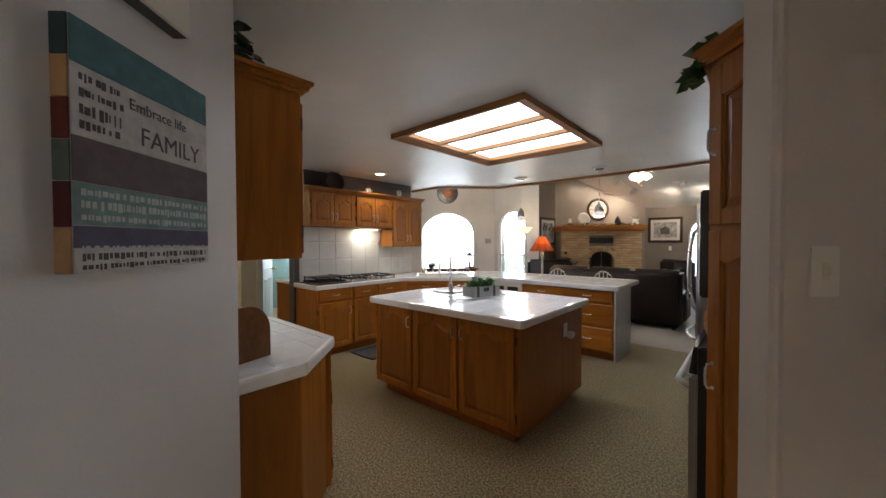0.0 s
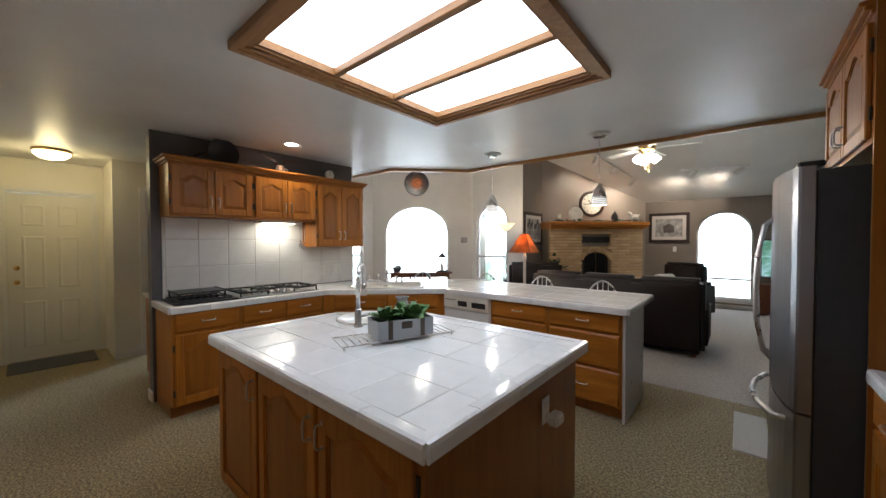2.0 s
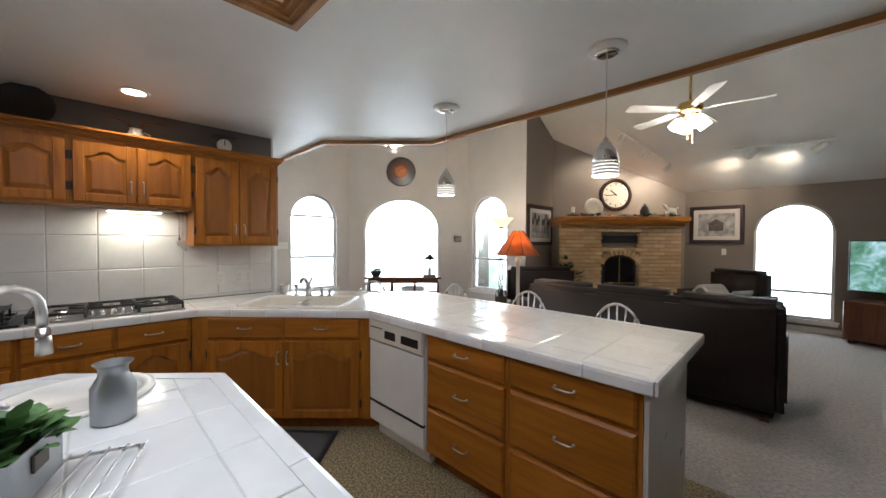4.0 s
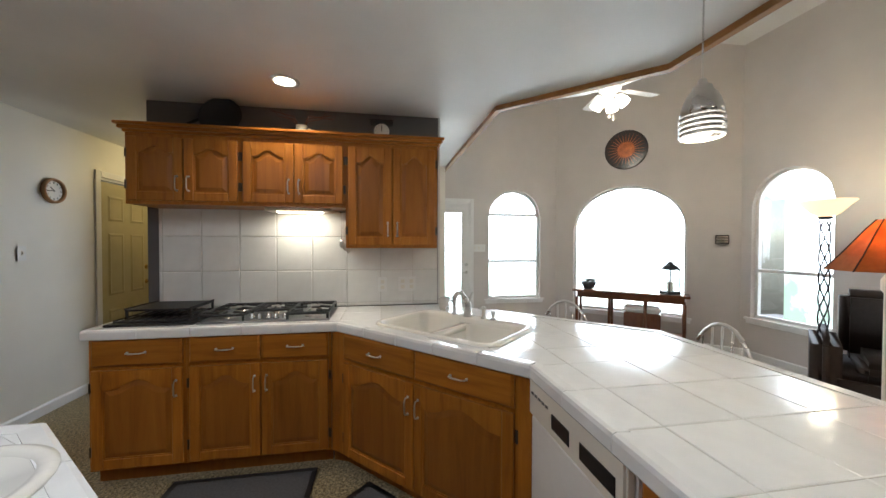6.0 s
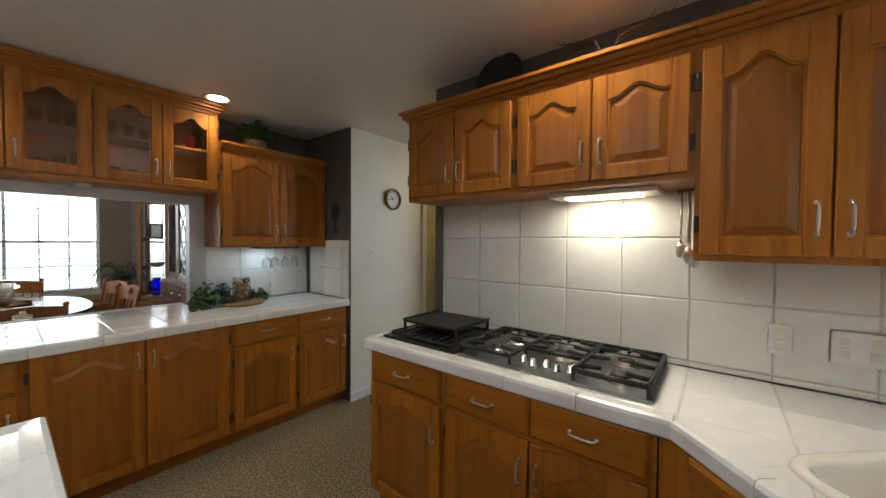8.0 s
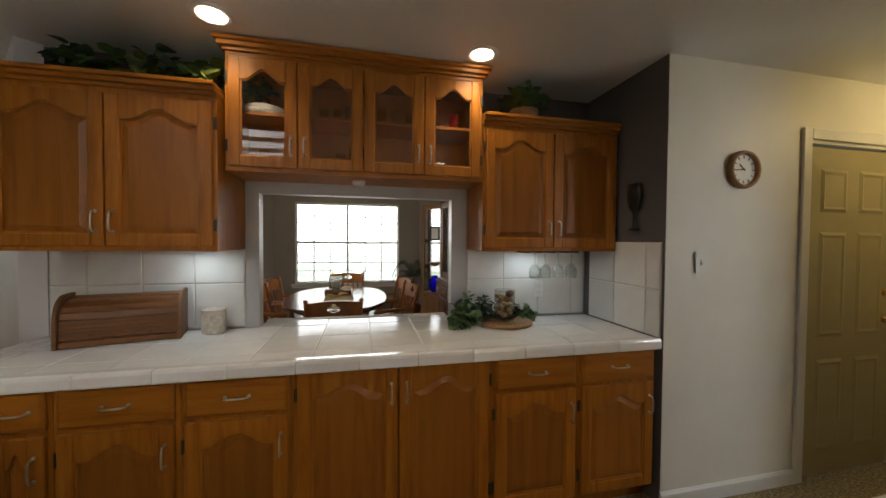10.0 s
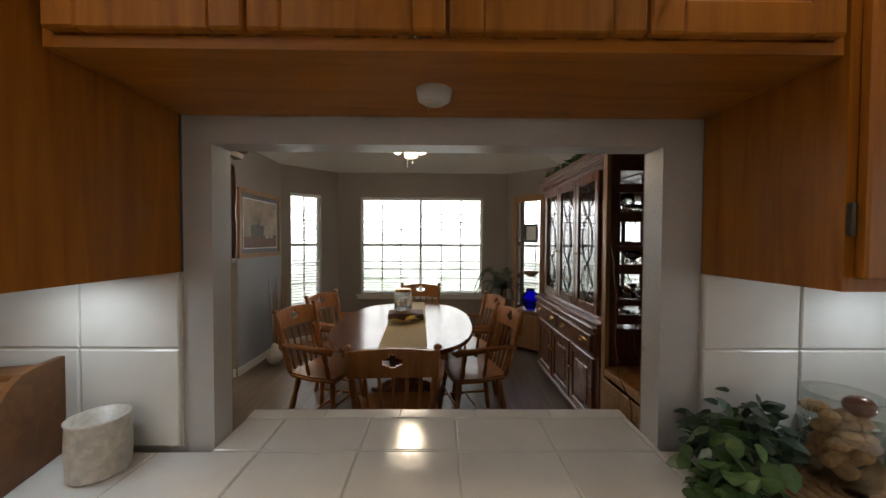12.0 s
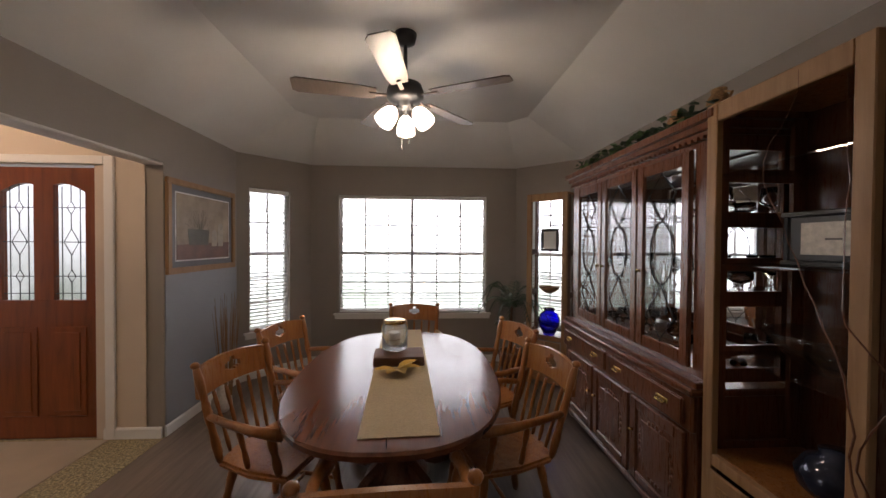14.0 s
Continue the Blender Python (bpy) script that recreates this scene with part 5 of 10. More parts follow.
box(bm, -0.150, -0.080, 0, 0.150, 0.080, 0.004)
part("box", bm, "galvanized", px)
bm = B()
box(bm, -0.149, -0.079, 0.01, 0.149, 0.079, 0.07)
part("soil", bm, plain("dark_soil", (0.03, 0.022, 0.015), 0.95, 0.3, 60, 0.6), px)
for xx in (-0.09, 0.09):
    bm = B()
    box(bm, xx - 0.012, -0.088, 0, xx + 0.012, -0.0852, 0.097)
    part("strap", bm, "hinge", px)
bm = B()
box(bm, -0.03, -0.090, 0.05, 0.03, -0.0852, 0.085, 0.002)
box(bm, 0.1552, -0.025, 0.045, 0.160, 0.025, 0.08, 0.002)
part("latch", bm, "hinge", px, "dark metal latch")


def leafy(bm, n, spread, height, size, seed, up=0.6, hang=False):
    """A tuft of broad leaves, each folded along its rib; hanging ones turn their faces outwards."""
    rng = random.Random(seed)
    for _ in range(n):
        a, r = rng.uniform(0, 6.283), rng.uniform(0, 1) ** 0.6
        c = Vector((math.cos(a) * r * spread[0], math.sin(a) * r * spread[1], rng.uniform(0.2, 1) * height * (1.1 - 0.5 * r)))
        d = Vector((math.cos(a) * (0.3 + r), math.sin(a) * (0.3 + r), rng.uniform(-0.2, 1) * up + 0.2)).normalized()
        if hang:
            d = Vector((math.cos(a + rng.uniform(-1.2, 1.2)) * 0.55, math.sin(a + rng.uniform(-1.2, 1.2)) * 0.55, rng.uniform(-1.0, 0.25))).normalized()
        side = d.cross(Vector((rng.uniform(-0.3, 0.3), rng.uniform(-0.3, 0.3), 1))).normalized()
        nrm = side.cross(d)
        s = size * rng.uniform(0.6, 1.2)
        rib = [c, c + d * s * 0.55 + nrm * s * 0.07, c + d * s - nrm * s * 0.06]
        v = [bm.verts.new(q) for q in rib]
        for k in (1, -1):
            o = [bm.verts.new(c + d * s * f + side * s * w * k + nrm * s * z) for f, w, z in ((0.06, 0.30, 0.02), (0.42, 0.44, 0.08), (0.76, 0.30, 0.02))]
            fs = [(v[0], o[0], o[1], v[1]), (v[1], o[1], o[2], v[2])]
            for f in fs:
                bm.faces.new(f if k > 0 else f[::-1])
    return bm
for dx, dy, s in ((-0.08, 0.0, 3), (0.01, 0.03, 4), (0.06, -0.03, 5), (0.10, 0.03, 6)):
    bm = leafy(B(), 60, (0.055, 0.05), 0.07, 0.05, s, 1.0)
    bmesh.ops.transform(bm, matrix=Matrix.Translation((dx, dy, 0.065)), verts=bm.verts[:])
    part("succulent", bm, "succulent", px, "fresh green succulent")
mc = thing("milk_can", -2.20, 2.98, TOP, 0, "small galvanized milk can behind the planter", "milk can")
bm = B()
lathe(bm, [(0.045, 0), (0.05, 0.004), (0.05, 0.10), (0.034, 0.13), (0.032, 0.15), (0.045, 0.165), (0.043, 0.165), (0.028, 0.15), (0.001, 0.145)], 20)
part("body", bm, "galvanized", mc, "", True)

# ---- counter things ----
bb = thing("bread_box", -1.896, 0.513, TOP, 194.5, "oak roll-top bread box with tambour lid", "bread box")
bb.matrix_basis = bb.matrix_basis @ Matrix.Diagonal((1.0, 1.05, 1.22, 1))
prof = [(-0.10, 0.0), (-0.10, 0.10)] + [(-0.10 + 0.10 * (1 - math.cos(radians(a))), 0.10 + 0.10 * math.sin(radians(a))) for a in range(15, 91, 15)] + [(0.09, 0.20), (0.09, 0.0)]
for x0 in (-0.24, 0.225):
    bm = B()
    prism(bm, prof, x0, x0 + 0.015, 'YZ')
    part("side", bm, "breadbox", bb)
for k in range(9):
    a0 = k / 9
    def at(u):
        return (-0.082, 0.03 + u * 0.13) if u < 0.5 else (-0.082 + 0.085 * (1 - math.cos((u - 0.5) * math.pi)), 0.095 + 0.08 * math.sin((u - 0.5) * math.pi))
    (ya, za), (yb, zb) = at(k / 9), at((k + 0.9) / 9)
    bm = B()
    prism(bm, [(ya, za), (yb, zb), (yb + 0.012, zb), (ya + 0.012, za)], -0.224, 0.224, 'YZ')
    part("slat", bm, "breadbox", bb)
for nm, b in (("top_board", (-0.224, 0.012, 0.172, 0.224, 0.09, 0.186, 0.003)), ("bottom_board", (-0.224, -0.09, 0.002, 0.224, 0.09, 0.026, 0.003)), ("back_board", (-0.224, 0.075, 0.03, 0.224, 0.088, 0.172, 0.002))):
    bm = B()
    box(bm, *b)
    part(nm, bm, "breadbox", bb)
bm = B()
box(bm, -0.12, -0.097, 0.036, 0.12, -0.083, 0.048, 0.004)
part("pull", bm, "breadbox", bb, "carved wooden finger pull")
cr = thing("ceramic_crock", -2.268, 0.445, TOP, 0, "cream ceramic crock with faint brown marks", "crock")
bm = B()
lathe(bm, [(0.054, 0), (0.058, 0.004), (0.060, 0.06), (0.058, 0.125), (0.061, 0.130), (0.053, 0.131), (0.051, 0.02), (0.001, 0.015)], 24)
part("body", bm, "ceramic", cr, "", True)
tr_ = thing("wicker_tray", -3.945, 0.545, TOP, 0, "round woven tray with a glass jar", "tray")
bm = B()
lathe(bm, [(0.16, 0), (0.17, 0.006), (0.172, 0.02), (0.16, 0.022), (0.15, 0.014), (0.001, 0.012)], 32)
part("base", bm, "basket", tr_, "", True)
for k in range(5):
    bm = B()
    lathe(bm, [(0.02 + k * 0.027, 0.0125), (0.028 + k * 0.027, 0.017), (0.036 + k * 0.027, 0.0125)], 32)
    part("woven_ring", bm, "basket", tr_, "", True)
jr = thing("glass_jar", -3.965, 0.495, TOP + 0.018, 0, "open glass jar filled with tan dried pods", "jar")
bm = B()
lathe(bm, [(0.062, 0), (0.066, 0.01), (0.067, 0.17), (0.067, 0.19), (0.0655, 0.19), (0.0655, 0.17), (0.0645, 0.148), (0.0645, 0.012), (0.001, 0.008)], 24)
j = part("glass_body", bm, "thin_glass", jr, "", True)
j.visible_shadow = False
bm = B()
rng = random.Random(5)
for k in range(30):
    ball(bm, (rng.uniform(-0.036, 0.036), rng.uniform(-0.036, 0.036), 0.024 + k * 0.0042), 0.022, 0.018, 0.015, 8, 5)
part("biscuits", bm, plain("biscuit", (0.38, 0.22, 0.10), 0.7, 0.3, 40), jr, "tan biscuits")
bm = B()
ball(bm, (-0.03, 0.01, 0.163), 0.028, 0.028, 0.024, 14, 8)
part("ornament", bm, "walnut", jr, "dark round ornament", True)
iv = thing("ivy_garland", -3.85, 0.515, TOP, 0, "dark green ivy lying round the tray", "garland")
for k, (dx, dy, s) in enumerate(((0.10, -0.06, 1.2), (0.16, 0.02, 1.1), (0.02, -0.11, 1.1), (0.21, 0.08, 0.7), (-0.20, -0.10, 0.7), (-0.29, -0.06, 0.6))):
    bm = leafy(B(), 75, (0.075 * s, 0.075 * s), 0.17 * s, 0.046, 20 + k, 0.15, True)
    bmesh.ops.transform(bm, matrix=Matrix.Translation((dx, dy, -0.005)), verts=bm.verts[:])
    part("leaves", bm, "leaf_dark" if k in (0, 2, 4) else "leaf", iv)


def wine_glass(x, y, z):
    c = thing("wine_glass", x, y, z, 0, "clear wine glass hanging upside down", "glass", "hanging wine glasses")
    bm = B()
    lathe(bm, [(0.033, 0), (0.034, -0.003), (0.005, -0.008), (0.004, -0.07), (0.02, -0.08), (0.036, -0.105), (0.038, -0.135), (0.032, -0.165), (0.0305, -0.165), (0.036, -0.135), (0.034, -0.106), (0.001, -0.078)], 18)
    g = part("body", bm, "thin_glass", c, "", True)
    g.visible_shadow = False
for x in (-4.12, -4.19, -4.28, -4.37):
    wine_glass(x, 0.60, 1.362)
gh = thing("glass_rack", -4.245, 0.60, 1.37, 0, "dark metal stemware rack under the cabinet", "rack")
for x in (-0.16, -0.09, 0.0, 0.09, 0.17):
    bm = B()
    box(bm, x + 0.03, -0.1, -0.012, x + 0.036, 0.08, 0.0)
    part("rail", bm, "hinge", gh)
pk = thing("puck_light", -3.05, 0.52, 1.768, 0, "round white battery puck light", "light")
bm = B()
lathe(bm, [(0.001, -0.028), (0.022, -0.028), (0.034, -0.02), (0.038, 0.0), (0.001, 0.0)], 24)
part("body", bm, "white_plastic", pk, "", True)
bm = B()
lathe(bm, [(0.001, -0.031), (0.015, -0.030), (0.018, -0.0275), (0.001, -0.0275)], 18)
part("lens", bm, "cream_plastic", pk, "", True)
bm = B()
tube(bm, [(0.012, 0, -0.028), (0.012, 0, -0.042)], 0.001, 5)
part("pull", bm, "nickel", pk)
# small lights under the wall cabinets
for x in (-2.20, -4.15):
    u = thing("under_cabinet_light", x, 0.50, 1.37, 0, "small cool-white light under the wall cabinet", "light", "under-cabinet lights")
    bm = B()
    box(bm, -0.09, -0.02, -0.014, 0.09, 0.02, 0.0, 0.003)
    part("body", bm, "white_plastic", u)
    area_lamp("under_cabinet_lamp", look((x, 0.50, 1.352), (x, 0.47, 0)), 0.16, 0.03, 0.45, (0.75, 0.9, 1.0))

# glassware behind the glass doors
def tumbler(x, y, z, h=0.11, r=0.03, mat_="thin_glass", label="clear drinking glass on the cabinet shelf"):
    c = thing("drinking_glass", x, y, z, 0, label, "glass", "glassware")
    bm = B()
    lathe(bm, [(r * 0.8, 0), (r, h), (r * 0.93, h), (r * 0.74, 0.008), (0.001, 0.008)], 14)
    g = part("body", bm, mat_, c, "", True)
    g.visible_shadow = False
rng = random.Random(9)
for x in (-2.55, -2.63, -2.88, -2.95, -3.02, -3.2, -3.28, -3.36, -3.52, -3.60, -3.66):
    tumbler(x, 0.53 + rng.uniform(-0.03, 0.04), 1.789, rng.uniform(0.09, 0.16), rng.uniform(0.024, 0.032))
    if x not in (-2.55, -2.63, -3.60):
        tumbler(x + 0.02, 0.52 + rng.uniform(-0.02, 0.03), 2.079, rng.uniform(0.08, 0.14), rng.uniform(0.024, 0.032))
tumbler(-3.60, 0.55, 2.079, 0.10, 0.03, plain("red_cup", (0.45, 0.02, 0.015), 0.3), "red plastic cup on the cabinet shelf")
for k in range(4):
    c = thing("dinner_plate", -2.56, 0.54, 2.079 + k * 0.012, 0, "white plate in a stack on the shelf", "plate", "stacked plates")
    bm = B()
    lathe(bm, [(0.05, 0), (0.10, 0.008), (0.10, 0.011), (0.05, 0.004), (0.001, 0.004)], 20)
    part("body", bm, "porcelain", c, "", True)

# ---- above the cabinets ----
TOPC = 2.16
pan = thing("iron_pan", -4.40, 2.66, TOPC, 0, "black cast iron pan leaning on the wall", "pan")
bm = B()
lathe(bm, [(0.001, 0.0), (0.11, 0.0), (0.135, 0.035), (0.14, 0.035), (0.118, -0.006), (0.001, -0.006)], 28, pose(0, 0, 0.125, 0, 78, 0))
tube(bm, [(0.0, -0.13, 0.12), (0.01, -0.24, 0.06)], 0.011, 8)
part("body", bm, "iron", pan, "", True)
pt = thing("white_pitcher", -4.36, 3.20, TOPC, 0, "small white pitcher with dry twigs", "pitcher")
bm = B()
lathe(bm, [(0.03, 0), (0.045, 0.02), (0.05, 0.045), (0.035, 0.075), (0.04, 0.09), (0.036, 0.09), (0.03, 0.075), (0.001, 0.05)], 18)
part("jug", bm, "porcelain", pt, "", True)
bm = B()
tube(bm, [(0, 0.045, 0.07), (0, 0.085, 0.06), (0, 0.08, 0.03), (0, 0.047, 0.03)], 0.006, 6)
part("handle", bm, "porcelain", pt, "", True)
rng = random.Random(3)
for k in range(6):
    bm = B()
    s = 1 if k % 2 else -1
    p = [(0, 0, 0.05), (0.01, s * 0.05, 0.11 + 0.01 * k), (rng.uniform(-0.02, 0.02), s * (0.12 + 0.02 * k), 0.14 + rng.uniform(0, 0.05)), (rng.uniform(-0.02, 0.02), s * (0.15 + 0.02 * k), 0.17 + rng.uniform(0, 0.05))]
    tube(bm, p, 0.004, 5, [1, 0.9, 0.7, 0.3])
    part("twig", bm, "walnut", pt)
sc = thing("kitchen_scale", -4.33, 3.77, TOPC, 90, "old white dial kitchen scale", "scale")
bm = B()
box(bm, -0.055, -0.03, 0, 0.055, 0.04, 0.012, 0.003)
box(bm, -0.03, -0.015, 0.012, 0.03, 0.03, 0.10, 0.01, 2)
part("body", bm, "black", sc)
bm = B()
lathe(bm, [(0.001, 0.022), (0.052, 0.022), (0.055, 0.018), (0.055, 0.0), (0.001, 0.0)], 24, pose(0, -0.012, 0.065, 90, 0, 0))
part("dial", bm, "white_plastic", sc, "white round dial", True)
bm = B()
box(bm, -0.003, -0.0375, 0.065, 0.003, -0.035, 0.105)
for k in range(12):
    a = k * math.pi / 6
    box(bm, 0.043 * math.sin(a) - 0.002, -0.0365, 0.065 + 0.043 * math.cos(a) - 0.002, 0.043 * math.sin(a) + 0.002, -0.0345, 0.065 + 0.043 * math.cos(a) + 0.002)
part("needle", bm, "black", sc, "black needle and marks")
bm = B()
tube(bm, [(0, 0.008, 0.10), (0, 0.008, 0.135)], 0.008, 8)
box(bm, -0.085, -0.06, 0.135, 0.085, 0.075, 0.142, 0.003)
part("pan", bm, "black", sc, "flat black weighing plate")


def potted(x, y, z, label, seed, pot="basket", r=0.09, ph=0.08, n=160, spread=0.13, h=0.17, size=0.06, mat_="leaf"):
    c = thing("potted_plant", x, y, z, 0, label, "plant")
    bm = B()
    lathe(bm, [(r * 0.75, 0), (r, ph), (r * 0.9, ph), (r * 0.6, ph * 0.6), (0.001, ph * 0.6)], 18)
    part("pot", bm, pot, c, "woven basket pot" if pot == "basket" else "", True)
    bm = leafy(B(), n, (spread, spread), h, size, seed)
    bmesh.ops.transform(bm, matrix=Matrix.Translation((0, 0, ph * 0.7)), verts=bm.verts[:])
    part("foliage", bm, mat_, c)
    return c
potted(-4.05, 0.56, 2.158, "green leafy plant in a basket on the cabinet", 31, h=0.15, spread=0.12)
g = thing("vine_garland", -2.0, 0.52, 2.158, 0, "dark leafy garland on top of the cabinet", "garland")
for k in range(7):
    bm = leafy(B(), 60, (0.12, 0.10), (0.26, 0.20, 0.23)[k % 3], 0.07, 50 + k, 0.5, True)
    bmesh.ops.transform(bm, matrix=Matrix.Translation((-0.46 + k * 0.125, 0.03 * (k % 2), -0.01)), verts=bm.verts[:])
    part("foliage", bm, ("leaf_dark", "leaf_pale", "leaf")[k % 3], g)
gw = thing("goblet_wall_decor", -4.637, 0.84, 1.50, 90, "black metal wine goblet hung on the wall", "wall decor")
bm = B()
lathe(bm, [(0.05, 0.0), (0.05, 0.008), (0.012, 0.02), (0.01, 0.10), (0.04, 0.13), (0.058, 0.19), (0.05, 0.27), (0.045, 0.27), (0.05, 0.19), (0.001, 0.13)], 18, Matrix.Diagonal((1, 0.25, 1, 1)) @ Matrix.Translation((0, -0.06, 0)))
part("body", bm, "iron", gw, "", True)
# round wall clock
def wall_clock(x, y, z, rz, r, rim, label, face="white_plastic"):
    c = thing("wall_clock", x, y, z, rz, label, "clock")
    bm = B()
    lathe(bm, [(r * 0.78, 0.0), (r * 0.78, 0.018), (r * 0.84, 0.03), (r * 0.95, 0.032), (r, 0.02), (r, 0.0)], 32, pose(0, 0, 0, 90, 0, 0))
    part("rim", bm, rim, c, "", True)
    bm = B()
    lathe(bm, [(0.001, 0.012), (r * 0.8, 0.012), (r * 0.8, 0.001), (0.001, 0.001)], 32, pose(0, 0, 0, 90, 0, 0))
    part("dial", bm, face, c)
    bm = B()
    for k in range(12):
        a = k * math.pi / 6
        m = pose(0, 0, 0, 0, math.degrees(a), 0)
        b2 = B()
        box(b2, -r * 0.02, -0.0145, r * 0.58, r * 0.02, -0.0115, r * 0.72)
        bmesh.ops.transform(b2, matrix=m, verts=b2.verts[:])
        me = bpy.data.meshes.new("tmp")
        b2.to_mesh(me)
        b2.free()
        bm.from_mesh(me)
        bpy.data.meshes.remove(me)
    part("hour_marks", bm, "black", c)
    for nm, ln, a, w in (("hour_hand", 0.42, -50, 0.035), ("minute_hand", 0.62, -95, 0.025)):
        bm = B()
        box(bm, -r * w, -0.0165, -r * 0.08, r * w, -0.015, r * ln)
        bmesh.ops.transform(bm, matrix=pose(0, 0, 0, 0, a, 0), verts=bm.verts[:])
        part(nm, bm, "black", c)
    return c
wall_clock(-5.13, 1.052, 1.835, 180, 0.105, "oak_light", "small round oak wall clock with a white dial")

# ---- tall oven cabinets and refrigerator ----
FX = -0.10
pn = thing("pantry_cabinet", -0.11, 1.635, 0, -45, "tall honey oak pantry cabinet with arched doors", "cabinet")
bm = B()
prism(bm, [(0, 0), (0.46, 0), (0.46, 0.30), (0.30, 0.30)], 0.1, 2.10)
prism(bm, [(0.06, 0.05), (0.44, 0.05), (0.44, 0.30), (0.30, 0.30)], 0.0, 0.1)
part("body", bm, "oak_panel", pn)
for door, up in ((cab_door(pn, 0.015, 0.12, 0.43, 1.36, 'R'), 0.83), (cab_door(pn, 0.015, 1.50, 0.43, 0.57, 'R', low=True), 0.30)):
    for ob in door.children:
        if ob.name.startswith("handle"):
            ob.matrix_basis = pose(0.03, -0.02, up)
bm = B()
for a, b, t in ((0.0, 0.018, 0.012), (0.018, 0.040, 0.030), (0.040, 0.058, 0.045)):
    prism(bm, [(-t, -t), (0.46, -t), (0.46, 0.28), (0.29, 0.28)], 2.10 + a, 2.10 + b)
part("crown_moulding", bm, "oak_x", pn)
tw = thing("oven_cabinet", FX, 2.47, 0, -90, "tall honey oak cabinet holding microwave and oven", "cabinet")
bm = B()
box(bm, 0, 0, 0.1, 0.80, 0.62, 2.10)
box(bm, 0, 0.05, 0, 0.80, 0.62, 0.1)
part("body", bm, "oak_panel", tw)
for k in range(2):
    cab_door(tw, 0.02 + k * 0.383, 1.77, 0.377, 0.31, 'L' if k == 0 else 'R', low=True)
bm = B()
crown(bm, 0.80, 0.60, 2.10, True, False)
part("crown_moulding", bm, "oak_x", tw)
mwv = thing("microwave_oven", FX - 0.002, 2.45, 1.14, -90, "built-in black and steel microwave with louvred trim", "microwave")
bm = B()
for z0, z1 in ((0.0, 0.07), (0.51, 0.58)):
    for k in range(5):
        box(bm, 0.0, -0.014 + 0.002 * k, z0 + k * 0.014, 0.76, 0.0, z0 + k * 0.014 + 0.010)
box(bm, 0, -0.012, 0.07, 0.03, 0, 0.51)
box(bm, 0.73, -0.012, 0.07, 0.76, 0, 0.51)
part("trim_kit", bm, "steel", mwv)
bm = B()
box(bm, 0.03, -0.05, 0.075, 0.63, -0.001, 0.505, 0.012, 3)
part("door", bm, "steel", mwv)
bm = B()
box(bm, 0.07, -0.054, 0.12, 0.57, -0.0495, 0.46, 0.002)
part("window", bm, "dark_glass", mwv, "black glass window")
bm = B()
box(bm, 0.632, -0.046, 0.075, 0.73, -0.001, 0.505, 0.006, 2)
part("control_panel", bm, "black", mwv)
ov = thing("wall_oven", FX - 0.002, 2.45, 0.22, -90, "stainless built-in oven with a white bar handle", "oven")
bm = B()
box(bm, 0.0, -0.045, 0.0, 0.76, -0.001, 0.80, 0.006, 2)
part("body", bm, "black", ov)
bm = B()
box(bm, 0.0, -0.075, 0.04, 0.76, -0.046, 0.68, 0.008, 2)
part("door", bm, "steel", ov)
bm = B()
box(bm, 0.08, -0.0785, 0.12, 0.68, -0.0745, 0.56, 0.002)
part("window", bm, "dark_glass", ov)
bm = B()
prism(bm, [(-0.075, 0.69), (-0.046, 0.69), (-0.046, 0.80), (-0.060, 0.80)], 0.0, 0.76, 'YZ')
part("control_panel", bm, "dark_glass", ov)
bm = B()
tube(bm, [(0.07, -0.078, 0.615), (0.06, -0.108, 0.63), (0.075, -0.118, 0.635), (0.685, -0.118, 0.635), (0.70, -0.108, 0.63), (0.69, -0.078, 0.615)], 0.014, 10)
part("handle", bm, "white_plastic", ov, "white bar handle", True)
bm = B()
n = 10
lip = [(0.76 * k / n, -0.012 - 0.045 * math.sin(math.pi * k / n)) for k in range(n + 1)]
prism(bm, lip + [(0.76, -0.002), (0.0, -0.002)], 0.845, 0.885)
part("curved_lip", bm, "oak_x", ov, "curved oak lip between oven and microwave")
# small counter between oven and refrigerator
cabinet_base(FX, 3.615, -90, 1.14, 'DDOO', 0.60, "honey oak base cabinet beside the refrigerator", RUN)
counter("side_counter", [[(-0.125, 2.475), (0.54, 2.475), (0.54, 3.615), (-0.125, 3.615)]], [((-0.125, 3.615), (-0.125, 2.475))], "small white tile counter beside the refrigerator", -0.11, 2.48)
bm = B()
box(bm, -0.13, 3.62, 0.0, 0.545, 3.64, 2.40)
tagged(part("refrigerator_surround", bm, "oak_panel"), "tall honey oak surround beside the refrigerator", "surround")
cabinet_wall(-0.13, 4.59, -90, 0.945, 1.83, 2.355, 2, 0.60, "honey oak cabinet above the refrigerator", WALLS, ends=(True, False))
fr = thing("refrigerator", -0.28, 4.57, 0, -90, "stainless french-door refrigerator with bowed handles", "refrigerator")
bm = B()
box(bm, 0.004, 0.0, 0.03, 0.906, 0.70, 1.75, 0.006, 2)
box(bm, 0.03, 0.03, 0.0, 0.87, 0.66, 0.03)
part("case", bm, "steel_side", fr, "dark grey enamelled case")
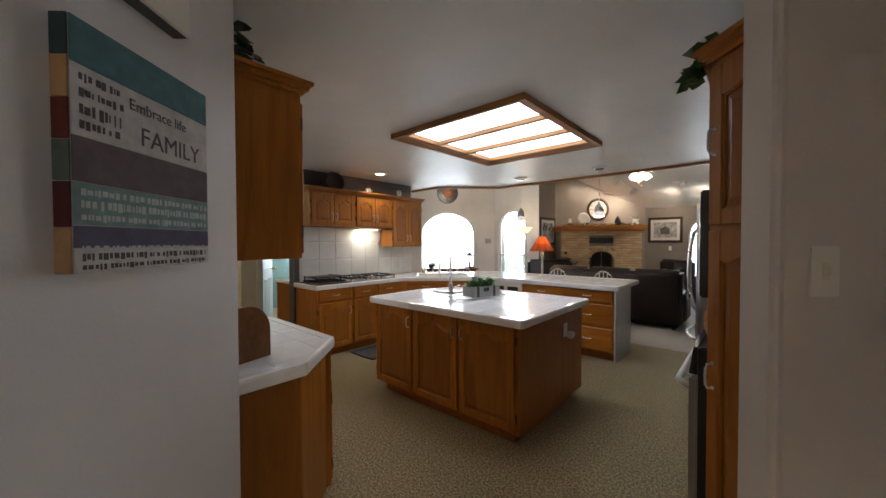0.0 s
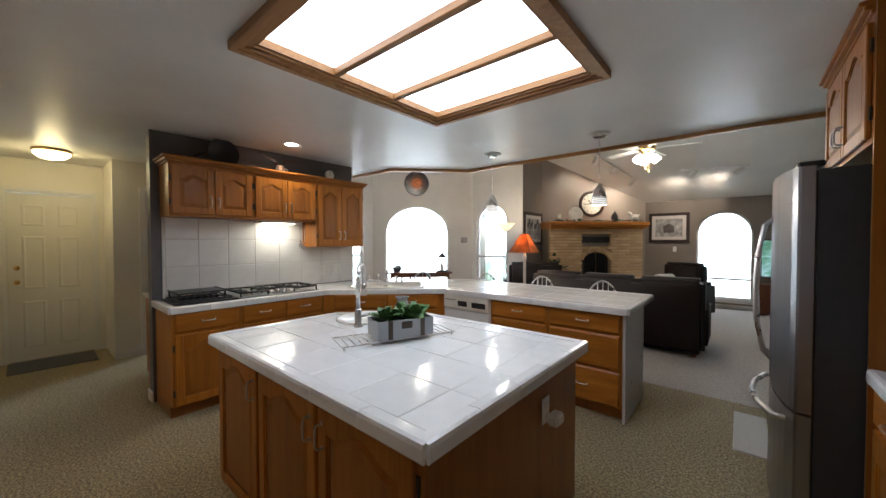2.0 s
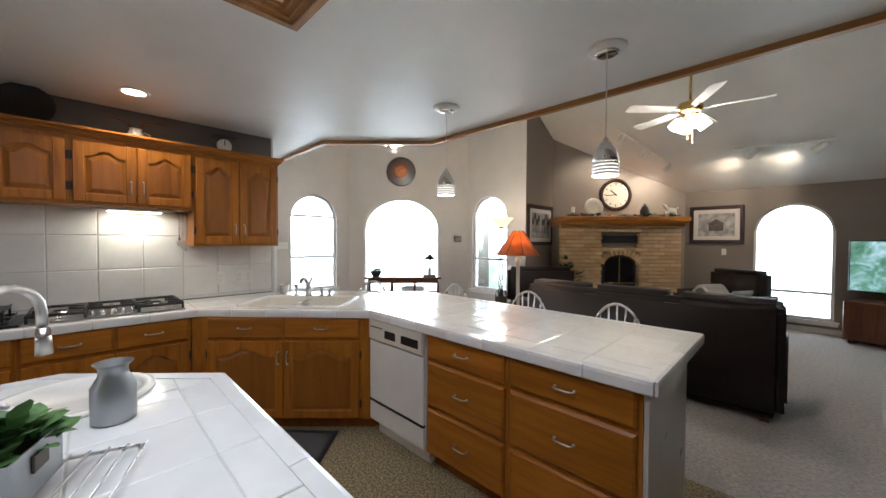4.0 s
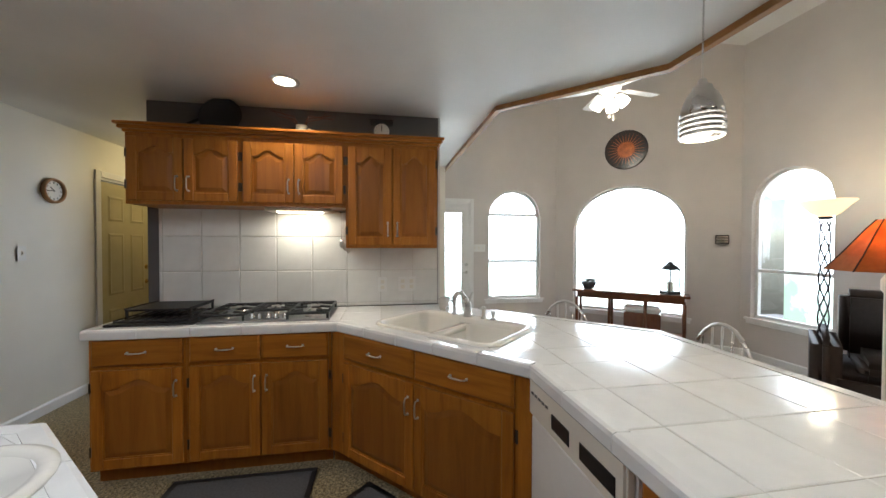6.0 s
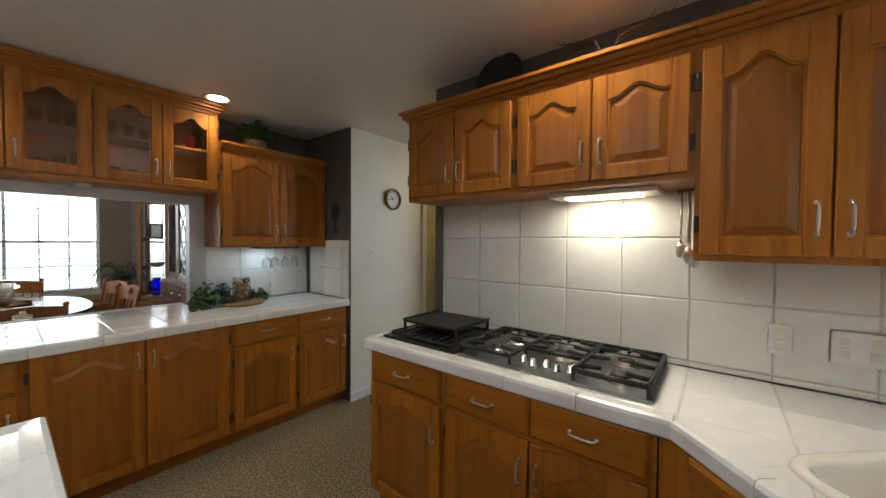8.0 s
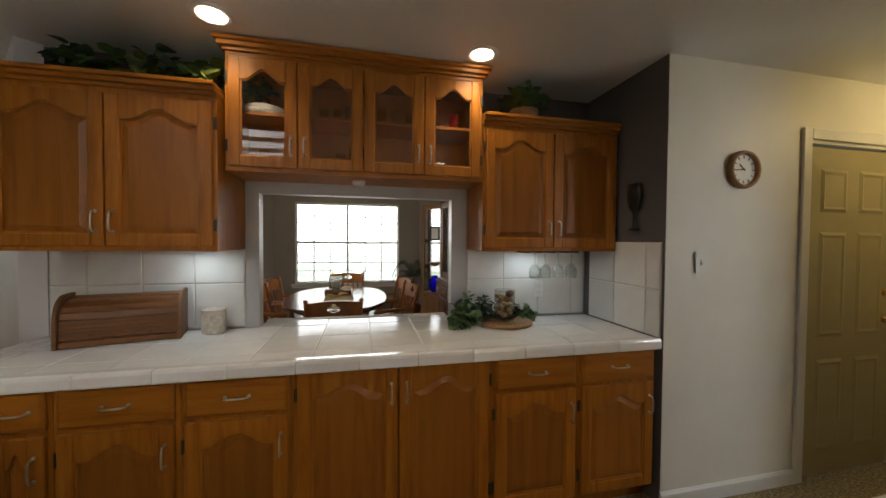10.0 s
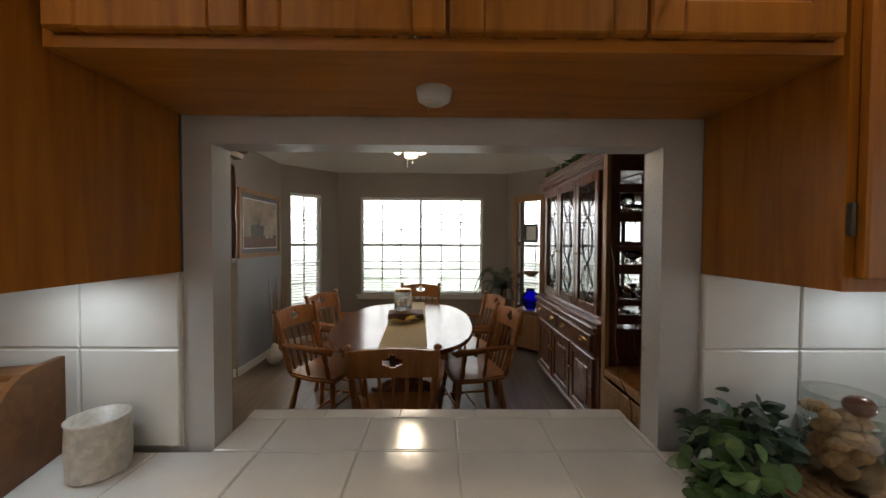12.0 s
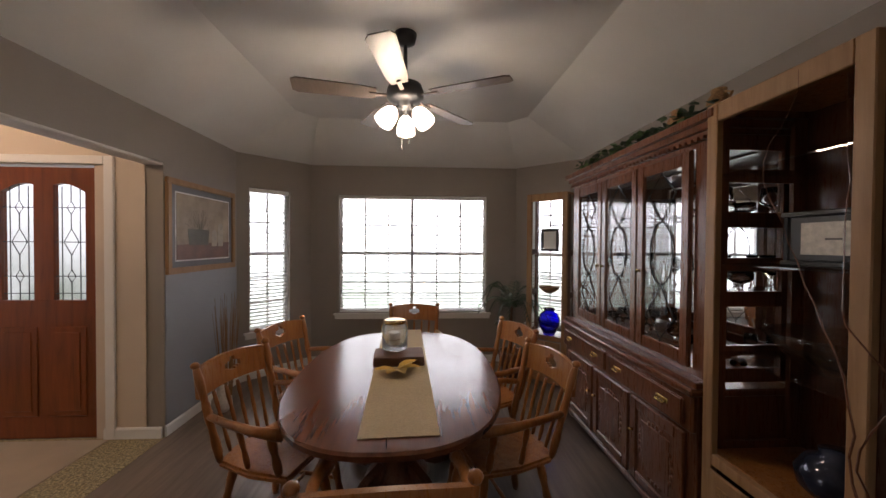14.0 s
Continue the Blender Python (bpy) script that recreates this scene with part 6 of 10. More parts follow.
def bowed(x0, x1, z0, z1):
    """A door whose front bows out towards the middle of the refrigerator, with rounded side edges."""
    n = 10
    front = [(x0 + (x1 - x0) * k / n, -0.062 - 0.058 * (1 - ((x0 + (x1 - x0) * k / n) / 0.455 - 1) ** 2)) for k in range(n + 1)]
    front = [(x0, front[0][1] + 0.014), (x0 + 0.004, front[0][1] + 0.004)] + front[1:-1] + [(x1 - 0.004, front[-1][1] + 0.004), (x1, front[-1][1] + 0.014)]
    b = B()
    prism(b, [(x0, -0.004)] + front + [(x1, -0.004)], z0, z1)
    return b
part("upper_door", bowed(0.002, 0.452, 0.655, 1.765), "steel", fr)
part("upper_door", bowed(0.458, 0.908, 0.655, 1.765), "steel", fr)
part("freezer_drawer", bowed(0.002, 0.908, 0.05, 0.642), "steel", fr)
for x in (0.415, 0.495):
    bm = B()
    tube(bm, [(x, -0.112, 0.78), (x, -0.150, 0.82), (x, -0.178, 0.98), (x, -0.186, 1.17), (x, -0.178, 1.36), (x, -0.150, 1.52), (x, -0.112, 1.56)], 0.014, 10)
    part("door_handle", bm, "nickel", fr, "bowed steel handle", True)
bm = B()
tube(bm, [(0.09, -0.075, 0.585), (0.12, -0.125, 0.582), (0.28, -0.178, 0.578), (0.455, -0.195, 0.576), (0.63, -0.178, 0.578), (0.79, -0.125, 0.582), (0.82, -0.075, 0.585)], 0.014, 10)
part("drawer_handle", bm, "nickel", fr, "bowed steel handle", True)
for x in (0.03, 0.78):
    bm = B()
    box(bm, x, -0.06, 1.7655, x + 0.10, 0.03, 1.79, 0.006)
    part("hinge_cover", bm, "black", fr)
bm = B()
box(bm, -0.36, 4.52, 0.0, -0.56, 5.22, 0.012, 0.005)
tagged(part("bath_mat", bm, plain("pale_mat", (0.5, 0.48, 0.45), 0.9, 0.1, 100, 0.5)), "small pale mat before the refrigerator", "mat")
# vine on top of the oven cabinet
vn = thing("trailing_vine", 0.02, 1.76, 2.158, 0, "green trailing vine hanging over the cabinet top", "plant")
bm = leafy(B(), 90, (0.12, 0.10), 0.11, 0.05, 71, 0.5, True)
part("foliage", bm, "leaf", vn)
for k in range(4):
    bm = B()
    y0 = -0.06 + k * 0.05
    pts = [(-0.05, y0, 0.05), (-0.13, y0 - 0.02, 0.06), (-0.18, y0 - 0.03, -0.02), (-0.20, y0 - 0.03, -0.10 + 0.03 * k)]
    tube(bm, pts, 0.002, 5)
    rng = random.Random(80 + k)
    for i in range(14):
        u = rng.random() * 2.99
        a = Vector(pts[int(u)]).lerp(Vector(pts[int(u) + 1]), u - int(u))
        d = Vector((rng.uniform(-1, 0.3), rng.uniform(-1, 1), rng.uniform(-0.9, 0.3))).normalized()
        sd = d.cross(Vector((0, 0.3, 1))).normalized()
        s = rng.uniform(0.045, 0.075)
        v = [bm.verts.new(q) for q in (a, a + d * s * 0.5 + sd * s * 0.42, a + d * s, a + d * s * 0.5 - sd * s * 0.42)]
        bm.faces.new(v)
    part("strand", bm, "leaf", vn)


# ---- canvas and chime on the diagonal wall ----
WA = math.degrees(math.atan2(1.04, -0.94))
cv = thing("striped_canvas", -1.018, 0.0285, 1.63, WA + 180, "striped word-art canvas in teal, grey and plum", "canvas art")
cv.matrix_basis = pose(-1.115, 0.1355, 1.632, 0, 0, WA)
# local x along the wall towards the kitchen, -y out of the wall
bm = B()
box(bm, -0.195, -0.035, -0.25, 0.195, -0.001, 0.25, 0.003)
part("canvas", bm, plain("canvas_grey", (0.33, 0.31, 0.30), 0.8), cv)
STRIPES = [(0.16, 0.25, (0.07, 0.16, 0.17)), (0.02, 0.16, (0.46, 0.44, 0.42)), (-0.07, 0.02, (0.12, 0.09, 0.10)), (-0.155, -0.07, (0.16, 0.24, 0.23)), (-0.20, -0.155, (0.09, 0.08, 0.13)), (-0.25, -0.20, (0.5, 0.48, 0.46))]
for z0, z1, col in STRIPES:
    bm = B()
    box(bm, -0.194, -0.038, z0 + 0.001, 0.194, -0.0352, z1 - 0.001)
    part("stripe", bm, plain("canvas_stripe", col, 0.85, 0.18, 25, 0.2), cv)
EDGE = [(0.17, 0.25, (0.03, 0.05, 0.05)), (0.09, 0.17, (0.42, 0.24, 0.10)), (0.01, 0.09, (0.12, 0.02, 0.012)), (-0.07, 0.01, (0.11, 0.13, 0.10)), (-0.16, -0.07, (0.08, 0.012, 0.01)), (-0.25, -0.16, (0.40, 0.22, 0.10))]
for z0, z1, col in EDGE:
    bm = B()
    box(bm, -0.198, -0.034, z0 + 0.001, -0.1952, -0.002, z1 - 0.001)
    part("edge_stripe", bm, plain("canvas_edge", col, 0.85, 0.15, 25, 0.2), cv)


def lettering(name, text, size, x, y, z, rx, rz, material, parent, depth=0.0006):
    cu = bpy.data.curves.new(name, 'FONT')
    cu.body, cu.size, cu.extrude = text, size, depth
    cu.align_x, cu.align_y = 'CENTER', 'CENTER'
    ob = new(name, cu)
    me = bpy.data.meshes.new_from_object(ob)
    bpy.data.objects.remove(ob)
    me.materials.append(M[material])
    o = new(name, me)
    o.parent = parent
    o.matrix_basis = pose(x, y, z, rx, 0, rz)
    return o
M["ink"] = plain("dark_ink", (0.07, 0.06, 0.065), 0.8)
M["pale_ink"] = plain("pale_ink", (0.42, 0.44, 0.43), 0.8)
lettering("lettering", "Embrace life", 0.036, 0.02, -0.0384, 0.125, 90, 0, "ink", cv)
lettering("lettering", "FAMILY", 0.062, 0.06, -0.0384, 0.058, 90, 0, "ink", cv)
rng = random.Random(12)
for z, h in ((0.138, 0.014), (0.108, 0.014), (0.075, 0.02), (0.045, 0.014), (-0.088, 0.012), (-0.112, 0.016), (-0.138, 0.012), (-0.20, 0.009), (-0.217, 0.012), (-0.238, 0.010)):
    x = -0.18
    stop = -0.09 if z > 0 else 0.18
    while x < stop:
        w = rng.uniform(0.003, 0.012)
        bm = B()
        lift = rng.uniform(-0.3, 0.3) * h
        box(bm, x, -0.0384, z - h / 2 + min(lift, 0), x + w, -0.0379, z + h / 2 + min(-lift, 0) * 0.8)
        part("word_bar", bm, "ink" if z > 0 or z < -0.2 else "pale_ink", cv)
        x += w + rng.choice((0.0025, 0.003, 0.004, 0.009))
chm = thing("door_chime", -1.13, 0.152, 2.06, WA, "cream plastic door chime box high on the wall", "door chime")
bm = B()
box(bm, -0.11, -0.05, -0.055, 0.095, 0, 0.10, 0.004)
part("cover", bm, "cream_plastic", chm)
bm = B()
box(bm, -0.10, -0.045, -0.0575, 0.085, -0.01, -0.0545)
part("grille", bm, "steel_side", chm)


# ---- windows and doors ----
WIN_N = [0]


def window(x0, y0, x1, y1, a0, a1, z0, z1, label, rails=(), muntins=(), arch=False, sill=True, inset_=0.06, fw=0.035):
    """A window set in a wall that runs along the line; body of the wall to its left."""
    WIN_N[0] += 1
    m, d = wall_path(x0, y0, x1, y1)
    c = tagged(new("window_%d" % WIN_N[0]), label, "window", "", "structure")
    c.matrix_basis = m
    w = a1 - a0
    bm = B()
    if arch:
        rx, rise, n = w / 2, min(w / 2, 0.62), 24
        def at(u, k):
            return (a0 + rx + u * (rx - k), z1 - rise + (rise - k) * math.sqrt(max(0, 1 - u * u)))
        us = [-math.cos(math.pi * k / n) for k in range(n + 1)]
        for k in range(n):
            prism(bm, [at(us[k], 0.0), at(us[k + 1], 0.0), at(us[k + 1], fw), at(us[k], fw)], inset_, inset_ + 0.05, 'XZ')
        box(bm, a0, inset_, z0, a0 + fw, inset_ + 0.05, z1 - rise)
        box(bm, a1 - fw, inset_, z0, a1, inset_ + 0.05, z1 - rise)
    else:
        box(bm, a0, inset_, z0, a0 + fw, inset_ + 0.05, z1)
        box(bm, a1 - fw, inset_, z0, a1, inset_ + 0.05, z1)
        box(bm, a0 + fw, inset_, z1 - fw, a1 - fw, inset_ + 0.05, z1)
    box(bm, a0 + fw, inset_, z0, a1 - fw, inset_ + 0.05, z0 + fw)
    for r in rails:
        box(bm, a0 + fw, inset_ + 0.002, r - 0.02, a1 - fw, inset_ + 0.048, r + 0.02)
    for q in muntins:
        box(bm, a0 + q * w - 0.02, inset_ + 0.004, z0 + fw, a0 + q * w + 0.02, inset_ + 0.046, z1 - fw if not arch else z1 - 0.2)
    part("window_frame", bm, "trim", c)
    bm = B()
    if arch:
        prism(bm, [at(u, 0.01) for u in us][::-1] + [(a0 + 0.01, z0 + 0.01), (a1 - 0.01, z0 + 0.01)], inset_ + 0.024, inset_ + 0.028, 'XZ')
    else:
        box(bm, a0 + 0.01, inset_ + 0.024, z0 + 0.01, a1 - 0.01, inset_ + 0.028, z1 - 0.01)
    g = part("pane", bm, "glass", c)
    g.visible_shadow = False
    if sill:
        bm = B()
        box(bm, a0 - 0.06, -0.035, z0 - 0.028, a1 + 0.06, inset_, z0 - 0.001, 0.006, 2)
        box(bm, a0 - 0.045, -0.016, z0 - 0.075, a1 + 0.045, -0.001, z0 - 0.0285, 0.003)
        part("window_sill", bm, "trim", c)
    return c


def outside(x0, y0, x1, y1, a0, a1, z0, z1, material, gap=0.9, grow=1.1):
    m, d = wall_path(x0, y0, x1, y1)
    bm = B()
    box(bm, -(a1 - a0) / 2 - grow, gap, -(z1 - z0) / 2 - grow * 0.6, (a1 - a0) / 2 + grow, gap + 0.02, (z1 - z0) / 2 + grow)
    ob = struct("backdrop", bm, material, "hazy bright garden and sky outside the window", "backdrop")
    ob.matrix_basis = m @ pose((a0 + a1) / 2, 0, (z0 + z1) / 2)


WEST, BAY, NORTH, FAM = (-7.0, 4.6, -7.0, 6.55), (-7.0, 6.55, -5.42, 8.25), (-5.42, 8.25, -4.104, 8.25), (-2.30, 11.0, 4.0, 11.0)
window(*WEST, 0.81, 1.68, 0.53, 2.25, "narrow arched white window with two sashes", (1.12, 1.86), (), True)
window(*BAY, 0.28, 1.76, 0.40, 2.25, "wide arched white picture window", (), (), True, fw=0.03)
window(*NORTH, 0.125, 0.93, 0.50, 2.27, "narrow arched white window with two sashes", (1.08,), (), True)
window(*FAM, 1.0, 1.95, 0.2, 2.06, "arched white family room window", (0.62,), (), True)
outside(*WEST, 0.0, 1.68, 0.1, 2.25, "outside_nook", 1.2, 0.8)
outside(*BAY, 0.28, 1.76, 0.40, 2.25, "outside_family", 1.6, 1.0)
outside(*NORTH, 0.125, 0.93, 0.50, 2.27, "outside_nook", 1.6, 0.8)
outside(*FAM, 1.0, 1.95, 0.2, 2.06, "outside_family")
DB, DL, DR = (-1.52, -4.1, -4.10, -4.1), (-0.93, -3.50, -1.52, -4.1), (-4.10, -4.1, -4.70, -3.5)
W1 = window(*DB, 0.34, 2.20, 0.63, 2.11, "wide white double window with horizontal blinds", (1.376,), (0.49,))
W2 = window(*DL, 0.125, 0.575, 0.52, 2.11, "narrow white window with horizontal blinds", (1.376,))
W3 = window(*DR, 0.20, 0.66, 0.53, 2.11, "narrow white window with horizontal blinds", (1.376,))
def grid(win, a0, a1, z0, z1, columns):
    """Thin glazing bars in each sash, behind the glass."""
    for s0, s1 in ((z0, 1.356), (1.396, z1)):
        zm = (s0 + s1) / 2
        bm = B()
        box(bm, a0, 0.0895, zm - 0.008, a1, 0.100, zm + 0.008)
        part("muntin", bm, "trim", win)
        for k in range(1, columns):
            x = a0 + (a1 - a0) * k / columns
            for q0, q1 in ((s0, zm - 0.008), (zm + 0.008, s1)):
                bm = B()
                box(bm, x - 0.008, 0.0895, q0, x + 0.008, 0.100, q1)
                part("muntin", bm, "trim", win)
grid(W1, 0.375, 1.231, 0.665, 2.075, 3)
grid(W1, 1.271, 2.165, 0.665, 2.075, 3)
grid(W2, 0.16, 0.54, 0.555, 2.075, 2)
grid(W3, 0.235, 0.625, 0.565, 2.075, 2)
outside(*DB, 0.34, 2.20, 0.63, 2.11, "outside_dining", 1.2)
outside(*DL, 0.125, 0.575, 0.52, 2.11, "outside_dining", 1.2)
outside(*DR, 0.20, 0.66, 0.53, 2.11, "outside_dining", 1.2)


def muntin_bars(c, a0, a1, z0, z1, nx, zs):
    bm = B()
    for k in range(1, nx):
        x = a0 + (a1 - a0) * k / nx
        box(bm, x - 0.006, 0.072, z0, x + 0.006, 0.080, z1)
    for z in zs:
        box(bm, a0, 0.0725, z - 0.006, a1, 0.0795, z + 0.006)
    part("muntins", bm, "trim", c)
muntin_bars(W1, 0.36, 1.24, 0.66, 2.08, 3, (0.86, 1.13, 1.62, 1.86))
muntin_bars(W1, 1.27, 2.18, 0.66, 2.08, 3, (0.86, 1.13, 1.62, 1.86))
muntin_bars(W2, 0.15, 0.56, 0.55, 2.08, 2, (0.82, 1.1, 1.62, 1.86))
muntin_bars(W3, 0.22, 0.64, 0.55, 2.08, 2, (0.82, 1.1, 1.62, 1.86))


def blinds(line, a0, a1, z0, z1, label, tilt=14, low_tilt=32):
    m, d = wall_path(*line)
    c = tagged(new("window_blind"), label, "blind", "dining room blinds")
    c.matrix_basis = m
    bm = B()
    box(bm, a0, 0.006, z1 - 0.045, a1, 0.05, z1 - 0.001, 0.004)
    part("head_rail", bm, "blind", c)
    key = ("slat", round(a1 - a0, 3))
    b2 = B()
    prism(b2, [(-0.019, -0.0015), (0.0, 0.0015), (0.019, -0.0015), (0.019, -0.003), (0.0, 0.0), (-0.019, -0.003)], 0, a1 - a0 - 0.012, 'YZ')
    mesh_of(key, b2, "blind")
    n = int((z1 - z0 - 0.06) / 0.04)
    for k in range(n):
        z = z1 - 0.06 - k * 0.04
        piece("slat", MESHES[key], c, pose(a0 + 0.006, 0.03, z, tilt if z > 1.2 else low_tilt, 0, 0))
    bm = B()
    box(bm, a0 + 0.004, 0.014, z0 + 0.002, a1 - 0.004, 0.046, z0 + 0.020, 0.003)
    part("bottom_rail", bm, "blind", c)
    for u in (0.15, 0.5, 0.85):
        x = a0 + (a1 - a0) * u
        bm = B()
        box(bm, x - 0.001, 0.0095, z0 + 0.02, x + 0.001, 0.0105, z1 - 0.045)
        part("cord", bm, "blind", c)
blinds(DB, 0.345, 1.262, 0.635, 2.105, "white horizontal blinds, slats half open", 6, 10)
blinds(DB, 1.268, 2.195, 0.635, 2.105, "white horizontal blinds, slats half open", 6, 10)
blinds(DL, 0.13, 0.57, 0.525, 2.105, "white horizontal blinds on the narrow window", 8, 22)
blinds(DR, 0.205, 0.655, 0.535, 2.105, "white horizontal blinds on the narrow window", 8, 22)


def panel_door(name, w, h, material, label, rows_, knob="brass", m=None, knob_x=None, category="door"):
    """A moulded door: slab with raised panels; rows_: (z0, z1) of panel pairs. Local x width, facing -y."""
    c = tagged(new(name), label, category, "", "structure")
    c.matrix_basis = m
    bm = B()
    box(bm, 0, -0.02, 0.008, w, 0.02, h, 0.003)
    part("slab", bm, material, c)
    for z0, z1 in rows_:
        for x0, x1 in ((0.11, w / 2 - 0.05), (w / 2 + 0.05, w - 0.11)):
            for s in (-1, 1):
                bm = B()
                a = [bm.verts.new((x, s * 0.0205, z)) for x, z in ((x0, z0), (x1, z0), (x1, z1), (x0, z1))]
                b = [bm.verts.new((x, s * 0.0285, z)) for x, z in ((x0 + 0.02, z0 + 0.02), (x1 - 0.02, z0 + 0.02), (x1 - 0.02, z1 - 0.02), (x0 + 0.02, z1 - 0.02))]
                e = [bm.verts.new((x, s * 0.0235, z)) for x, z in ((x0 + 0.035, z0 + 0.035), (x1 - 0.035, z0 + 0.035), (x1 - 0.035, z1 - 0.035), (x0 + 0.035, z1 - 0.035))]
                for u, v in ((a, b), (b, e)):
                    for k in range(4):
                        bm.faces.new((u[k], u[(k + 1) % 4], v[(k + 1) % 4], v[k]))
                bm.faces.new(e)
                bmesh.ops.recalc_face_normals(bm, faces=bm.faces[:])
                part("panel", bm, material, c)
    if knob:
        kx = 0.065 if knob_x is None else knob_x
        bm = B()
        lathe(bm, [(0.026, 0.0), (0.026, 0.006), (0.010, 0.010), (0.010, 0.035), (0.024, 0.045), (0.026, 0.058), (0.015, 0.068), (0.001, 0.069)], 16, pose(kx, -0.02, 0.95, 90, 0, 0))
        part("knob", bm, knob, c, "round %s knob" % knob, True)
        bm = B()
        lathe(bm, [(0.026, 0.0), (0.026, 0.008), (0.012, 0.012), (0.001, 0.012)], 16, pose(kx, -0.02, 1.12, 90, 0, 0))
        part("deadbolt", bm, knob, c, "", True)
    return c


def casing(x0, y0, x1, y1, a0, a1, top, w=0.065):
    m, d = wall_path(x0, y0, x1, y1)
    bm = B()
    box(bm, a0 - w, -0.016, 0, a0, 0.0, top + w, 0.004)
    box(bm, a1, -0.016, 0, a1 + w, 0.0, top + w, 0.004)
    box(bm, a0, -0.016, top, a1, 0.0, top + w, 0.004)
    box(bm, a0, 0.0, 0, a0 + 0.02, 0.10, top)
    box(bm, a1 - 0.02, 0.0, 0, a1, 0.10, top)
    box(bm, a0 + 0.02, 0.0, top - 0.02, a1 - 0.02, 0.10, top)
    struct("trim_door", bm, "trim", "white painted door casing", "trim").matrix_basis = m
HALL_END = (-7.03, 1.0, -7.03, 2.2)
casing(*HALL_END, 0.235, 0.985, 2.04, 0.03)
SIX = ((0.16, 0.72), (0.86, 1.50), (1.62, 1.88))
panel_door("door_1", 0.71, 2.01, "door_white", "cream six-panel door with brass knobs at the hall's end", SIX, "brass", wall_path(*HALL_END)[0] @ pose(0.255, 0.04, 0), 0.07)
CLK = (-4.635, 1.05, -7.03, 1.05)
casing(*CLK, 1.0, 1.8, 2.04)
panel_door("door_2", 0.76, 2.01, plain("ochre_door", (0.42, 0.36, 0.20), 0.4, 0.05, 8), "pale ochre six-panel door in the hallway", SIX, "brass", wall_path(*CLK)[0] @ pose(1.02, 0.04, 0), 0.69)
LAU = (-6.30, 2.08, -6.30, 4.6)
casing(*LAU, 0.31, 1.05, 2.04)
panel_door("door_3", 0.70, 2.01, plain("pale_green_door", (0.50, 0.56, 0.52), 0.4, 0.04, 8), "pale green panelled door standing ajar", ((0.16, 0.80), (0.95, 1.88)), "brass", wall_path(*LAU)[0] @ pose(0.345, 0.06, 0, 0, 0, 55), 0.63)
bm = B()
box(bm, -6.98, 1.24, 0.0, -6.45, 1.95, 0.012, 0.004)
tagged(part("door_mat", bm, "mat"), "dark door mat before the hallway door", "mat")
dl = thing("hall_ceiling_light", -6.2, 1.6, CEIL, 0, "round glowing glass dome light on the hall ceiling", "ceiling light")
bm = B()
lathe(bm, [(0.15, 0.0), (0.155, -0.02), (0.14, -0.03), (0.001, -0.03)], 28)
part("base", bm, "brass", dl, "brass base", True)
bm = B()
lathe(bm, [(0.145, -0.03), (0.14, -0.055), (0.10, -0.09), (0.04, -0.105), (0.001, -0.107)], 28)
part("dome", bm, "hall_glow", dl, "", True)
point_lamp("hall_bulb", -6.2, 1.6, 2.26, 4.5, (1.0, 0.76, 0.34), 0.09)
# laundry cabinets behind the cooktop wall
cabinet_base(-5.19, 2.75, -90, 0.56, 'DO', 0.53, "honey oak laundry base cabinet behind the cooktop wall", RUN)
cabinet_wall(-5.0, 2.75, -90, 0.56, 1.45, 2.10, 1, 0.345, "honey oak laundry wall cabinet", WALLS, crowned=False)
bm = B()
box(bm, -5.22, 2.17, 0.869, -4.645, 2.76, 0.91, 0.006)
tagged(part("laundry_counter", bm, "tile"), "white laundry counter on the base cabinet", "counter")
# glazed back door of the nook
bd = tagged(new("door_4"), "white glazed back door of the breakfast nook", "door", "", "structure")
bd.matrix_basis = wall_path(*WEST)[0] @ pose(0.03, 0.04, 0)
bm = B()
for s in ((0, 0.008, 0.06, 2.03), (0.36, 0.008, 0.49, 2.03)):
    box(bm, s[0], -0.02, s[1], s[2], 0.02, s[3], 0.003)
box(bm, 0.06, -0.02, 0.008, 0.36, 0.02, 0.35, 0.003)
box(bm, 0.06, -0.02, 1.88, 0.36, 0.02, 2.03, 0.003)
part("frame", bm, "trim", bd)
bm = B()
box(bm, 0.06, -0.004, 0.35, 0.36, 0.004, 1.88)
g = part("pane", bm, "glass", bd)
g.visible_shadow = False
bm = B()
for z in (0.95, 1.07):
    lathe(bm, [(0.026, 0.0), (0.026, 0.008), (0.010, 0.012), (0.012, 0.05), (0.001, 0.052)], 14, pose(0.43, -0.02, z, 90, 0, 0))
tube(bm, [(0.43, -0.065, 0.95), (0.35, -0.065, 0.95)], 0.009, 8)
part("lever", bm, "nickel", bd, "", True)
casing(*WEST, 0.03, 0.52, 2.04, 0.055)
m4 = wall_path(*WEST)[0]
p = m4 @ Vector((0.66, -0.001, 1.33))
plate(p.x, p.y, p.z, 90, n=3, kind="switch")
m5 = wall_path(*BAY)[0]
p = wall_path(*NORTH)[0] @ Vector((-0.14, 0.0, 1.48))
th = thing("thermostat", -5.55, 8.105, 1.46, 47.1, "small dark thermostat on the nook wall", "thermostat")
bm = B()
box(bm, -0.07, -0.03, -0.06, 0.07, 0, 0.06, 0.006, 2)
part("case", bm, "steel_side", th)
bm = B()
for k in range(5):
    box(bm, -0.06, -0.033, -0.045 + k * 0.02, 0.06, -0.0295, -0.035 + k * 0.02)
part("grille", bm, "nickel", th)

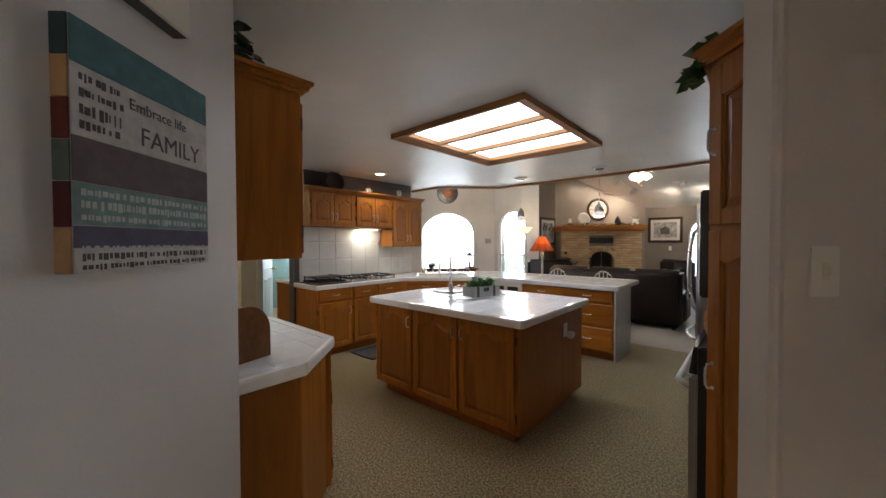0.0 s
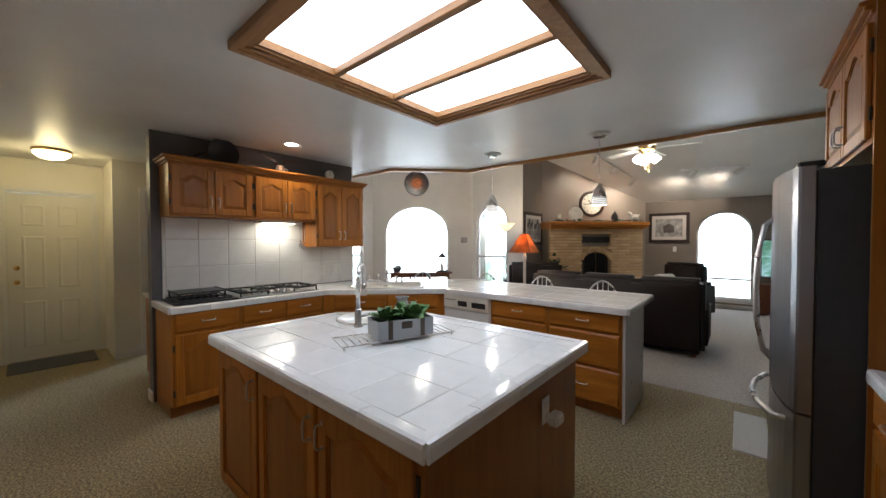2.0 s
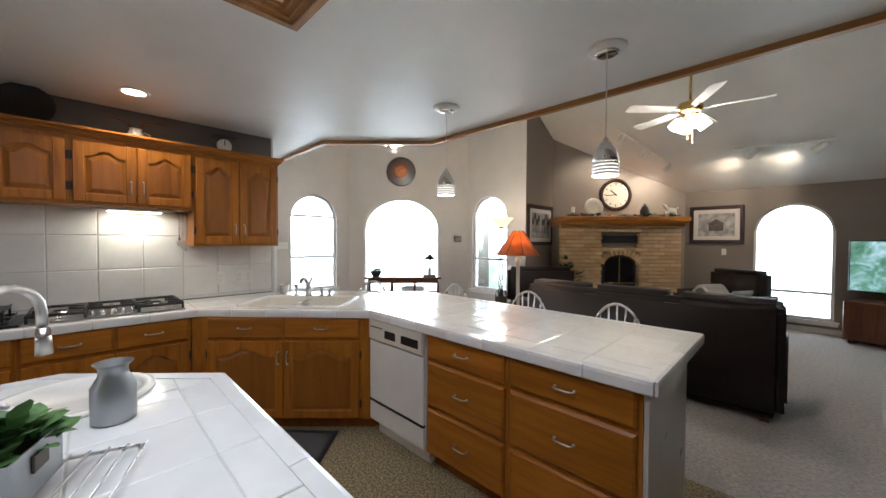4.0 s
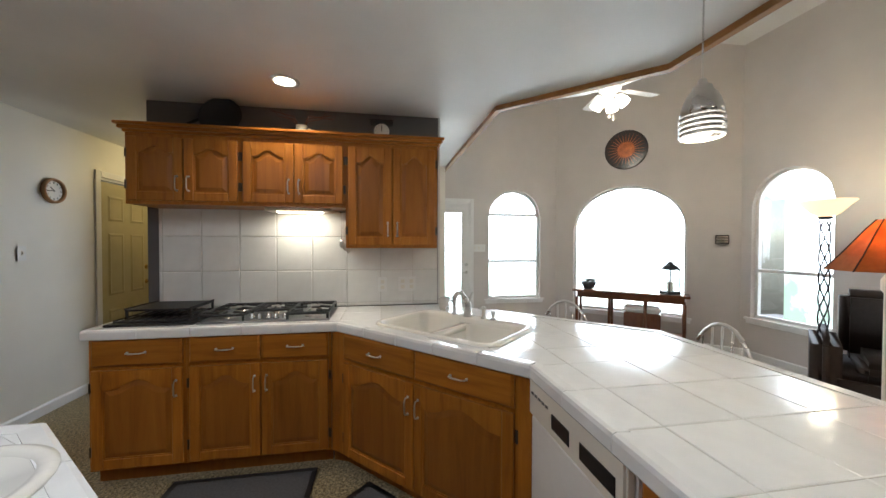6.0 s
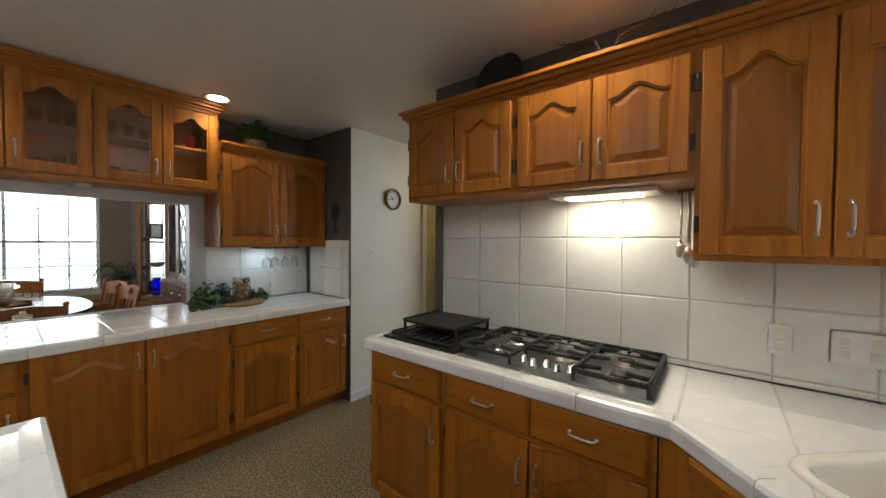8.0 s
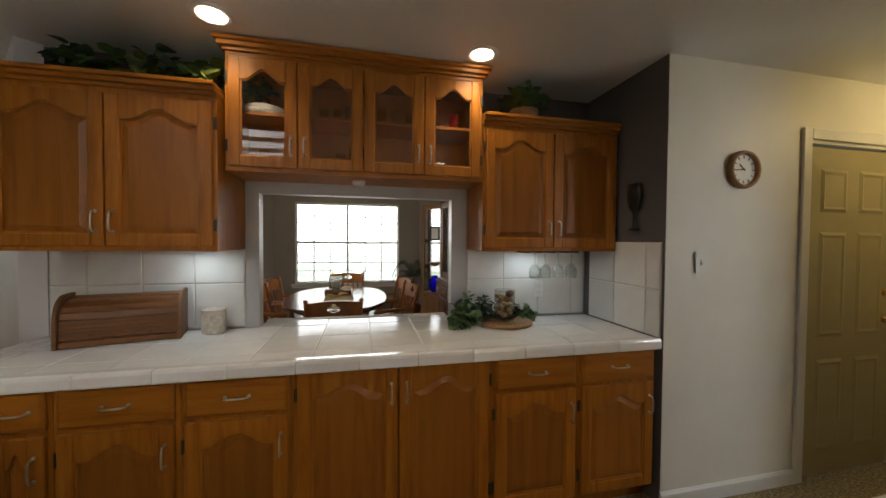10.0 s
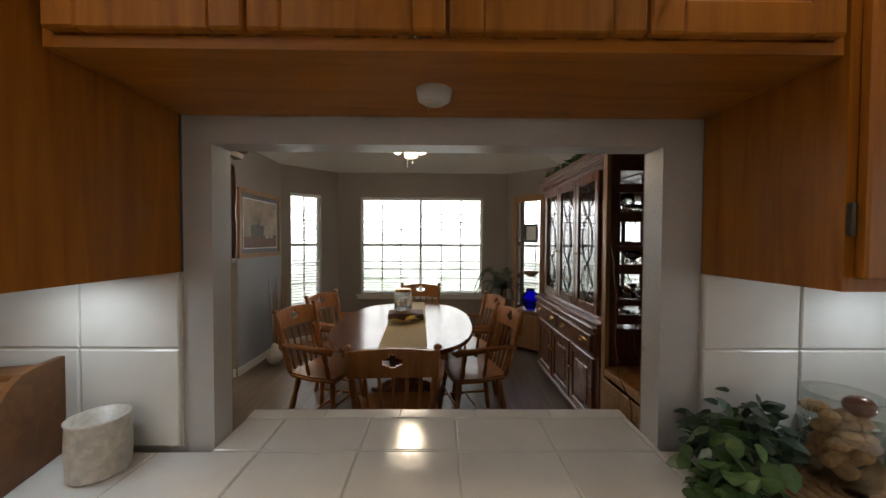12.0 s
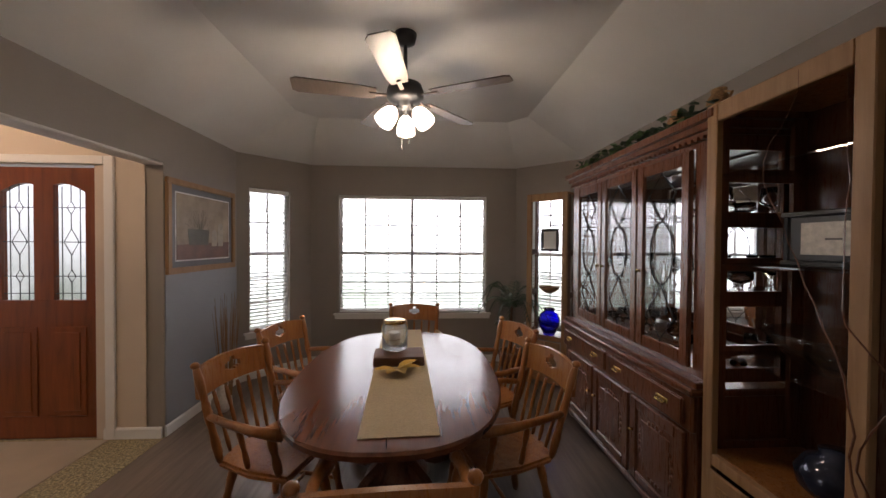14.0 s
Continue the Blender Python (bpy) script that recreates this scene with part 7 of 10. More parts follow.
# ---- breakfast nook ----
sa = thing("sun_wall_art", -6.315, 7.287, 2.775, math.degrees(math.atan2(1.7, 1.58)), "round mosaic sun plaque in orange and black", "wall art")
bm = B()
lathe(bm, [(0.001, 0.02), (0.27, 0.02), (0.285, 0.012), (0.285, 0.0), (0.001, 0.0)], 40, pose(0, 0, 0, 90, 0, 0))
part("plaque", bm, plain("plaque_black", (0.03, 0.018, 0.015), 0.25, 0.3, 30), sa)
bm = B()
for k in range(28):
    a = 2 * math.pi * k / 28
    c0, c1 = a - 0.07, a + 0.07
    prism(bm, [(0.10 * math.cos(c0), 0.10 * math.sin(c0)), (0.10 * math.cos(c1), 0.10 * math.sin(c1)), (0.255 * math.cos(a), 0.255 * math.sin(a))], -0.024, -0.0201, 'XZ')
part("rays", bm, plain("orange_glass", (0.42, 0.13, 0.05), 0.2, 0.4, 40), sa, "orange mosaic rays")
bm = B()
lathe(bm, [(0.001, 0.03), (0.10, 0.028), (0.115, 0.0202), (0.001, 0.0202)], 30, pose(0, 0, 0, 90, 0, 0))
part("sun_disc", bm, plain("amber_glass", (0.55, 0.16, 0.05), 0.12, 0.3, 20), sa, "glossy amber disc", True)

def ceiling_fan(x, y, ztop, zhub, r, rz, body, blade, label, shades, n=5, lamp=8, bright="frost"):
    c = thing("ceiling_fan", x, y, zhub, rz, label, "ceiling fan")
    bm = B()
    d = ztop - zhub
    lathe(bm, [(0.02, d - 0.07), (0.06, d - 0.05), (0.07, d), (0.001, d)], 20)
    tube(bm, [(0, 0, 0.05), (0, 0, d - 0.05)], 0.012, 8)
    part("rod", bm, body, c, "", True)
    bm = B()
    lathe(bm, [(0.03, 0.09), (0.10, 0.07), (0.115, 0.03), (0.115, -0.01), (0.09, -0.03), (0.05, -0.04), (0.05, -0.07), (0.001, -0.07)], 28)
    part("motor", bm, body, c, "", True)
    for k in range(n):
        bm = B()
        box(bm, 0.10, -0.012, -0.006, 0.22, 0.012, 0.002)
        prism(bm, [(0.18, -0.05), (0.26, -0.062), (r - 0.03, -0.07), (r, -0.05), (r, 0.05), (r - 0.03, 0.07), (0.26, 0.062), (0.18, 0.05)], 0.002, 0.009)
        bmesh.ops.transform(bm, matrix=pose(0, 0, 0, 0, 0, 360 * k / n) @ pose(0, 0, 0, 10, 0, 0), verts=bm.verts[:])
        part("blade", bm, blade, c)
    for k in range(shades):
        a = 360 * k / shades + 20
        m = pose(0, 0, -0.075, 0, 0, a) @ pose(0.075, 0, -0.015, 0, -38, 0)
        bm = B()
        lathe(bm, [(0.02, 0.0), (0.045, -0.03), (0.058, -0.08), (0.06, -0.12), (0.055, -0.12), (0.001, -0.03)], 18, m @ Matrix.Rotation(math.pi * 0, 4, 'X'))
        part("shade", bm, bright, c, "glowing frosted glass shade", True)
        bm = B()
        tube(bm, [pose(0, 0, 0, 0, 0, a) @ Vector((0.03, 0, -0.06)), m @ Vector((0, 0, 0.005))], 0.012, 8)
        part("arm", bm, body, c)
    for s in (-0.02, 0.025):
        bm = B()
        tube(bm, [(s, 0.03, -0.07), (s, 0.03, -0.30 - s)], 0.0016, 5)
        ball(bm, (s, 0.03, -0.305 - s), 0.006, 0.006, 0.012, 6, 5)
        part("pull_chain", bm, body, c)
    if lamp:
        point_lamp("fan_bulb", x, y, zhub - 0.27, lamp, (1.0, 0.84, 0.6), 0.09)
    return c
ceiling_fan(-5.09, 6.16, 4.25, 3.05, 0.62, 25, "white_plastic", "white_plastic", "white ceiling fan with lit shades in the nook", 4, 5, 8)
ceiling_fan(-1.62, 7.38, 4.35, 2.80, 0.66, 10, "brass", "white_plastic", "white and brass ceiling fan with tulip lights", 4, 5, 18)

cn = thing("console_table", -6.11, 7.185, 0, math.degrees(math.atan2(1.7, 1.58)), "dark wooden console table under the arched window", "console table")
bm = B()
box(bm, -0.72, -0.15, 0.70, 0.72, 0.17, 0.735, 0.005)
part("top", bm, "walnut", cn)
bm = B()
box(bm, -0.66, -0.12, 0.62, 0.66, 0.14, 0.70)
part("apron", bm, "walnut", cn)
for x in (-0.66, -0.22, 0.22, 0.66):
    for y in (-0.12, 0.14):
        bm = B()
        tube(bm, [(x, y, 0), (x, y, 0.3), (x, y, 0.62)], 0.022, 8, [0.7, 1, 1])
        part("leg", bm, "walnut", cn)
bm = B()
box(bm, -0.64, -0.11, 0.18, 0.64, 0.13, 0.20)
part("shelf", bm, "walnut", cn)
MC = cn.matrix_basis
p = MC @ Vector((0.18, -0.02, 0.20))
bn = thing("storage_box", p.x, p.y, p.z, math.degrees(math.atan2(1.7, 1.58)), "pale cushioned box on the console shelf", "box")
bm = B()
box(bm, -0.22, -0.085, 0.0, 0.22, 0.125, 0.26, 0.01, 2)
part("body", bm, "walnut", bn)
bm = B()
box(bm, -0.225, -0.09, 0.261, 0.225, 0.13, 0.35, 0.025, 3)
part("cushion", bm, "blind", bn, "white cushioned lid", True)
p = MC @ Vector((-0.52, 0, 0.735))
po = thing("planter_pot", p.x, p.y, p.z, 0, "grey pot with a small succulent", "pot")
bm = B()
lathe(bm, [(0.06, 0), (0.10, 0.06), (0.11, 0.11), (0.10, 0.11), (0.001, 0.09)], 20)
part("pot", bm, "steel_side", po, "", True)
bm = leafy(B(), 40, (0.09, 0.09), 0.06, 0.05, 90)
bmesh.ops.transform(bm, matrix=Matrix.Translation((0, 0, 0.09)), verts=bm.verts[:])
part("foliage", bm, "leaf_dark", po)
p = MC @ Vector((0.50, 0, 0.735))
ln = thing("lantern", p.x, p.y, p.z, 0, "black metal candle lantern on the console", "lantern")
ln.matrix_basis = ln.matrix_basis @ Matrix.Diagonal((1.25, 1.25, 1.3, 1))
bm = B()
box(bm, -0.07, -0.07, 0, 0.07, 0.07, 0.03, 0.004)
for a, b in ((-1, -1), (-1, 1), (1, -1), (1, 1)):
    tube(bm, [(a * 0.058, b * 0.058, 0.03), (a * 0.058, b * 0.058, 0.25)], 0.006, 6)
lathe(bm, [(0.095, 0.25), (0.06, 0.29), (0.03, 0.31), (0.03, 0.33), (0.001, 0.335)], 8)
tube(bm, [(-0.03, 0, 0.33), (-0.02, 0, 0.37), (0.02, 0, 0.37), (0.03, 0, 0.33)], 0.004, 6)
part("frame", bm, "iron", ln)
bm = B()
lathe(bm, [(0.03, 0.03), (0.03, 0.13), (0.001, 0.13)], 14)
part("candle", bm, "cream_plastic", ln, "cream pillar candle")


def hoop_stool(x, y, rz, label="grey metal hoop-back bar chair at the counter"):
    c = thing("bar_chair", x, y, 0, rz, label, "chair", "hoop-back chairs")
    bm = B()
    lathe(bm, [(0.001, 0.60), (0.19, 0.60), (0.205, 0.615), (0.20, 0.635), (0.001, 0.64)], 24)
    part("seat", bm, "walnut", c, "", True)
    bm = B()
    pts = [(0.19 * math.cos(radians(a)) * 1.0, 0.17, 0.63 + 0.36 * math.sin(radians(a)) * 1.0) for a in range(0, 181, 12)]
    tube(bm, [(p[0], 0.15 + 0.06 * (p[2] - 0.63), p[2]) for p in pts], 0.010, 8)
    part("hoop", bm, "nickel", c, "", True)
    for u in (-0.6, -0.3, 0.0, 0.3, 0.6):
        bm = B()
        z = 0.63 + 0.36 * math.sqrt(1 - u * u)
        tube(bm, [(u * 0.16, 0.15, 0.635), (u * 0.19, 0.15 + 0.06 * (z - 0.63), z)], 0.006, 6)
        part("spindle", bm, "nickel", c, "", True)
    for a in (45, 135, 225, 315):
        bm = B()
        tube(bm, [(0.13 * math.cos(radians(a)), 0.13 * math.sin(radians(a)), 0.60), (0.21 * math.cos(radians(a)), 0.21 * math.sin(radians(a)), 0.0)], 0.013, 8)
        part("leg", bm, "nickel", c, "", True)
    bm = B()
    tube(bm, [(0.17 * math.cos(radians(a)), 0.17 * math.sin(radians(a)), 0.25) for a in range(0, 361, 20)], 0.008, 6)
    part("foot_ring", bm, "nickel", c, "", True)
    return c
for x, y, r in ((-1.69, 5.34, 0), (-2.42, 5.42, 5), (-3.21, 5.34, 0), (-3.90, 4.96, 45)):
    hoop_stool(x, y, r)

# ---- family room ----
def cushion(bm, x0, y0, z0, x1, y1, z1, b=0.05):
    return box(bm, x0, y0, z0, x1, y1, z1, b, 4)
so = thing("leather_sofa", -1.97, 6.62, 0, 0, "dark brown leather sofa with its back to the kitchen", "sofa")
bm = B()
cushion(bm, -1.10, 0.06, 0.05, 1.10, 0.95, 0.40, 0.04)
part("base", bm, "leather", so, "", True)
bm = B()
cushion(bm, -1.115, 0.0, 0.04, 1.115, 0.17, 0.93, 0.06)
part("back_panel", bm, "leather", so, "", True)
for x0, x1 in ((-1.112, -0.377), (-0.370, 0.370), (0.377, 1.112)):
    bm = B()
    cushion(bm, x0, 0.015, 0.60, x1, 0.34, 0.965, 0.06)
    part("back_cushion", bm, "leather", so, "", True)
for k in range(3):
    bm = B()
    cushion(bm, -0.88 + k * 0.588, 0.25, 0.36, -0.88 + k * 0.588 + 0.58, 0.95, 0.52, 0.06)
    part("seat_cushion", bm, "leather", so, "", True)
for x in (-1.13, 0.90):
    bm = B()
    cushion(bm, x, 0.17, 0.03, x + 0.23, 1.0, 0.66, 0.09)
    part("arm", bm, "leather", so, "", True)
for p in ((-1.0, 0.1), (1.0, 0.1), (-1.0, 0.85), (1.0, 0.85)):
    bm = B()
    box(bm, p[0] - 0.03, p[1] - 0.03, 0, p[0] + 0.03, p[1] + 0.03, 0.05)
    part("foot", bm, "walnut", so)


def armchair(x, y, rz, w, label):
    c = thing("leather_armchair", x, y, 0, rz, label, "armchair")
    for nm, b in (("base", (-w / 2, -0.40, 0.0, w / 2, 0.40, 0.40)), ("seat_cushion", (-w / 2 + 0.16, -0.44, 0.36, w / 2 - 0.16, 0.2, 0.52)), ("back_cushion", (-w / 2 + 0.1, 0.15, 0.40, w / 2 - 0.1, 0.45, 1.0))):
        bm = B()
        cushion(bm, *b, 0.06)
        part(nm, bm, "leather", c, "", True)
    for s in (-1, 1):
        bm = B()
        cushion(bm, s * w / 2 - 0.09, -0.42, 0.02, s * w / 2 + 0.09, 0.40, 0.66, 0.07)
        part("arm", bm, "leather", c, "", True)
    return c
armchair(-3.62, 7.95, 35, 1.25, "dark brown leather loveseat by the window")
armchair(-1.55, 9.75, -30, 0.95, "dark brown leather recliner near the fireplace")
bm = B()
for k in range(16):
    u = k / 16
    z0, z1 = 0.60 + 0.12 * math.sin(u * 7), 0.60 + 0.12 * math.sin((u + 1 / 16) * 7)
    prism(bm, [(-0.3 + u * 0.6, z0), (-0.3 + (u + 1 / 16) * 0.6, z1), (-0.3 + (u + 1 / 16) * 0.6, z1 + 0.05), (-0.3 + u * 0.6, z0 + 0.05)], -0.25, 0.15, 'XZ')
tagged(part("throw_blanket", bm, "blind"), "white throw blanket crumpled on the recliner", "blanket").matrix_basis = pose(-1.55, 9.7, 0.0, 0, 0, -30)

fp = thing("brick_fireplace", -3.1, 10.0, 0, 45, "tan brick corner fireplace with a wooden mantel", "fireplace")
# local: x along the diagonal wall, -y into the room
FO = pose(-3.1, 10.0, 0, 0, 0, 45).inverted() @ Vector((-2.97, 9.53, 0))
fx, fy = FO.x, FO.y
fp_x0, fp_x1 = fx - 1.06, fx + 1.06
bm = B()
box(bm, fp_x0 + 0.01, fy + 0.10, 0, fx - 0.32, fy + 0.62, 1.70)
box(bm, fx + 0.32, fy + 0.10, 0, fp_x1 - 0.01, fy + 0.62, 1.70)
box(bm, fx - 0.32, fy + 0.10, 1.20, fx + 0.32, fy + 0.62, 1.70)
box(bm, fx - 0.32, fy + 0.50, 0, fx + 0.32, fy + 0.62, 1.20)
box(bm, fx - 0.32, fy + 0.10, 0, fx + 0.32, fy + 0.50, 0.40)
part("core", bm, "mortar", fp)
bm = B()
box(bm, fp_x0 - 0.02, fy - 0.08, 1.70, fp_x1 + 0.02, fy + 0.60, 1.73, 0.004)
box(bm, fp_x0 - 0.04, fy - 0.13, 1.73, fp_x1 + 0.04, fy + 0.60, 1.78, 0.006)
box(bm, fp_x0 - 0.06, fy - 0.17, 1.78, fp_x1 + 0.06, fy + 0.60, 1.855, 0.008)
part("mantel", bm, "oak_x", fp, "honey oak mantel shelf")
bm = B()
box(bm, fx - 0.32, fy + 0.05, 1.40, fx + 0.32, fy + 0.099, 1.53)
part("vent", bm, "black", fp, "black vent grille")
for k in range(5):
    bm = B()
    box(bm, fx - 0.31, fy + 0.035, 1.412 + k * 0.022, fx + 0.31, fy + 0.049, 1.424 + k * 0.022)
    part("vent_slat", bm, "steel_side", fp)
bm = B()
n = 16
ox, oz = 0.29, 1.02
top = [(ox * math.cos(math.pi * k / n) + fx, oz + 0.17 * math.sin(math.pi * k / n)) for k in range(n + 1)]
prism(bm, [(fx - ox, 0.56), (fx + ox, 0.56)] + top, fy + 0.06, fy + 0.11, 'XZ')
part("firebox_front", bm, "black", fp, "black arched firebox front")
for s in (-1, 1):
    bm = B()
    inner = [(fx + s * 0.015, 0.70), (fx + s * 0.25, 0.70), (fx + s * 0.25, 1.02)] + [(fx + s * 0.25 * math.cos(radians(a)), 1.02 + 0.13 * math.sin(radians(a))) for a in (20, 40, 60, 80)] + [(fx + s * 0.015, 1.15)]
    prism(bm, inner, fy + 0.045, fy + 0.058, 'XZ')
    part("glass_door", bm, "dark_glass", fp, "dark glass firebox door")
bm = B()
tube(bm, [(fx + ox * 1.0 * math.cos(math.pi * k / n), fy + 0.05, oz + 0.17 * math.sin(math.pi * k / n)) for k in range(n + 1)], 0.012, 6)
box(bm, fx - 0.008, fy + 0.04, 0.70, fx + 0.008, fy + 0.06, 1.18)
box(bm, fx - 0.28, fy + 0.04, 0.68, fx + 0.28, fy + 0.06, 0.70)
part("door_frame", bm, "brass", fp, "brass door frame")
bm = B()
box(bm, fp_x0 - 0.05, fy - 0.35, 0, fp_x1 + 0.05, fy + 0.10, 0.36, 0.01)
part("hearth", bm, "mortar", fp, "raised brick hearth")
BRICK_JOB = (fp, fx, fy, fp_x0, fp_x1)
MF = fp.matrix_basis


def on_mantel(u, name, label, cat, build):
    p = MF @ Vector((fx + u, fy - 0.02, 1.855))
    c = thing(name, p.x, p.y, p.z, 45, label, cat)
    build(c)
    return c


def b_candle(c):
    bm = B()
    lathe(bm, [(0.05, 0), (0.05, 0.01), (0.015, 0.03), (0.015, 0.06), (0.04, 0.07), (0.001, 0.072)], 16)
    part("holder", bm, "walnut", c, "", True)
    bm = B()
    lathe(bm, [(0.035, 0.072), (0.035, 0.17), (0.001, 0.17)], 14)
    part("candle", bm, "cream_plastic", c)


def b_dish(c):
    bm = B()
    lathe(bm, [(0.001, 0.0), (0.10, 0.0), (0.165, 0.02), (0.165, 0.026), (0.10, 0.008), (0.001, 0.008)], 28, pose(0, 0.05, 0.17, 78, 0, 0))
    part("dish", bm, "ceramic", c, "", True)
    bm = B()
    tube(bm, [(-0.05, 0.02, 0.0), (-0.05, 0.09, 0.1), (0.05, 0.09, 0.1), (0.05, 0.02, 0.0)], 0.005, 6)
    part("stand", bm, "iron", c)


def b_urn(c):
    bm = B()
    lathe(bm, [(0.05, 0), (0.07, 0.03), (0.075, 0.12), (0.05, 0.16), (0.055, 0.18), (0.03, 0.19), (0.015, 0.23), (0.001, 0.235)], 18)
    part("body", bm, "steel_side", c, "", True)


def b_horse(c):
    bm = B()
    ball(bm, (0, 0, 0.12), 0.10, 0.045, 0.055, 12, 8)
    tube(bm, [(-0.07, 0, 0.14), (-0.11, 0, 0.20), (-0.15, 0, 0.21)], 0.035, 8, [1, 0.8, 0.6])
    for x in (-0.07, 0.07):
        for y in (-0.025, 0.025):
            tube(bm, [(x, y, 0.10), (x, y, 0.0)], 0.014, 6)
    tube(bm, [(0.09, 0, 0.15), (0.13, 0, 0.17)], 0.015, 6, [1, 0.4])
    for f in bm.faces:
        f.smooth = True
    me = bpy.data.meshes.new("horse_figurine")
    bm.to_mesh(me)
    bm.free()
    me.materials.append(M["porcelain"])
    o = new("figurine", me)
    o.parent = c
on_mantel(-0.86, "candle_holder", "cream candle in a dark holder on the mantel", "candle", b_candle)
on_mantel(-0.48, "decorative_dish", "cream dish on a stand on the mantel", "dish", b_dish)
on_mantel(0.40, "dark_urn", "dark lidded urn on the mantel", "urn", b_urn)
on_mantel(0.86, "horse_figurine", "white porcelain horse figurine on the mantel", "figurine", b_horse)
gm = thing("mantel_garland", *(MF @ Vector((fx, fy - 0.08, 1.855))), 45, "thin dark garland along the mantel", "garland")
for k in range(9):
    bm = leafy(B(), 26, (0.10, 0.05), 0.05, 0.05, 130 + k, 0.3)
    bmesh.ops.transform(bm, matrix=Matrix.Translation((-0.9 + k * 0.225, 0.0, -0.004)), verts=bm.verts[:])
    part("leaves", bm, "basket" if k % 2 else "leaf_dark", gm)
wall_clock(-3.245, 10.035, 2.315, 45, 0.31, "ebony", "large round dark-rimmed clock above the mantel", "ceramic")


def framed(x, y, z, rz, w, h, fw, frame_mat, label, mat_col, art, mat_w=0.07):
    c = thing("framed_picture", x, y, z, rz, label, "picture")
    bm = B()
    for s in ((-w / 2, -h / 2, w / 2, -h / 2 + fw), (-w / 2, h / 2 - fw, w / 2, h / 2), (-w / 2, -h / 2 + fw, -w / 2 + fw, h / 2 - fw), (w / 2 - fw, -h / 2 + fw, w / 2, h / 2 - fw)):
        box(bm, s[0], -0.028, s[1], s[2], 0, s[3], 0.006, 2)
    part("frame", bm, frame_mat, c)
    bm = B()
    box(bm, -w / 2 + fw, -0.012, -h / 2 + fw, w / 2 - fw, -0.002, h / 2 - fw)
    part("mat_board", bm, plain("mat_board", mat_col, 0.8, 0.03), c)
    k = fw + mat_w
    art(c, w / 2 - k, h / 2 - k)
    return c


def art_cabin(c, a, b):
    bm = B()
    box(bm, -a, -0.0145, -b, a, -0.0122, b)
    part("print", bm, plain("grey_print", (0.34, 0.32, 0.31), 0.6, 0.5, 9), c, "muted grey landscape print")
    bm = B()
    box(bm, -a * 0.4, -0.0165, -b * 0.55, a * 0.4, -0.0146, b * 0.05)
    prism(bm, [(-a * 0.5, b * 0.05), (a * 0.5, b * 0.05), (0, b * 0.5)], -0.0165, -0.0146, 'XZ')
    part("printed_house", bm, plain("print_dark", (0.10, 0.085, 0.08), 0.6, 0.4, 14), c)


def art_trees(c, a, b):
    bm = B()
    box(bm, -a, -0.0145, -b, a, -0.0122, b)
    part("print", bm, plain("pale_print", (0.42, 0.42, 0.42), 0.6, 0.3, 9), c, "black and white wooded lane print")
    rng = random.Random(8)
    bm = B()
    for k in range(9):
        x = -a * 0.85 + k * a * 0.21
        if abs(x) < a * 0.15:
            continue
        prism(bm, [(x - 0.008, -b * 0.6), (x + 0.008, -b * 0.6), (x + 0.004, b * 0.9), (x - 0.004, b * 0.9)], -0.0165, -0.0146, 'XZ')
        ball(bm, (x, -0.0155, b * rng.uniform(0.2, 0.7)), 0.04, 0.001, 0.07, 7, 5)
    part("printed_trees", bm, "ink", c)


def art_still(c, a, b):
    bm = B()
    box(bm, -a - 0.012, -0.0140, -b - 0.012, a + 0.012, -0.0122, b + 0.012)
    part("inner_mat", bm, "white_plastic", c, "thin white inner mat")
    bm = B()
    box(bm, -a, -0.0155, -b, a, -0.0141, b)
    part("print", bm, plain("ochre_print", (0.33, 0.26, 0.18), 0.55, 0.4, 5), c, "dusky still life print")
    bm = B()
    prism(bm, [(-a, -b), (a, -b), (a, -b * 0.45), (-a, -b * 0.55)], -0.0165, -0.0156, 'XZ')
    part("printed_table", bm, plain("print_brown", (0.15, 0.07, 0.05), 0.55, 0.3, 8), c)
    bm = B()
    rng = random.Random(2)
    for k in range(26):
        an = rng.uniform(0.3, 2.84)
        prism(bm, [(-a * 0.2, -b * 0.2), (-a * 0.2 + 0.004, -b * 0.2), (-a * 0.2 + math.cos(an) * a * 0.6, -b * 0.2 + math.sin(an) * b * 0.8)], -0.0172, -0.0166, 'XZ')
    prism(bm, [(-a * 0.6, -b * 0.55), (a * 0.1, -b * 0.55), (a * 0.15, -b * 0.05), (-a * 0.65, -b * 0.05)], -0.0172, -0.0166, 'XZ')
    part("printed_basket", bm, plain("print_dark_olive", (0.08, 0.07, 0.05), 0.55, 0.3, 20), c)
    bm = B()
    for x, h in ((a * 0.35, 0.45), (a * 0.62, 0.7)):
        prism(bm, [(x - 0.04, -b * 0.6), (x + 0.04, -b * 0.6), (x + 0.04, -b * 0.6 + b * h), (x + 0.02, -b * 0.5 + b * h), (x - 0.02, -b * 0.5 + b * h), (x - 0.04, -b * 0.6 + b * h)], -0.0172, -0.0166, 'XZ')
    part("printed_jars", bm, plain("print_cream", (0.42, 0.36, 0.28), 0.55, 0.2, 20), c)
framed(-4.098, 8.735, 1.71, 90, 0.90, 0.72, 0.065, "ebony", "dark-framed black and white picture of trees", (0.72, 0.70, 0.68), art_trees)
framed(-1.82, 10.998, 1.74, 0, 0.80, 0.68, 0.065, "ebony", "dark-framed muted landscape picture", (0.62, 0.57, 0.54), art_cabin)
plate(-1.70, 10.998, 1.25, 0, n=1, kind="switch")
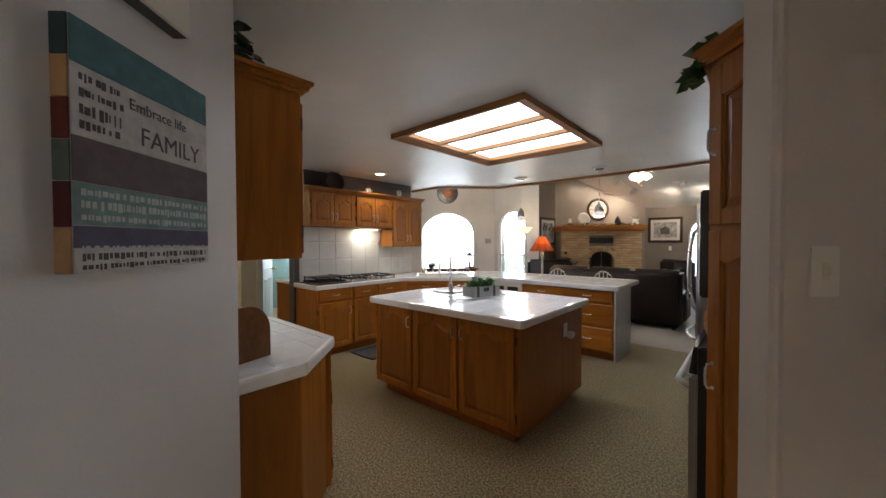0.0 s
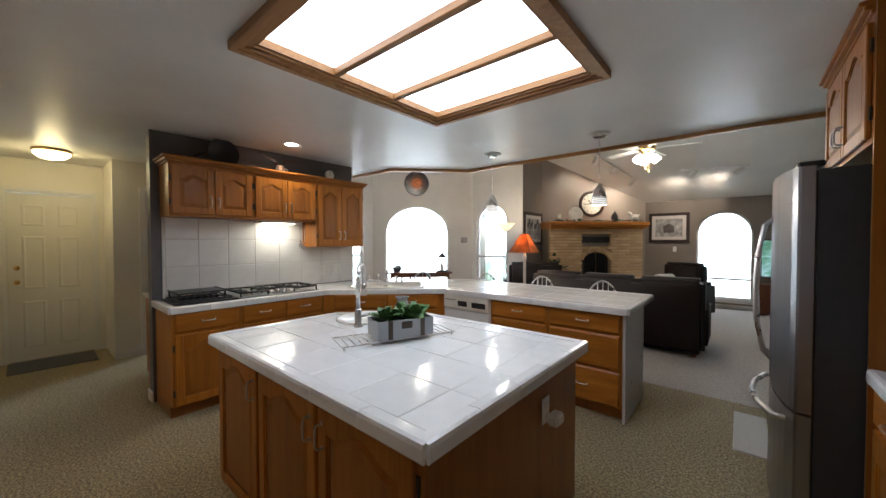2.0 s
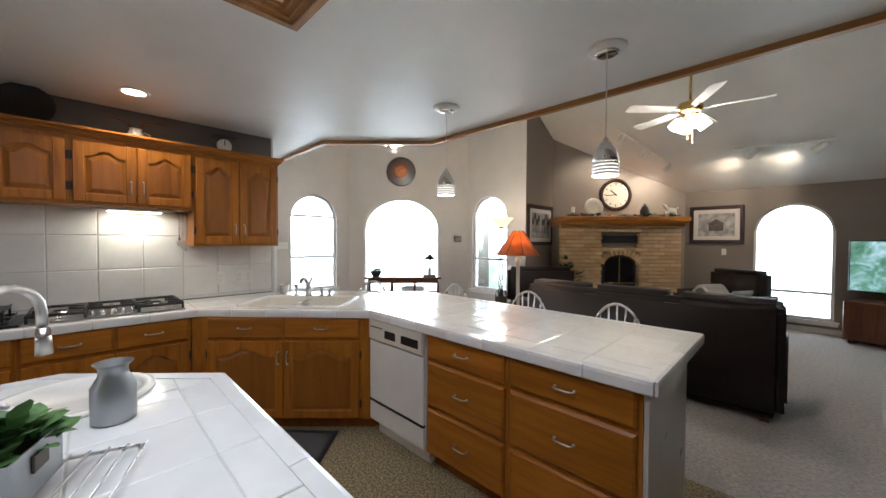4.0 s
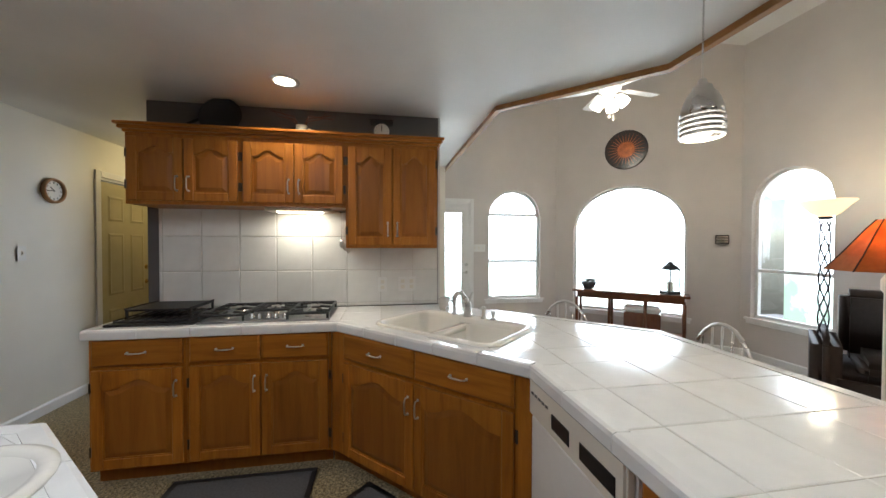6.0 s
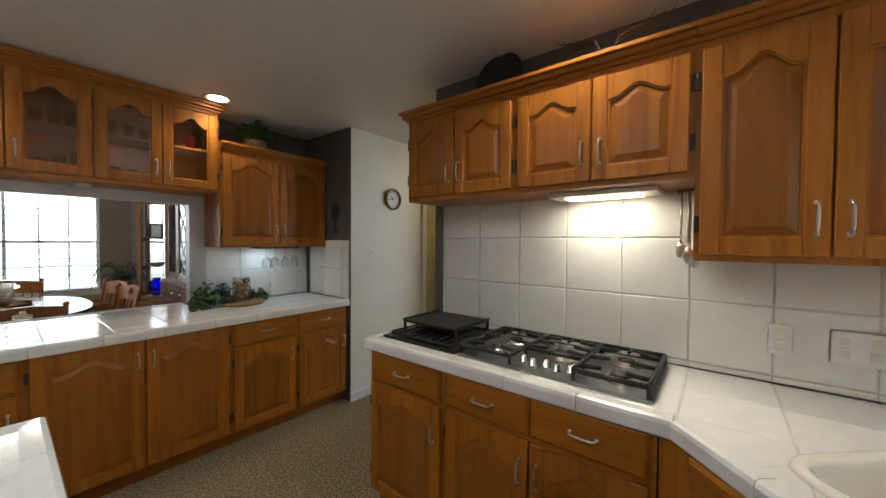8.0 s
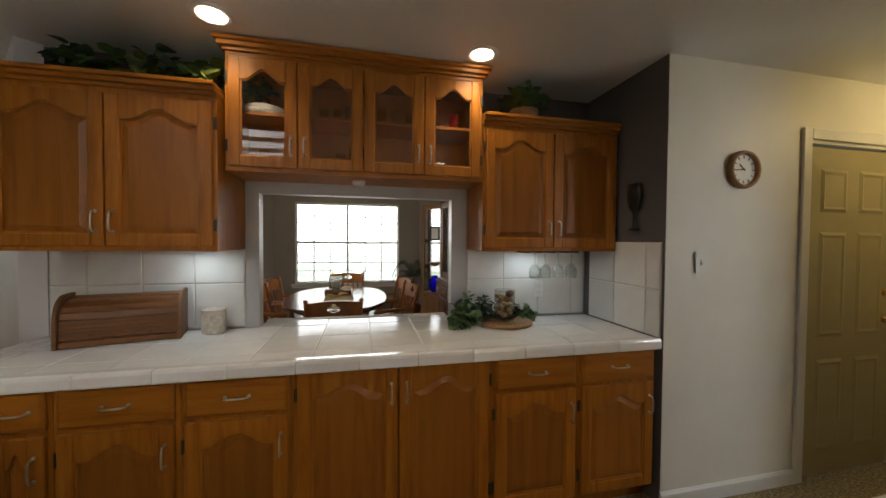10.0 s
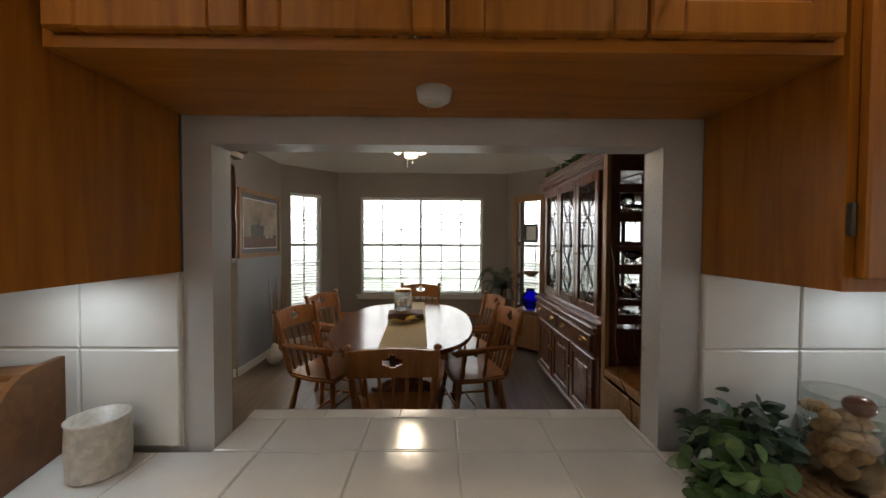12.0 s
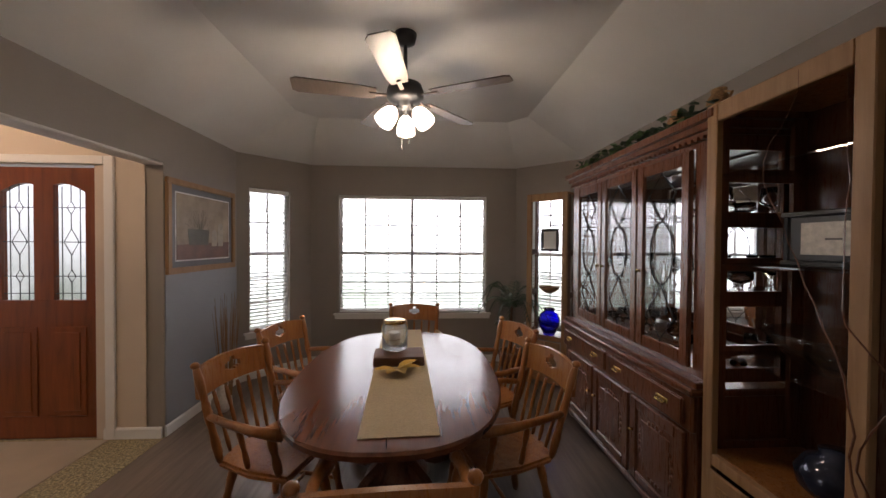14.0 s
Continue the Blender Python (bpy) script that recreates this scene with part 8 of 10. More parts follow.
# lamps
fl = thing("table_lamp", -3.24, 6.68, 0, 0, "floor lamp with an orange glowing mica shade", "floor lamp")
bm = B()
lathe(bm, [(0.14, 0.0), (0.14, 0.02), (0.03, 0.05), (0.022, 0.08), (0.022, 1.12), (0.035, 1.14), (0.035, 1.2), (0.012, 1.24), (0.01, 1.5), (0.001, 1.5)], 18)
part("pole", bm, "cream_plastic", fl, "pale turned pole", True)
bm = B()
lathe(bm, [(0.055, 1.55), (0.10, 1.49), (0.20, 1.34), (0.27, 1.25), (0.262, 1.25), (0.192, 1.34), (0.092, 1.49), (0.05, 1.546)], 8)
M["mica"] = lamp_shade("orange_mica", (0.62, 0.25, 0.07))
part("shade", bm, "mica", fl, "orange mica shade")
bm = B()
for k in range(8):
    a = 2 * math.pi * k / 8
    tube(bm, [(r * math.cos(a), r * math.sin(a), z) for r, z in ((0.056, 1.552), (0.103, 1.49), (0.203, 1.34), (0.273, 1.25))], 0.004, 5)
part("shade_ribs", bm, "hinge", fl)
point_lamp("lamp_bulb", -3.24, 6.68, 1.44, 8, (1.0, 0.68, 0.36), 0.05)
tl = thing("torchiere_lamp", -4.12, 7.56, 0, 0, "torchiere floor lamp with an alabaster bowl", "floor lamp")
bm = B()
lathe(bm, [(0.16, 0), (0.16, 0.02), (0.03, 0.06), (0.001, 0.07)], 18)
for s in range(4):
    a0 = s * math.pi / 2
    tube(bm, [(0.035 * math.cos(a0 + z * 9), 0.035 * math.sin(a0 + z * 9), z) for z in [0.05 + 0.06 * k for k in range(27)]], 0.006, 5)
lathe(bm, [(0.04, 1.62), (0.05, 1.64), (0.03, 1.66), (0.001, 1.66)], 14)
part("stem", bm, "iron", tl, "twisted black metal stem")
bm = B()
lathe(bm, [(0.04, 1.64), (0.09, 1.67), (0.15, 1.74), (0.19, 1.78), (0.185, 1.785), (0.13, 1.745), (0.001, 1.66)], 24)
M["alabaster"] = glow("lit_alabaster", (1.0, 0.72, 0.38), 0.9)
part("bowl", bm, "alabaster", tl, "glowing alabaster bowl", True)
point_lamp("torchiere_bulb", -4.12, 7.56, 1.86, 8, (1.0, 0.8, 0.5), 0.06)


def track(a, b, heads, aim, label):
    """A rail fixed under the sloping ceiling from a to b; its heads turn towards aim."""
    d = math.dist(a, b)
    flat = math.hypot(b[0] - a[0], b[1] - a[1])
    c = thing("track_light", *a, 0, label, "track light", "track lights")
    c.matrix_basis = pose(*a, 0, -math.degrees(math.atan2(b[2] - a[2], flat)), math.degrees(math.atan2(b[1] - a[1], b[0] - a[0])))
    back = c.matrix_basis.inverted()
    bm = B()
    box(bm, 0, -0.018, -0.03, d, 0.018, 0.0, 0.004)
    part("track", bm, "white_plastic", c)
    for u in heads:
        foot = Vector((d * u, 0, -0.09))
        way = ((back @ Vector(aim(u))) - foot).normalized()
        bm = B()
        tube(bm, [(d * u, 0, -0.028), foot], 0.010, 6)
        part("stem", bm, "white_plastic", c)
        bm = B()
        turn = Matrix.Translation(foot) @ (-way).to_track_quat('Z', 'Y').to_matrix().to_4x4()
        lathe(bm, [(0.02, 0.085), (0.042, 0.07), (0.048, 0.02), (0.056, -0.09), (0.052, -0.09), (0.044, -0.03), (0.001, -0.03)], 18, turn)
        part("head", bm, "white_plastic", c, "", True)
        bm = B()
        lathe(bm, [(0.038, -0.052), (0.042, -0.046), (0.001, -0.034)], 14, turn)
        part("bulb", bm, "bulb", c, "lit reflector bulb", True)
        w = c.matrix_basis @ (foot + way * 0.11)
        spot_lamp("track_lamp", w, aim(u), 20, (1.0, 0.8, 0.55), 100, 0.04)
track((-2.956, 9.266, 3.30), (-2.316, 10.189, 2.785), (0.08, 0.5, 0.93), lambda u: (-3.7 + 0.9 * u, 9.6 + 0.9 * u, 2.2), "white track light on the slope before the fireplace")
track((-1.507, 10.018, 2.88), (-0.411, 10.095, 2.836), (0.2, 0.86), lambda u: (-2.6 + 0.6 * u, 10.95, 1.7), "white track light on the slope near the window")
tvs = thing("tv_stand", 0.35, 10.55, 0, -20, "dark wooden stand under the television", "tv stand")
bm = B()
box(bm, -0.6, -0.25, 0.05, 0.6, 0.25, 0.60, 0.01)
for x in (-0.55, 0.5):
    box(bm, x, -0.22, 0, x + 0.05, 0.22, 0.05)
part("body", bm, "walnut", tvs)
tv = thing("television", 0.35, 10.55, 0.602, -20, "flat television showing a pale green landscape", "television")
bm = B()
box(bm, -0.25, -0.12, 0, 0.25, 0.12, 0.02)
box(bm, -0.04, -0.02, 0.02, 0.04, 0.02, 0.12)
part("stand", bm, "black", tv)
bm = B()
box(bm, -0.62, -0.03, 0.12, 0.62, 0.03, 0.86, 0.008)
part("casing", bm, "black", tv)
bm = B()
box(bm, -0.60, -0.034, 0.14, 0.60, -0.0305, 0.84)
M["screen"], nt, b = nodes_of("television_picture")
nt.links.new(ramp(nt, noise_tex(nt, coords(nt, (1, 1, 1)), 4.5, 4, 0.6, 0.6), [(0.32, (0.03, 0.09, 0.05)), (0.5, (0.12, 0.26, 0.17)), (0.68, (0.45, 0.60, 0.62))]), b.inputs["Emission Color"])
b.inputs["Base Color"].default_value = (0.01, 0.01, 0.01, 1)
b.inputs["Emission Strength"].default_value = 0.8
b.inputs["Roughness"].default_value = 0.15
part("screen", bm, "screen", tv)
fp1 = potted(-3.62, 8.78, 0.362, "tall leafy plant on the fireplace hearth", 150, "terracotta", 0.10, 0.18, 110, 0.22, 0.62, 0.10, "leaf_dark")

# glowing sheet past an unseen opening, added to light the passage and block sun
outside(3.1, -1.0, 3.1, -2.0, 0.0, 1.0, 0.5, 2.2, "entry_fill", 0.5, 1.7)

# ---- dining room ----
DTC = (-2.77, -1.78)
dt = thing("dining_table", DTC[0], DTC[1], 0, 0, "oval dark cherry pedestal dining table with a glossy top", "dining table")


def oval(a, b, n=56, k=2.5):
    out = []
    for i in range(n):
        t = 2 * math.pi * i / n
        c, s = math.cos(t), math.sin(t)
        out.append((a * math.copysign(abs(c) ** (2 / k), c), b * math.copysign(abs(s) ** (2 / k), s)))
    return out


for y0, y1 in ((-0.885, -0.20), (-0.198, 0.20), (0.202, 0.885)):
    bm = B()
    ring = clip(oval(0.575, 0.885), -1, 1, y0, y1)
    top = [(x * 0.985, y0 + 0.001 + (y - y0) * 0.998 if abs(y) < 0.8 else y * 0.985) for x, y in ring]
    lo, mid, hi = [bm.verts.new((x, y, 0.722)) for x, y in ring], [bm.verts.new((x, y, 0.742)) for x, y in ring], [bm.verts.new((x, y, 0.75)) for x, y in top]
    n = len(ring)
    for u, v in ((lo, mid), (mid, hi)):
        for k in range(n):
            bm.faces.new((u[k], u[(k + 1) % n], v[(k + 1) % n], v[k]))
    bm.faces.new(hi)
    bm.faces.new(lo[::-1])
    bmesh.ops.recalc_face_normals(bm, faces=bm.faces[:])
    part("tabletop", bm, "cherry", dt, "glossy dark cherry leaf")
bm = B()
prism(bm, oval(0.47, 0.76), 0.665, 0.7215)
part("apron", bm, "cherry", dt)
bm = B()
lathe(bm, [(0.20, 0.10), (0.17, 0.14), (0.10, 0.22), (0.13, 0.34), (0.15, 0.44), (0.10, 0.52), (0.16, 0.60), (0.22, 0.655), (0.001, 0.655)], 24)
part("pedestal", bm, "walnut", dt, "", True)
for k in range(4):
    bm = B()
    prism(bm, [(0.12, 0.22), (0.24, 0.17), (0.40, 0.05), (0.47, 0.04), (0.48, 0.0), (0.40, 0.0), (0.30, 0.03), (0.20, 0.09), (0.12, 0.10)], -0.035, 0.035, 'XZ')
    bmesh.ops.bevel(bm, geom=bm.edges[:], offset=0.008, segments=1, affect='EDGES')
    bmesh.ops.transform(bm, matrix=pose(0, 0, 0, 0, 0, 45 + 90 * k), verts=bm.verts[:])
    part("foot", bm, "walnut", dt, "scrolled pedestal foot")

# runner, riser, candle jar and leaf
bm = B()
n = 36
for k in range(n):
    y0, y1 = -0.90 + 1.70 * k / n, -0.90 + 1.70 * (k + 1) / n
    z0, z1 = 0.7515 + 0.0012 * math.sin(k * 1.9) ** 2, 0.7515 + 0.0012 * math.sin((k + 1) * 1.9) ** 2
    v = [bm.verts.new(p) for p in ((-0.16, y0, z0), (0.16, y0, z0), (0.16, y1, z1), (-0.16, y1, z1), (-0.16, y0, z0 + 0.003), (0.16, y0, z0 + 0.003), (0.16, y1, z1 + 0.003), (-0.16, y1, z1 + 0.003))]
    for q in ((3, 2, 1, 0), (4, 5, 6, 7), (0, 1, 5, 4), (1, 2, 6, 5), (2, 3, 7, 6), (3, 0, 4, 7)):
        bm.faces.new([v[i] for i in q])
bmesh.ops.remove_doubles(bm, verts=bm.verts[:], dist=1e-5)
rn = tagged(part("table_runner", bm, "linen"), "tan linen runner along the dining table", "table runner")
rn.matrix_basis = pose(DTC[0] - 0.015, DTC[1] - 0.02, 0, 0, 0, 3)
M["riser"] = wood("rustic_riser", (0.16, 0.08, 0.045), (0.11, 0.05, 0.028), (0.06, 0.028, 0.016), 0.6, 'X')
rs_ = thing("wooden_riser", -2.765, -1.88, 0.7565, 4, "rustic wooden riser block on the runner", "riser")
bm = B()
box(bm, -0.155, -0.105, 0, 0.155, 0.105, 0.055, 0.004, 2)
part("block", bm, "riser", rs_)
bm = B()
for k in range(4):
    box(bm, -0.156, -0.106, 0.008 + k * 0.012, 0.156, 0.106, 0.0095 + k * 0.012)
part("grooves", bm, "walnut", rs_)
cj = thing("candle_jar", -2.735, -1.93, 0.8115, 0, "glass candle jar with a wire handle and pillar candle", "candle jar")
bm = B()
lathe(bm, [(0.075, 0.012), (0.082, 0.02), (0.082, 0.15), (0.066, 0.175), (0.066, 0.195), (0.062, 0.195), (0.062, 0.175), (0.078, 0.148), (0.078, 0.024), (0.001, 0.018)], 28)
j = part("jar", bm, "frosted", cj, "", True)
j.visible_shadow = False
bm = B()
lathe(bm, [(0.055, 0.0), (0.06, 0.003), (0.05, 0.012), (0.001, 0.012)], 24)
part("base", bm, "brass", cj, "brass base", True)
bm = B()
lathe(bm, [(0.067, 0.176), (0.070, 0.178), (0.070, 0.198), (0.066, 0.200)], 24)
part("collar", bm, "brass", cj, "brass collar", True)
bm = B()
lathe(bm, [(0.036, 0.026), (0.036, 0.115), (0.03, 0.118), (0.001, 0.114)], 18)
part("candle", bm, "cream_plastic", cj, "cream pillar candle", True)
bm = B()
tube(bm, [(-0.070, 0, 0.188), (-0.085, 0.02, 0.15), (-0.06, 0.075, 0.10), (0.0, 0.095, 0.085), (0.06, 0.075, 0.10), (0.085, 0.02, 0.15), (0.070, 0, 0.188)], 0.0022, 6)
part("wire_handle", bm, "brass", cj, "", True)
lf = thing("gold_leaf_sprig", -2.77, -1.70, 0.7585, 0, "gilded artificial leaf sprig on the runner", "leaf decoration")
for k, a in enumerate((20, 70, 110, 165, 215)):
    bm = B()
    pts = [(0, 0, 0.004), (0.03, 0.022, 0.014), (0.07, 0.028, 0.018), (0.11, 0.012, 0.012), (0.13, 0, 0.006), (0.11, -0.012, 0.012), (0.07, -0.028, 0.018), (0.03, -0.022, 0.014)]
    mid = [(0.03, 0, 0.006), (0.07, 0, 0.008), (0.11, 0, 0.007)]
    v, m_ = [bm.verts.new(p) for p in pts], [bm.verts.new(p) for p in mid]
    for q in ((v[0], v[1], m_[0]), (v[1], v[2], m_[1], m_[0]), (v[2], v[3], m_[2], m_[1]), (v[3], v[4], m_[2]), (v[0], m_[0], v[7]), (v[7], m_[0], m_[1], v[6]), (v[6], m_[1], m_[2], v[5]), (v[5], m_[2], v[4])):
        bm.faces.new(q)
    bmesh.ops.transform(bm, matrix=pose(0, 0, 0.003 * k, 0, 0, a) @ pose(0, 0, 0, 0, -8, 0) @ Matrix.Diagonal((1.1, 1.3, 1.1, 1)), verts=bm.verts[:])
    part("leaf", bm, "gold_leaf", lf)


def turned(bm, a, b, r, beads=3, seg=8):
    """A turned spindle between two points, swelling and narrowing."""
    n = 14
    pts = [Vector(a).lerp(Vector(b), k / n) for k in range(n + 1)]
    tap = [0.75 + 0.35 * abs(math.sin(math.pi * beads * k / n)) for k in range(n + 1)]
    tube(bm, pts, r, seg, tap)
    return bm


def captain_chair():
    c = thing("dining_chair", 0, 0, 0, 0, "maple captain's dining chair with spindles and a pierced crest", "chair", "chairs round the table")
    bm = B()
    seat = [(-0.235, -0.21), (0.235, -0.21), (0.25, 0.0), (0.215, 0.20), (0.10, 0.235), (-0.10, 0.235), (-0.215, 0.20), (-0.25, 0.0)]
    prism(bm, seat, 0.415, 0.45)
    bmesh.ops.bevel(bm, geom=[e for e in bm.edges], offset=0.012, segments=2, affect='EDGES')
    part("seat", bm, "chair_wood", c, "dished wooden seat")
    for x, y, dx, dy in ((-0.18, -0.15, -0.05, -0.06), (0.18, -0.15, 0.05, -0.06), (-0.15, 0.16, -0.06, 0.07), (0.15, 0.16, 0.06, 0.07)):
        bm = turned(B(), (x, y, 0.42), (x + dx, y + dy, 0.0), 0.021, 3)
        part("leg", bm, "chair_wood", c, "", True)
    for a, b in (((-0.215, -0.19, 0.16), (-0.195, 0.21, 0.16)), ((0.215, -0.19, 0.16), (0.195, 0.21, 0.16)), ((-0.2, 0.02, 0.16), (0.2, 0.02, 0.16)), ((-0.205, -0.18, 0.24), (0.205, -0.18, 0.24))):
        bm = turned(B(), a, b, 0.011, 3, 7)
        part("stretcher", bm, "chair_wood", c, "", True)
    # crest rail with a clover hole, in pieces round the hole
    bm = B()
    n = 28
    def yy(u):
        return 0.30 - 0.05 * (1 - (2 * u - 1) ** 2) * -0.6
    def up(u):
        return 0.885 + 0.025 * math.sin(math.pi * u)
    def dn(u):
        return 0.745 + 0.012 * math.sin(math.pi * u)
    for k in range(n):
        u0, u1 = k / n, (k + 1) / n
        x0, x1 = -0.235 + 0.47 * u0, -0.235 + 0.47 * u1
        off = abs((u0 + u1) / 2 - 0.5)
        bands = [(0.0, 1.0)] if off > 0.11 else [(0.0, 0.44), (0.64, 1.0)] if off > 0.07 else [(0.0, 0.40), (0.68, 1.0)] if off > 0.036 else [(0.0, 0.34), (0.82, 1.0)]
        for lo, hi in bands:
            v = []
            for x, u in ((x0, u0), (x1, u1)):
                for f in (lo, hi):
                    z = dn(u) + (up(u) - dn(u)) * f
                    for t in (-0.010, 0.010):
                        v.append(bm.verts.new((x, yy(u) + (z - 0.745) * 0.12 + t, z)))
            for q in ((0, 1, 3, 2), (4, 6, 7, 5), (0, 4, 5, 1), (2, 3, 7, 6), (0, 2, 6, 4), (1, 5, 7, 3)):
                bm.faces.new([v[i] for i in q])
    bmesh.ops.remove_doubles(bm, verts=bm.verts[:], dist=1e-5)
    bmesh.ops.recalc_face_normals(bm, faces=bm.faces[:])
    part("crest_rail", bm, "chair_wood", c, "curved crest rail with a clover cut-out")
    for s in (-1, 1):
        bm = turned(B(), (s * 0.20, 0.20, 0.44), (s * 0.228, 0.318, 0.90), 0.019, 3)
        ball(bm, (s * 0.229, 0.320, 0.905), 0.022, 0.022, 0.018, 8, 6)
        part("back_post", bm, "chair_wood", c, "", True)
        bm = B()
        tube(bm, [(s * 0.215, 0.25, 0.66), (s * 0.255, 0.10, 0.665), (s * 0.27, -0.05, 0.66), (s * 0.26, -0.17, 0.655), (s * 0.245, -0.20, 0.64)], 0.021, 8, [0.8, 0.9, 1.05, 1.3, 1.0])
        part("arm", bm, "chair_wood", c, "", True)
        for y in (-0.14, 0.03):
            bm = turned(B(), (s * 0.215, y - 0.01, 0.44), (s * 0.262, y, 0.655), 0.013 if y > 0 else 0.018, 2)
            part("arm_spindle", bm, "chair_wood", c, "", True)
    for k in range(5):
        x = -0.14 + 0.07 * k
        bm = turned(B(), (x * 0.9, 0.215, 0.445), (x * 1.05, 0.30, 0.755), 0.010, 3, 7)
        part("back_spindle", bm, "chair_wood", c, "", True)
    return c


ch = captain_chair()
ch.matrix_basis = pose(-2.19, -1.52, 0, 0, 0, -108)
for x, y, r in ((-2.17, -2.20, -110), (-3.32, -1.50, 104), (-3.32, -2.13, 108), (-2.81, -0.84, 3), (-2.83, -2.78, 180)):
    copy_thing(ch, pose(x, y, 0, 0, 0, r))

df = ceiling_fan(-2.80, -1.85, 2.80, 2.415, 0.66, 11, "steel_side", "plank", "dark bronze ceiling fan with grey blades", 3, 5, 14)


# china hutch, front towards +x
hu = thing("china_hutch", -4.25, -2.70, 0, 90, "dark walnut china hutch with leaded glass doors", "china cabinet")
HW, HD = 1.50, 0.43
for nm, b in (("base_case", (0, -0.05, 0.07, HW, HD, 0.80, 0.004)), ("drawer_frieze", (0.0, -0.08, 0.62, HW, -0.045, 0.80, 0.010)),
              ("top_slab", (-0.015, -0.10, 0.80, HW + 0.015, HD, 0.835, 0.008)), ("waist_moulding", (-0.01, -0.075, 0.835, HW + 0.01, 0.0, 0.865, 0.006)),
              ("plinth", (-0.012, -0.065, 0.05, HW + 0.012, HD, 0.085, 0.006))):
    bm = B()
    box(bm, *b)
    part(nm, bm, "walnut", hu)
for x in (0.06, HW - 0.06):
    for y in (0.0, HD - 0.06):
        bm = B()
        lathe(bm, [(0.03, 0), (0.045, 0.025), (0.03, 0.05), (0.001, 0.05)], 12, Matrix.Translation((x, y, 0)))
        part("foot", bm, "walnut", hu, "", True)
for nm, b in (("back_panel", (0, HD - 0.02, 0.865, HW, HD, 2.02)), ("side_panel", (0, 0.02, 0.865, 0.03, HD - 0.02, 2.02)),
              ("side_stile", (HW - 0.03, 0.02, 0.865, HW, 0.08, 2.02)), ("side_stile", (HW - 0.03, HD - 0.08, 0.865, HW, HD - 0.02, 2.02)),
              ("side_rail", (HW - 0.029, 0.08, 0.865, HW - 0.001, HD - 0.08, 0.93)), ("side_rail", (HW - 0.029, 0.08, 1.22, HW - 0.001, HD - 0.08, 1.29)),
              ("side_rail", (HW - 0.029, 0.08, 1.59, HW - 0.001, HD - 0.08, 1.66)), ("side_rail", (HW - 0.029, 0.08, 1.95, HW - 0.001, HD - 0.08, 2.02)), ("top_panel", (0.03, 0.02, 2.0, HW - 0.03, HD - 0.02, 2.02)),
              ("stile", (0.0, 0.0, 0.865, 0.10, 0.02, 2.02)), ("stile", (HW - 0.10, 0.0, 0.865, HW, 0.02, 2.02)),
              ("rail", (0.10, 0.0, 0.865, HW - 0.10, 0.02, 0.90)), ("rail", (0.10, 0.0, 1.98, HW - 0.10, 0.02, 2.02))):
    bm = B()
    box(bm, *b)
    part(nm, bm, "walnut", hu)
bm = B()
box(bm, 0.031, HD - 0.026, 0.87, HW - 0.031, HD - 0.021, 1.99)
part("mirror_back", bm, "mirror", hu, "mirrored back panel")
bm = B()
for a, b, t in ((0.0, 0.025, 0.015), (0.025, 0.06, 0.035), (0.06, 0.10, 0.06)):
    box(bm, -t, -t, 2.02 + a, HW + t, HD, 2.02 + b, 0.004)
part("cornice", bm, "walnut", hu)
for k in range(38):
    bm = B()
    box(bm, 0.005 + k * 0.0394, -0.034, 2.003, 0.025 + k * 0.0394, 0.001, 2.02)
    part("dentil", bm, "walnut", hu)
for z0, z1 in ((0.93, 1.22), (1.29, 1.59), (1.66, 1.95)):
    bm = B()
    box(bm, HW - 0.017, 0.08, z0, HW - 0.013, HD - 0.08, z1)
    g = part("side_pane", bm, "glass", hu, "clear glass side light")
    g.visible_shadow = False
for z in (1.25, 1.62):
    bm = B()
    box(bm, 0.032, 0.05, z, HW - 0.032, HD - 0.03, z + 0.006)
    g = part("glass_shelf", bm, "glass", hu)
    g.visible_shadow = False


def leaded(parent, w, h, diamonds=True):
    """Lead lines of a glass door: diamonds above and below an oval."""
    bm = B()
    cx = w / 2
    def line(pts, r=0.004):
        tube(bm, [(x, -0.004, z) for x, z in pts], r, 5)
    line([(cx, 0.06), (cx, h * 0.08)])
    line([(cx, h * 0.08), (w * 0.76, h * 0.20), (cx, h * 0.36), (w * 0.24, h * 0.20), (cx, h * 0.08)])
    line([(cx + w * 0.22 * math.sin(t), h * 0.52 - h * 0.16 * math.cos(t)) for t in [k * math.pi / 12 for k in range(25)]])
    line([(cx, h * 0.68), (w * 0.76, h * 0.82), (cx, h * 0.93), (w * 0.24, h * 0.82), (cx, h * 0.68)])
    return part("leading", bm, "lead", parent)


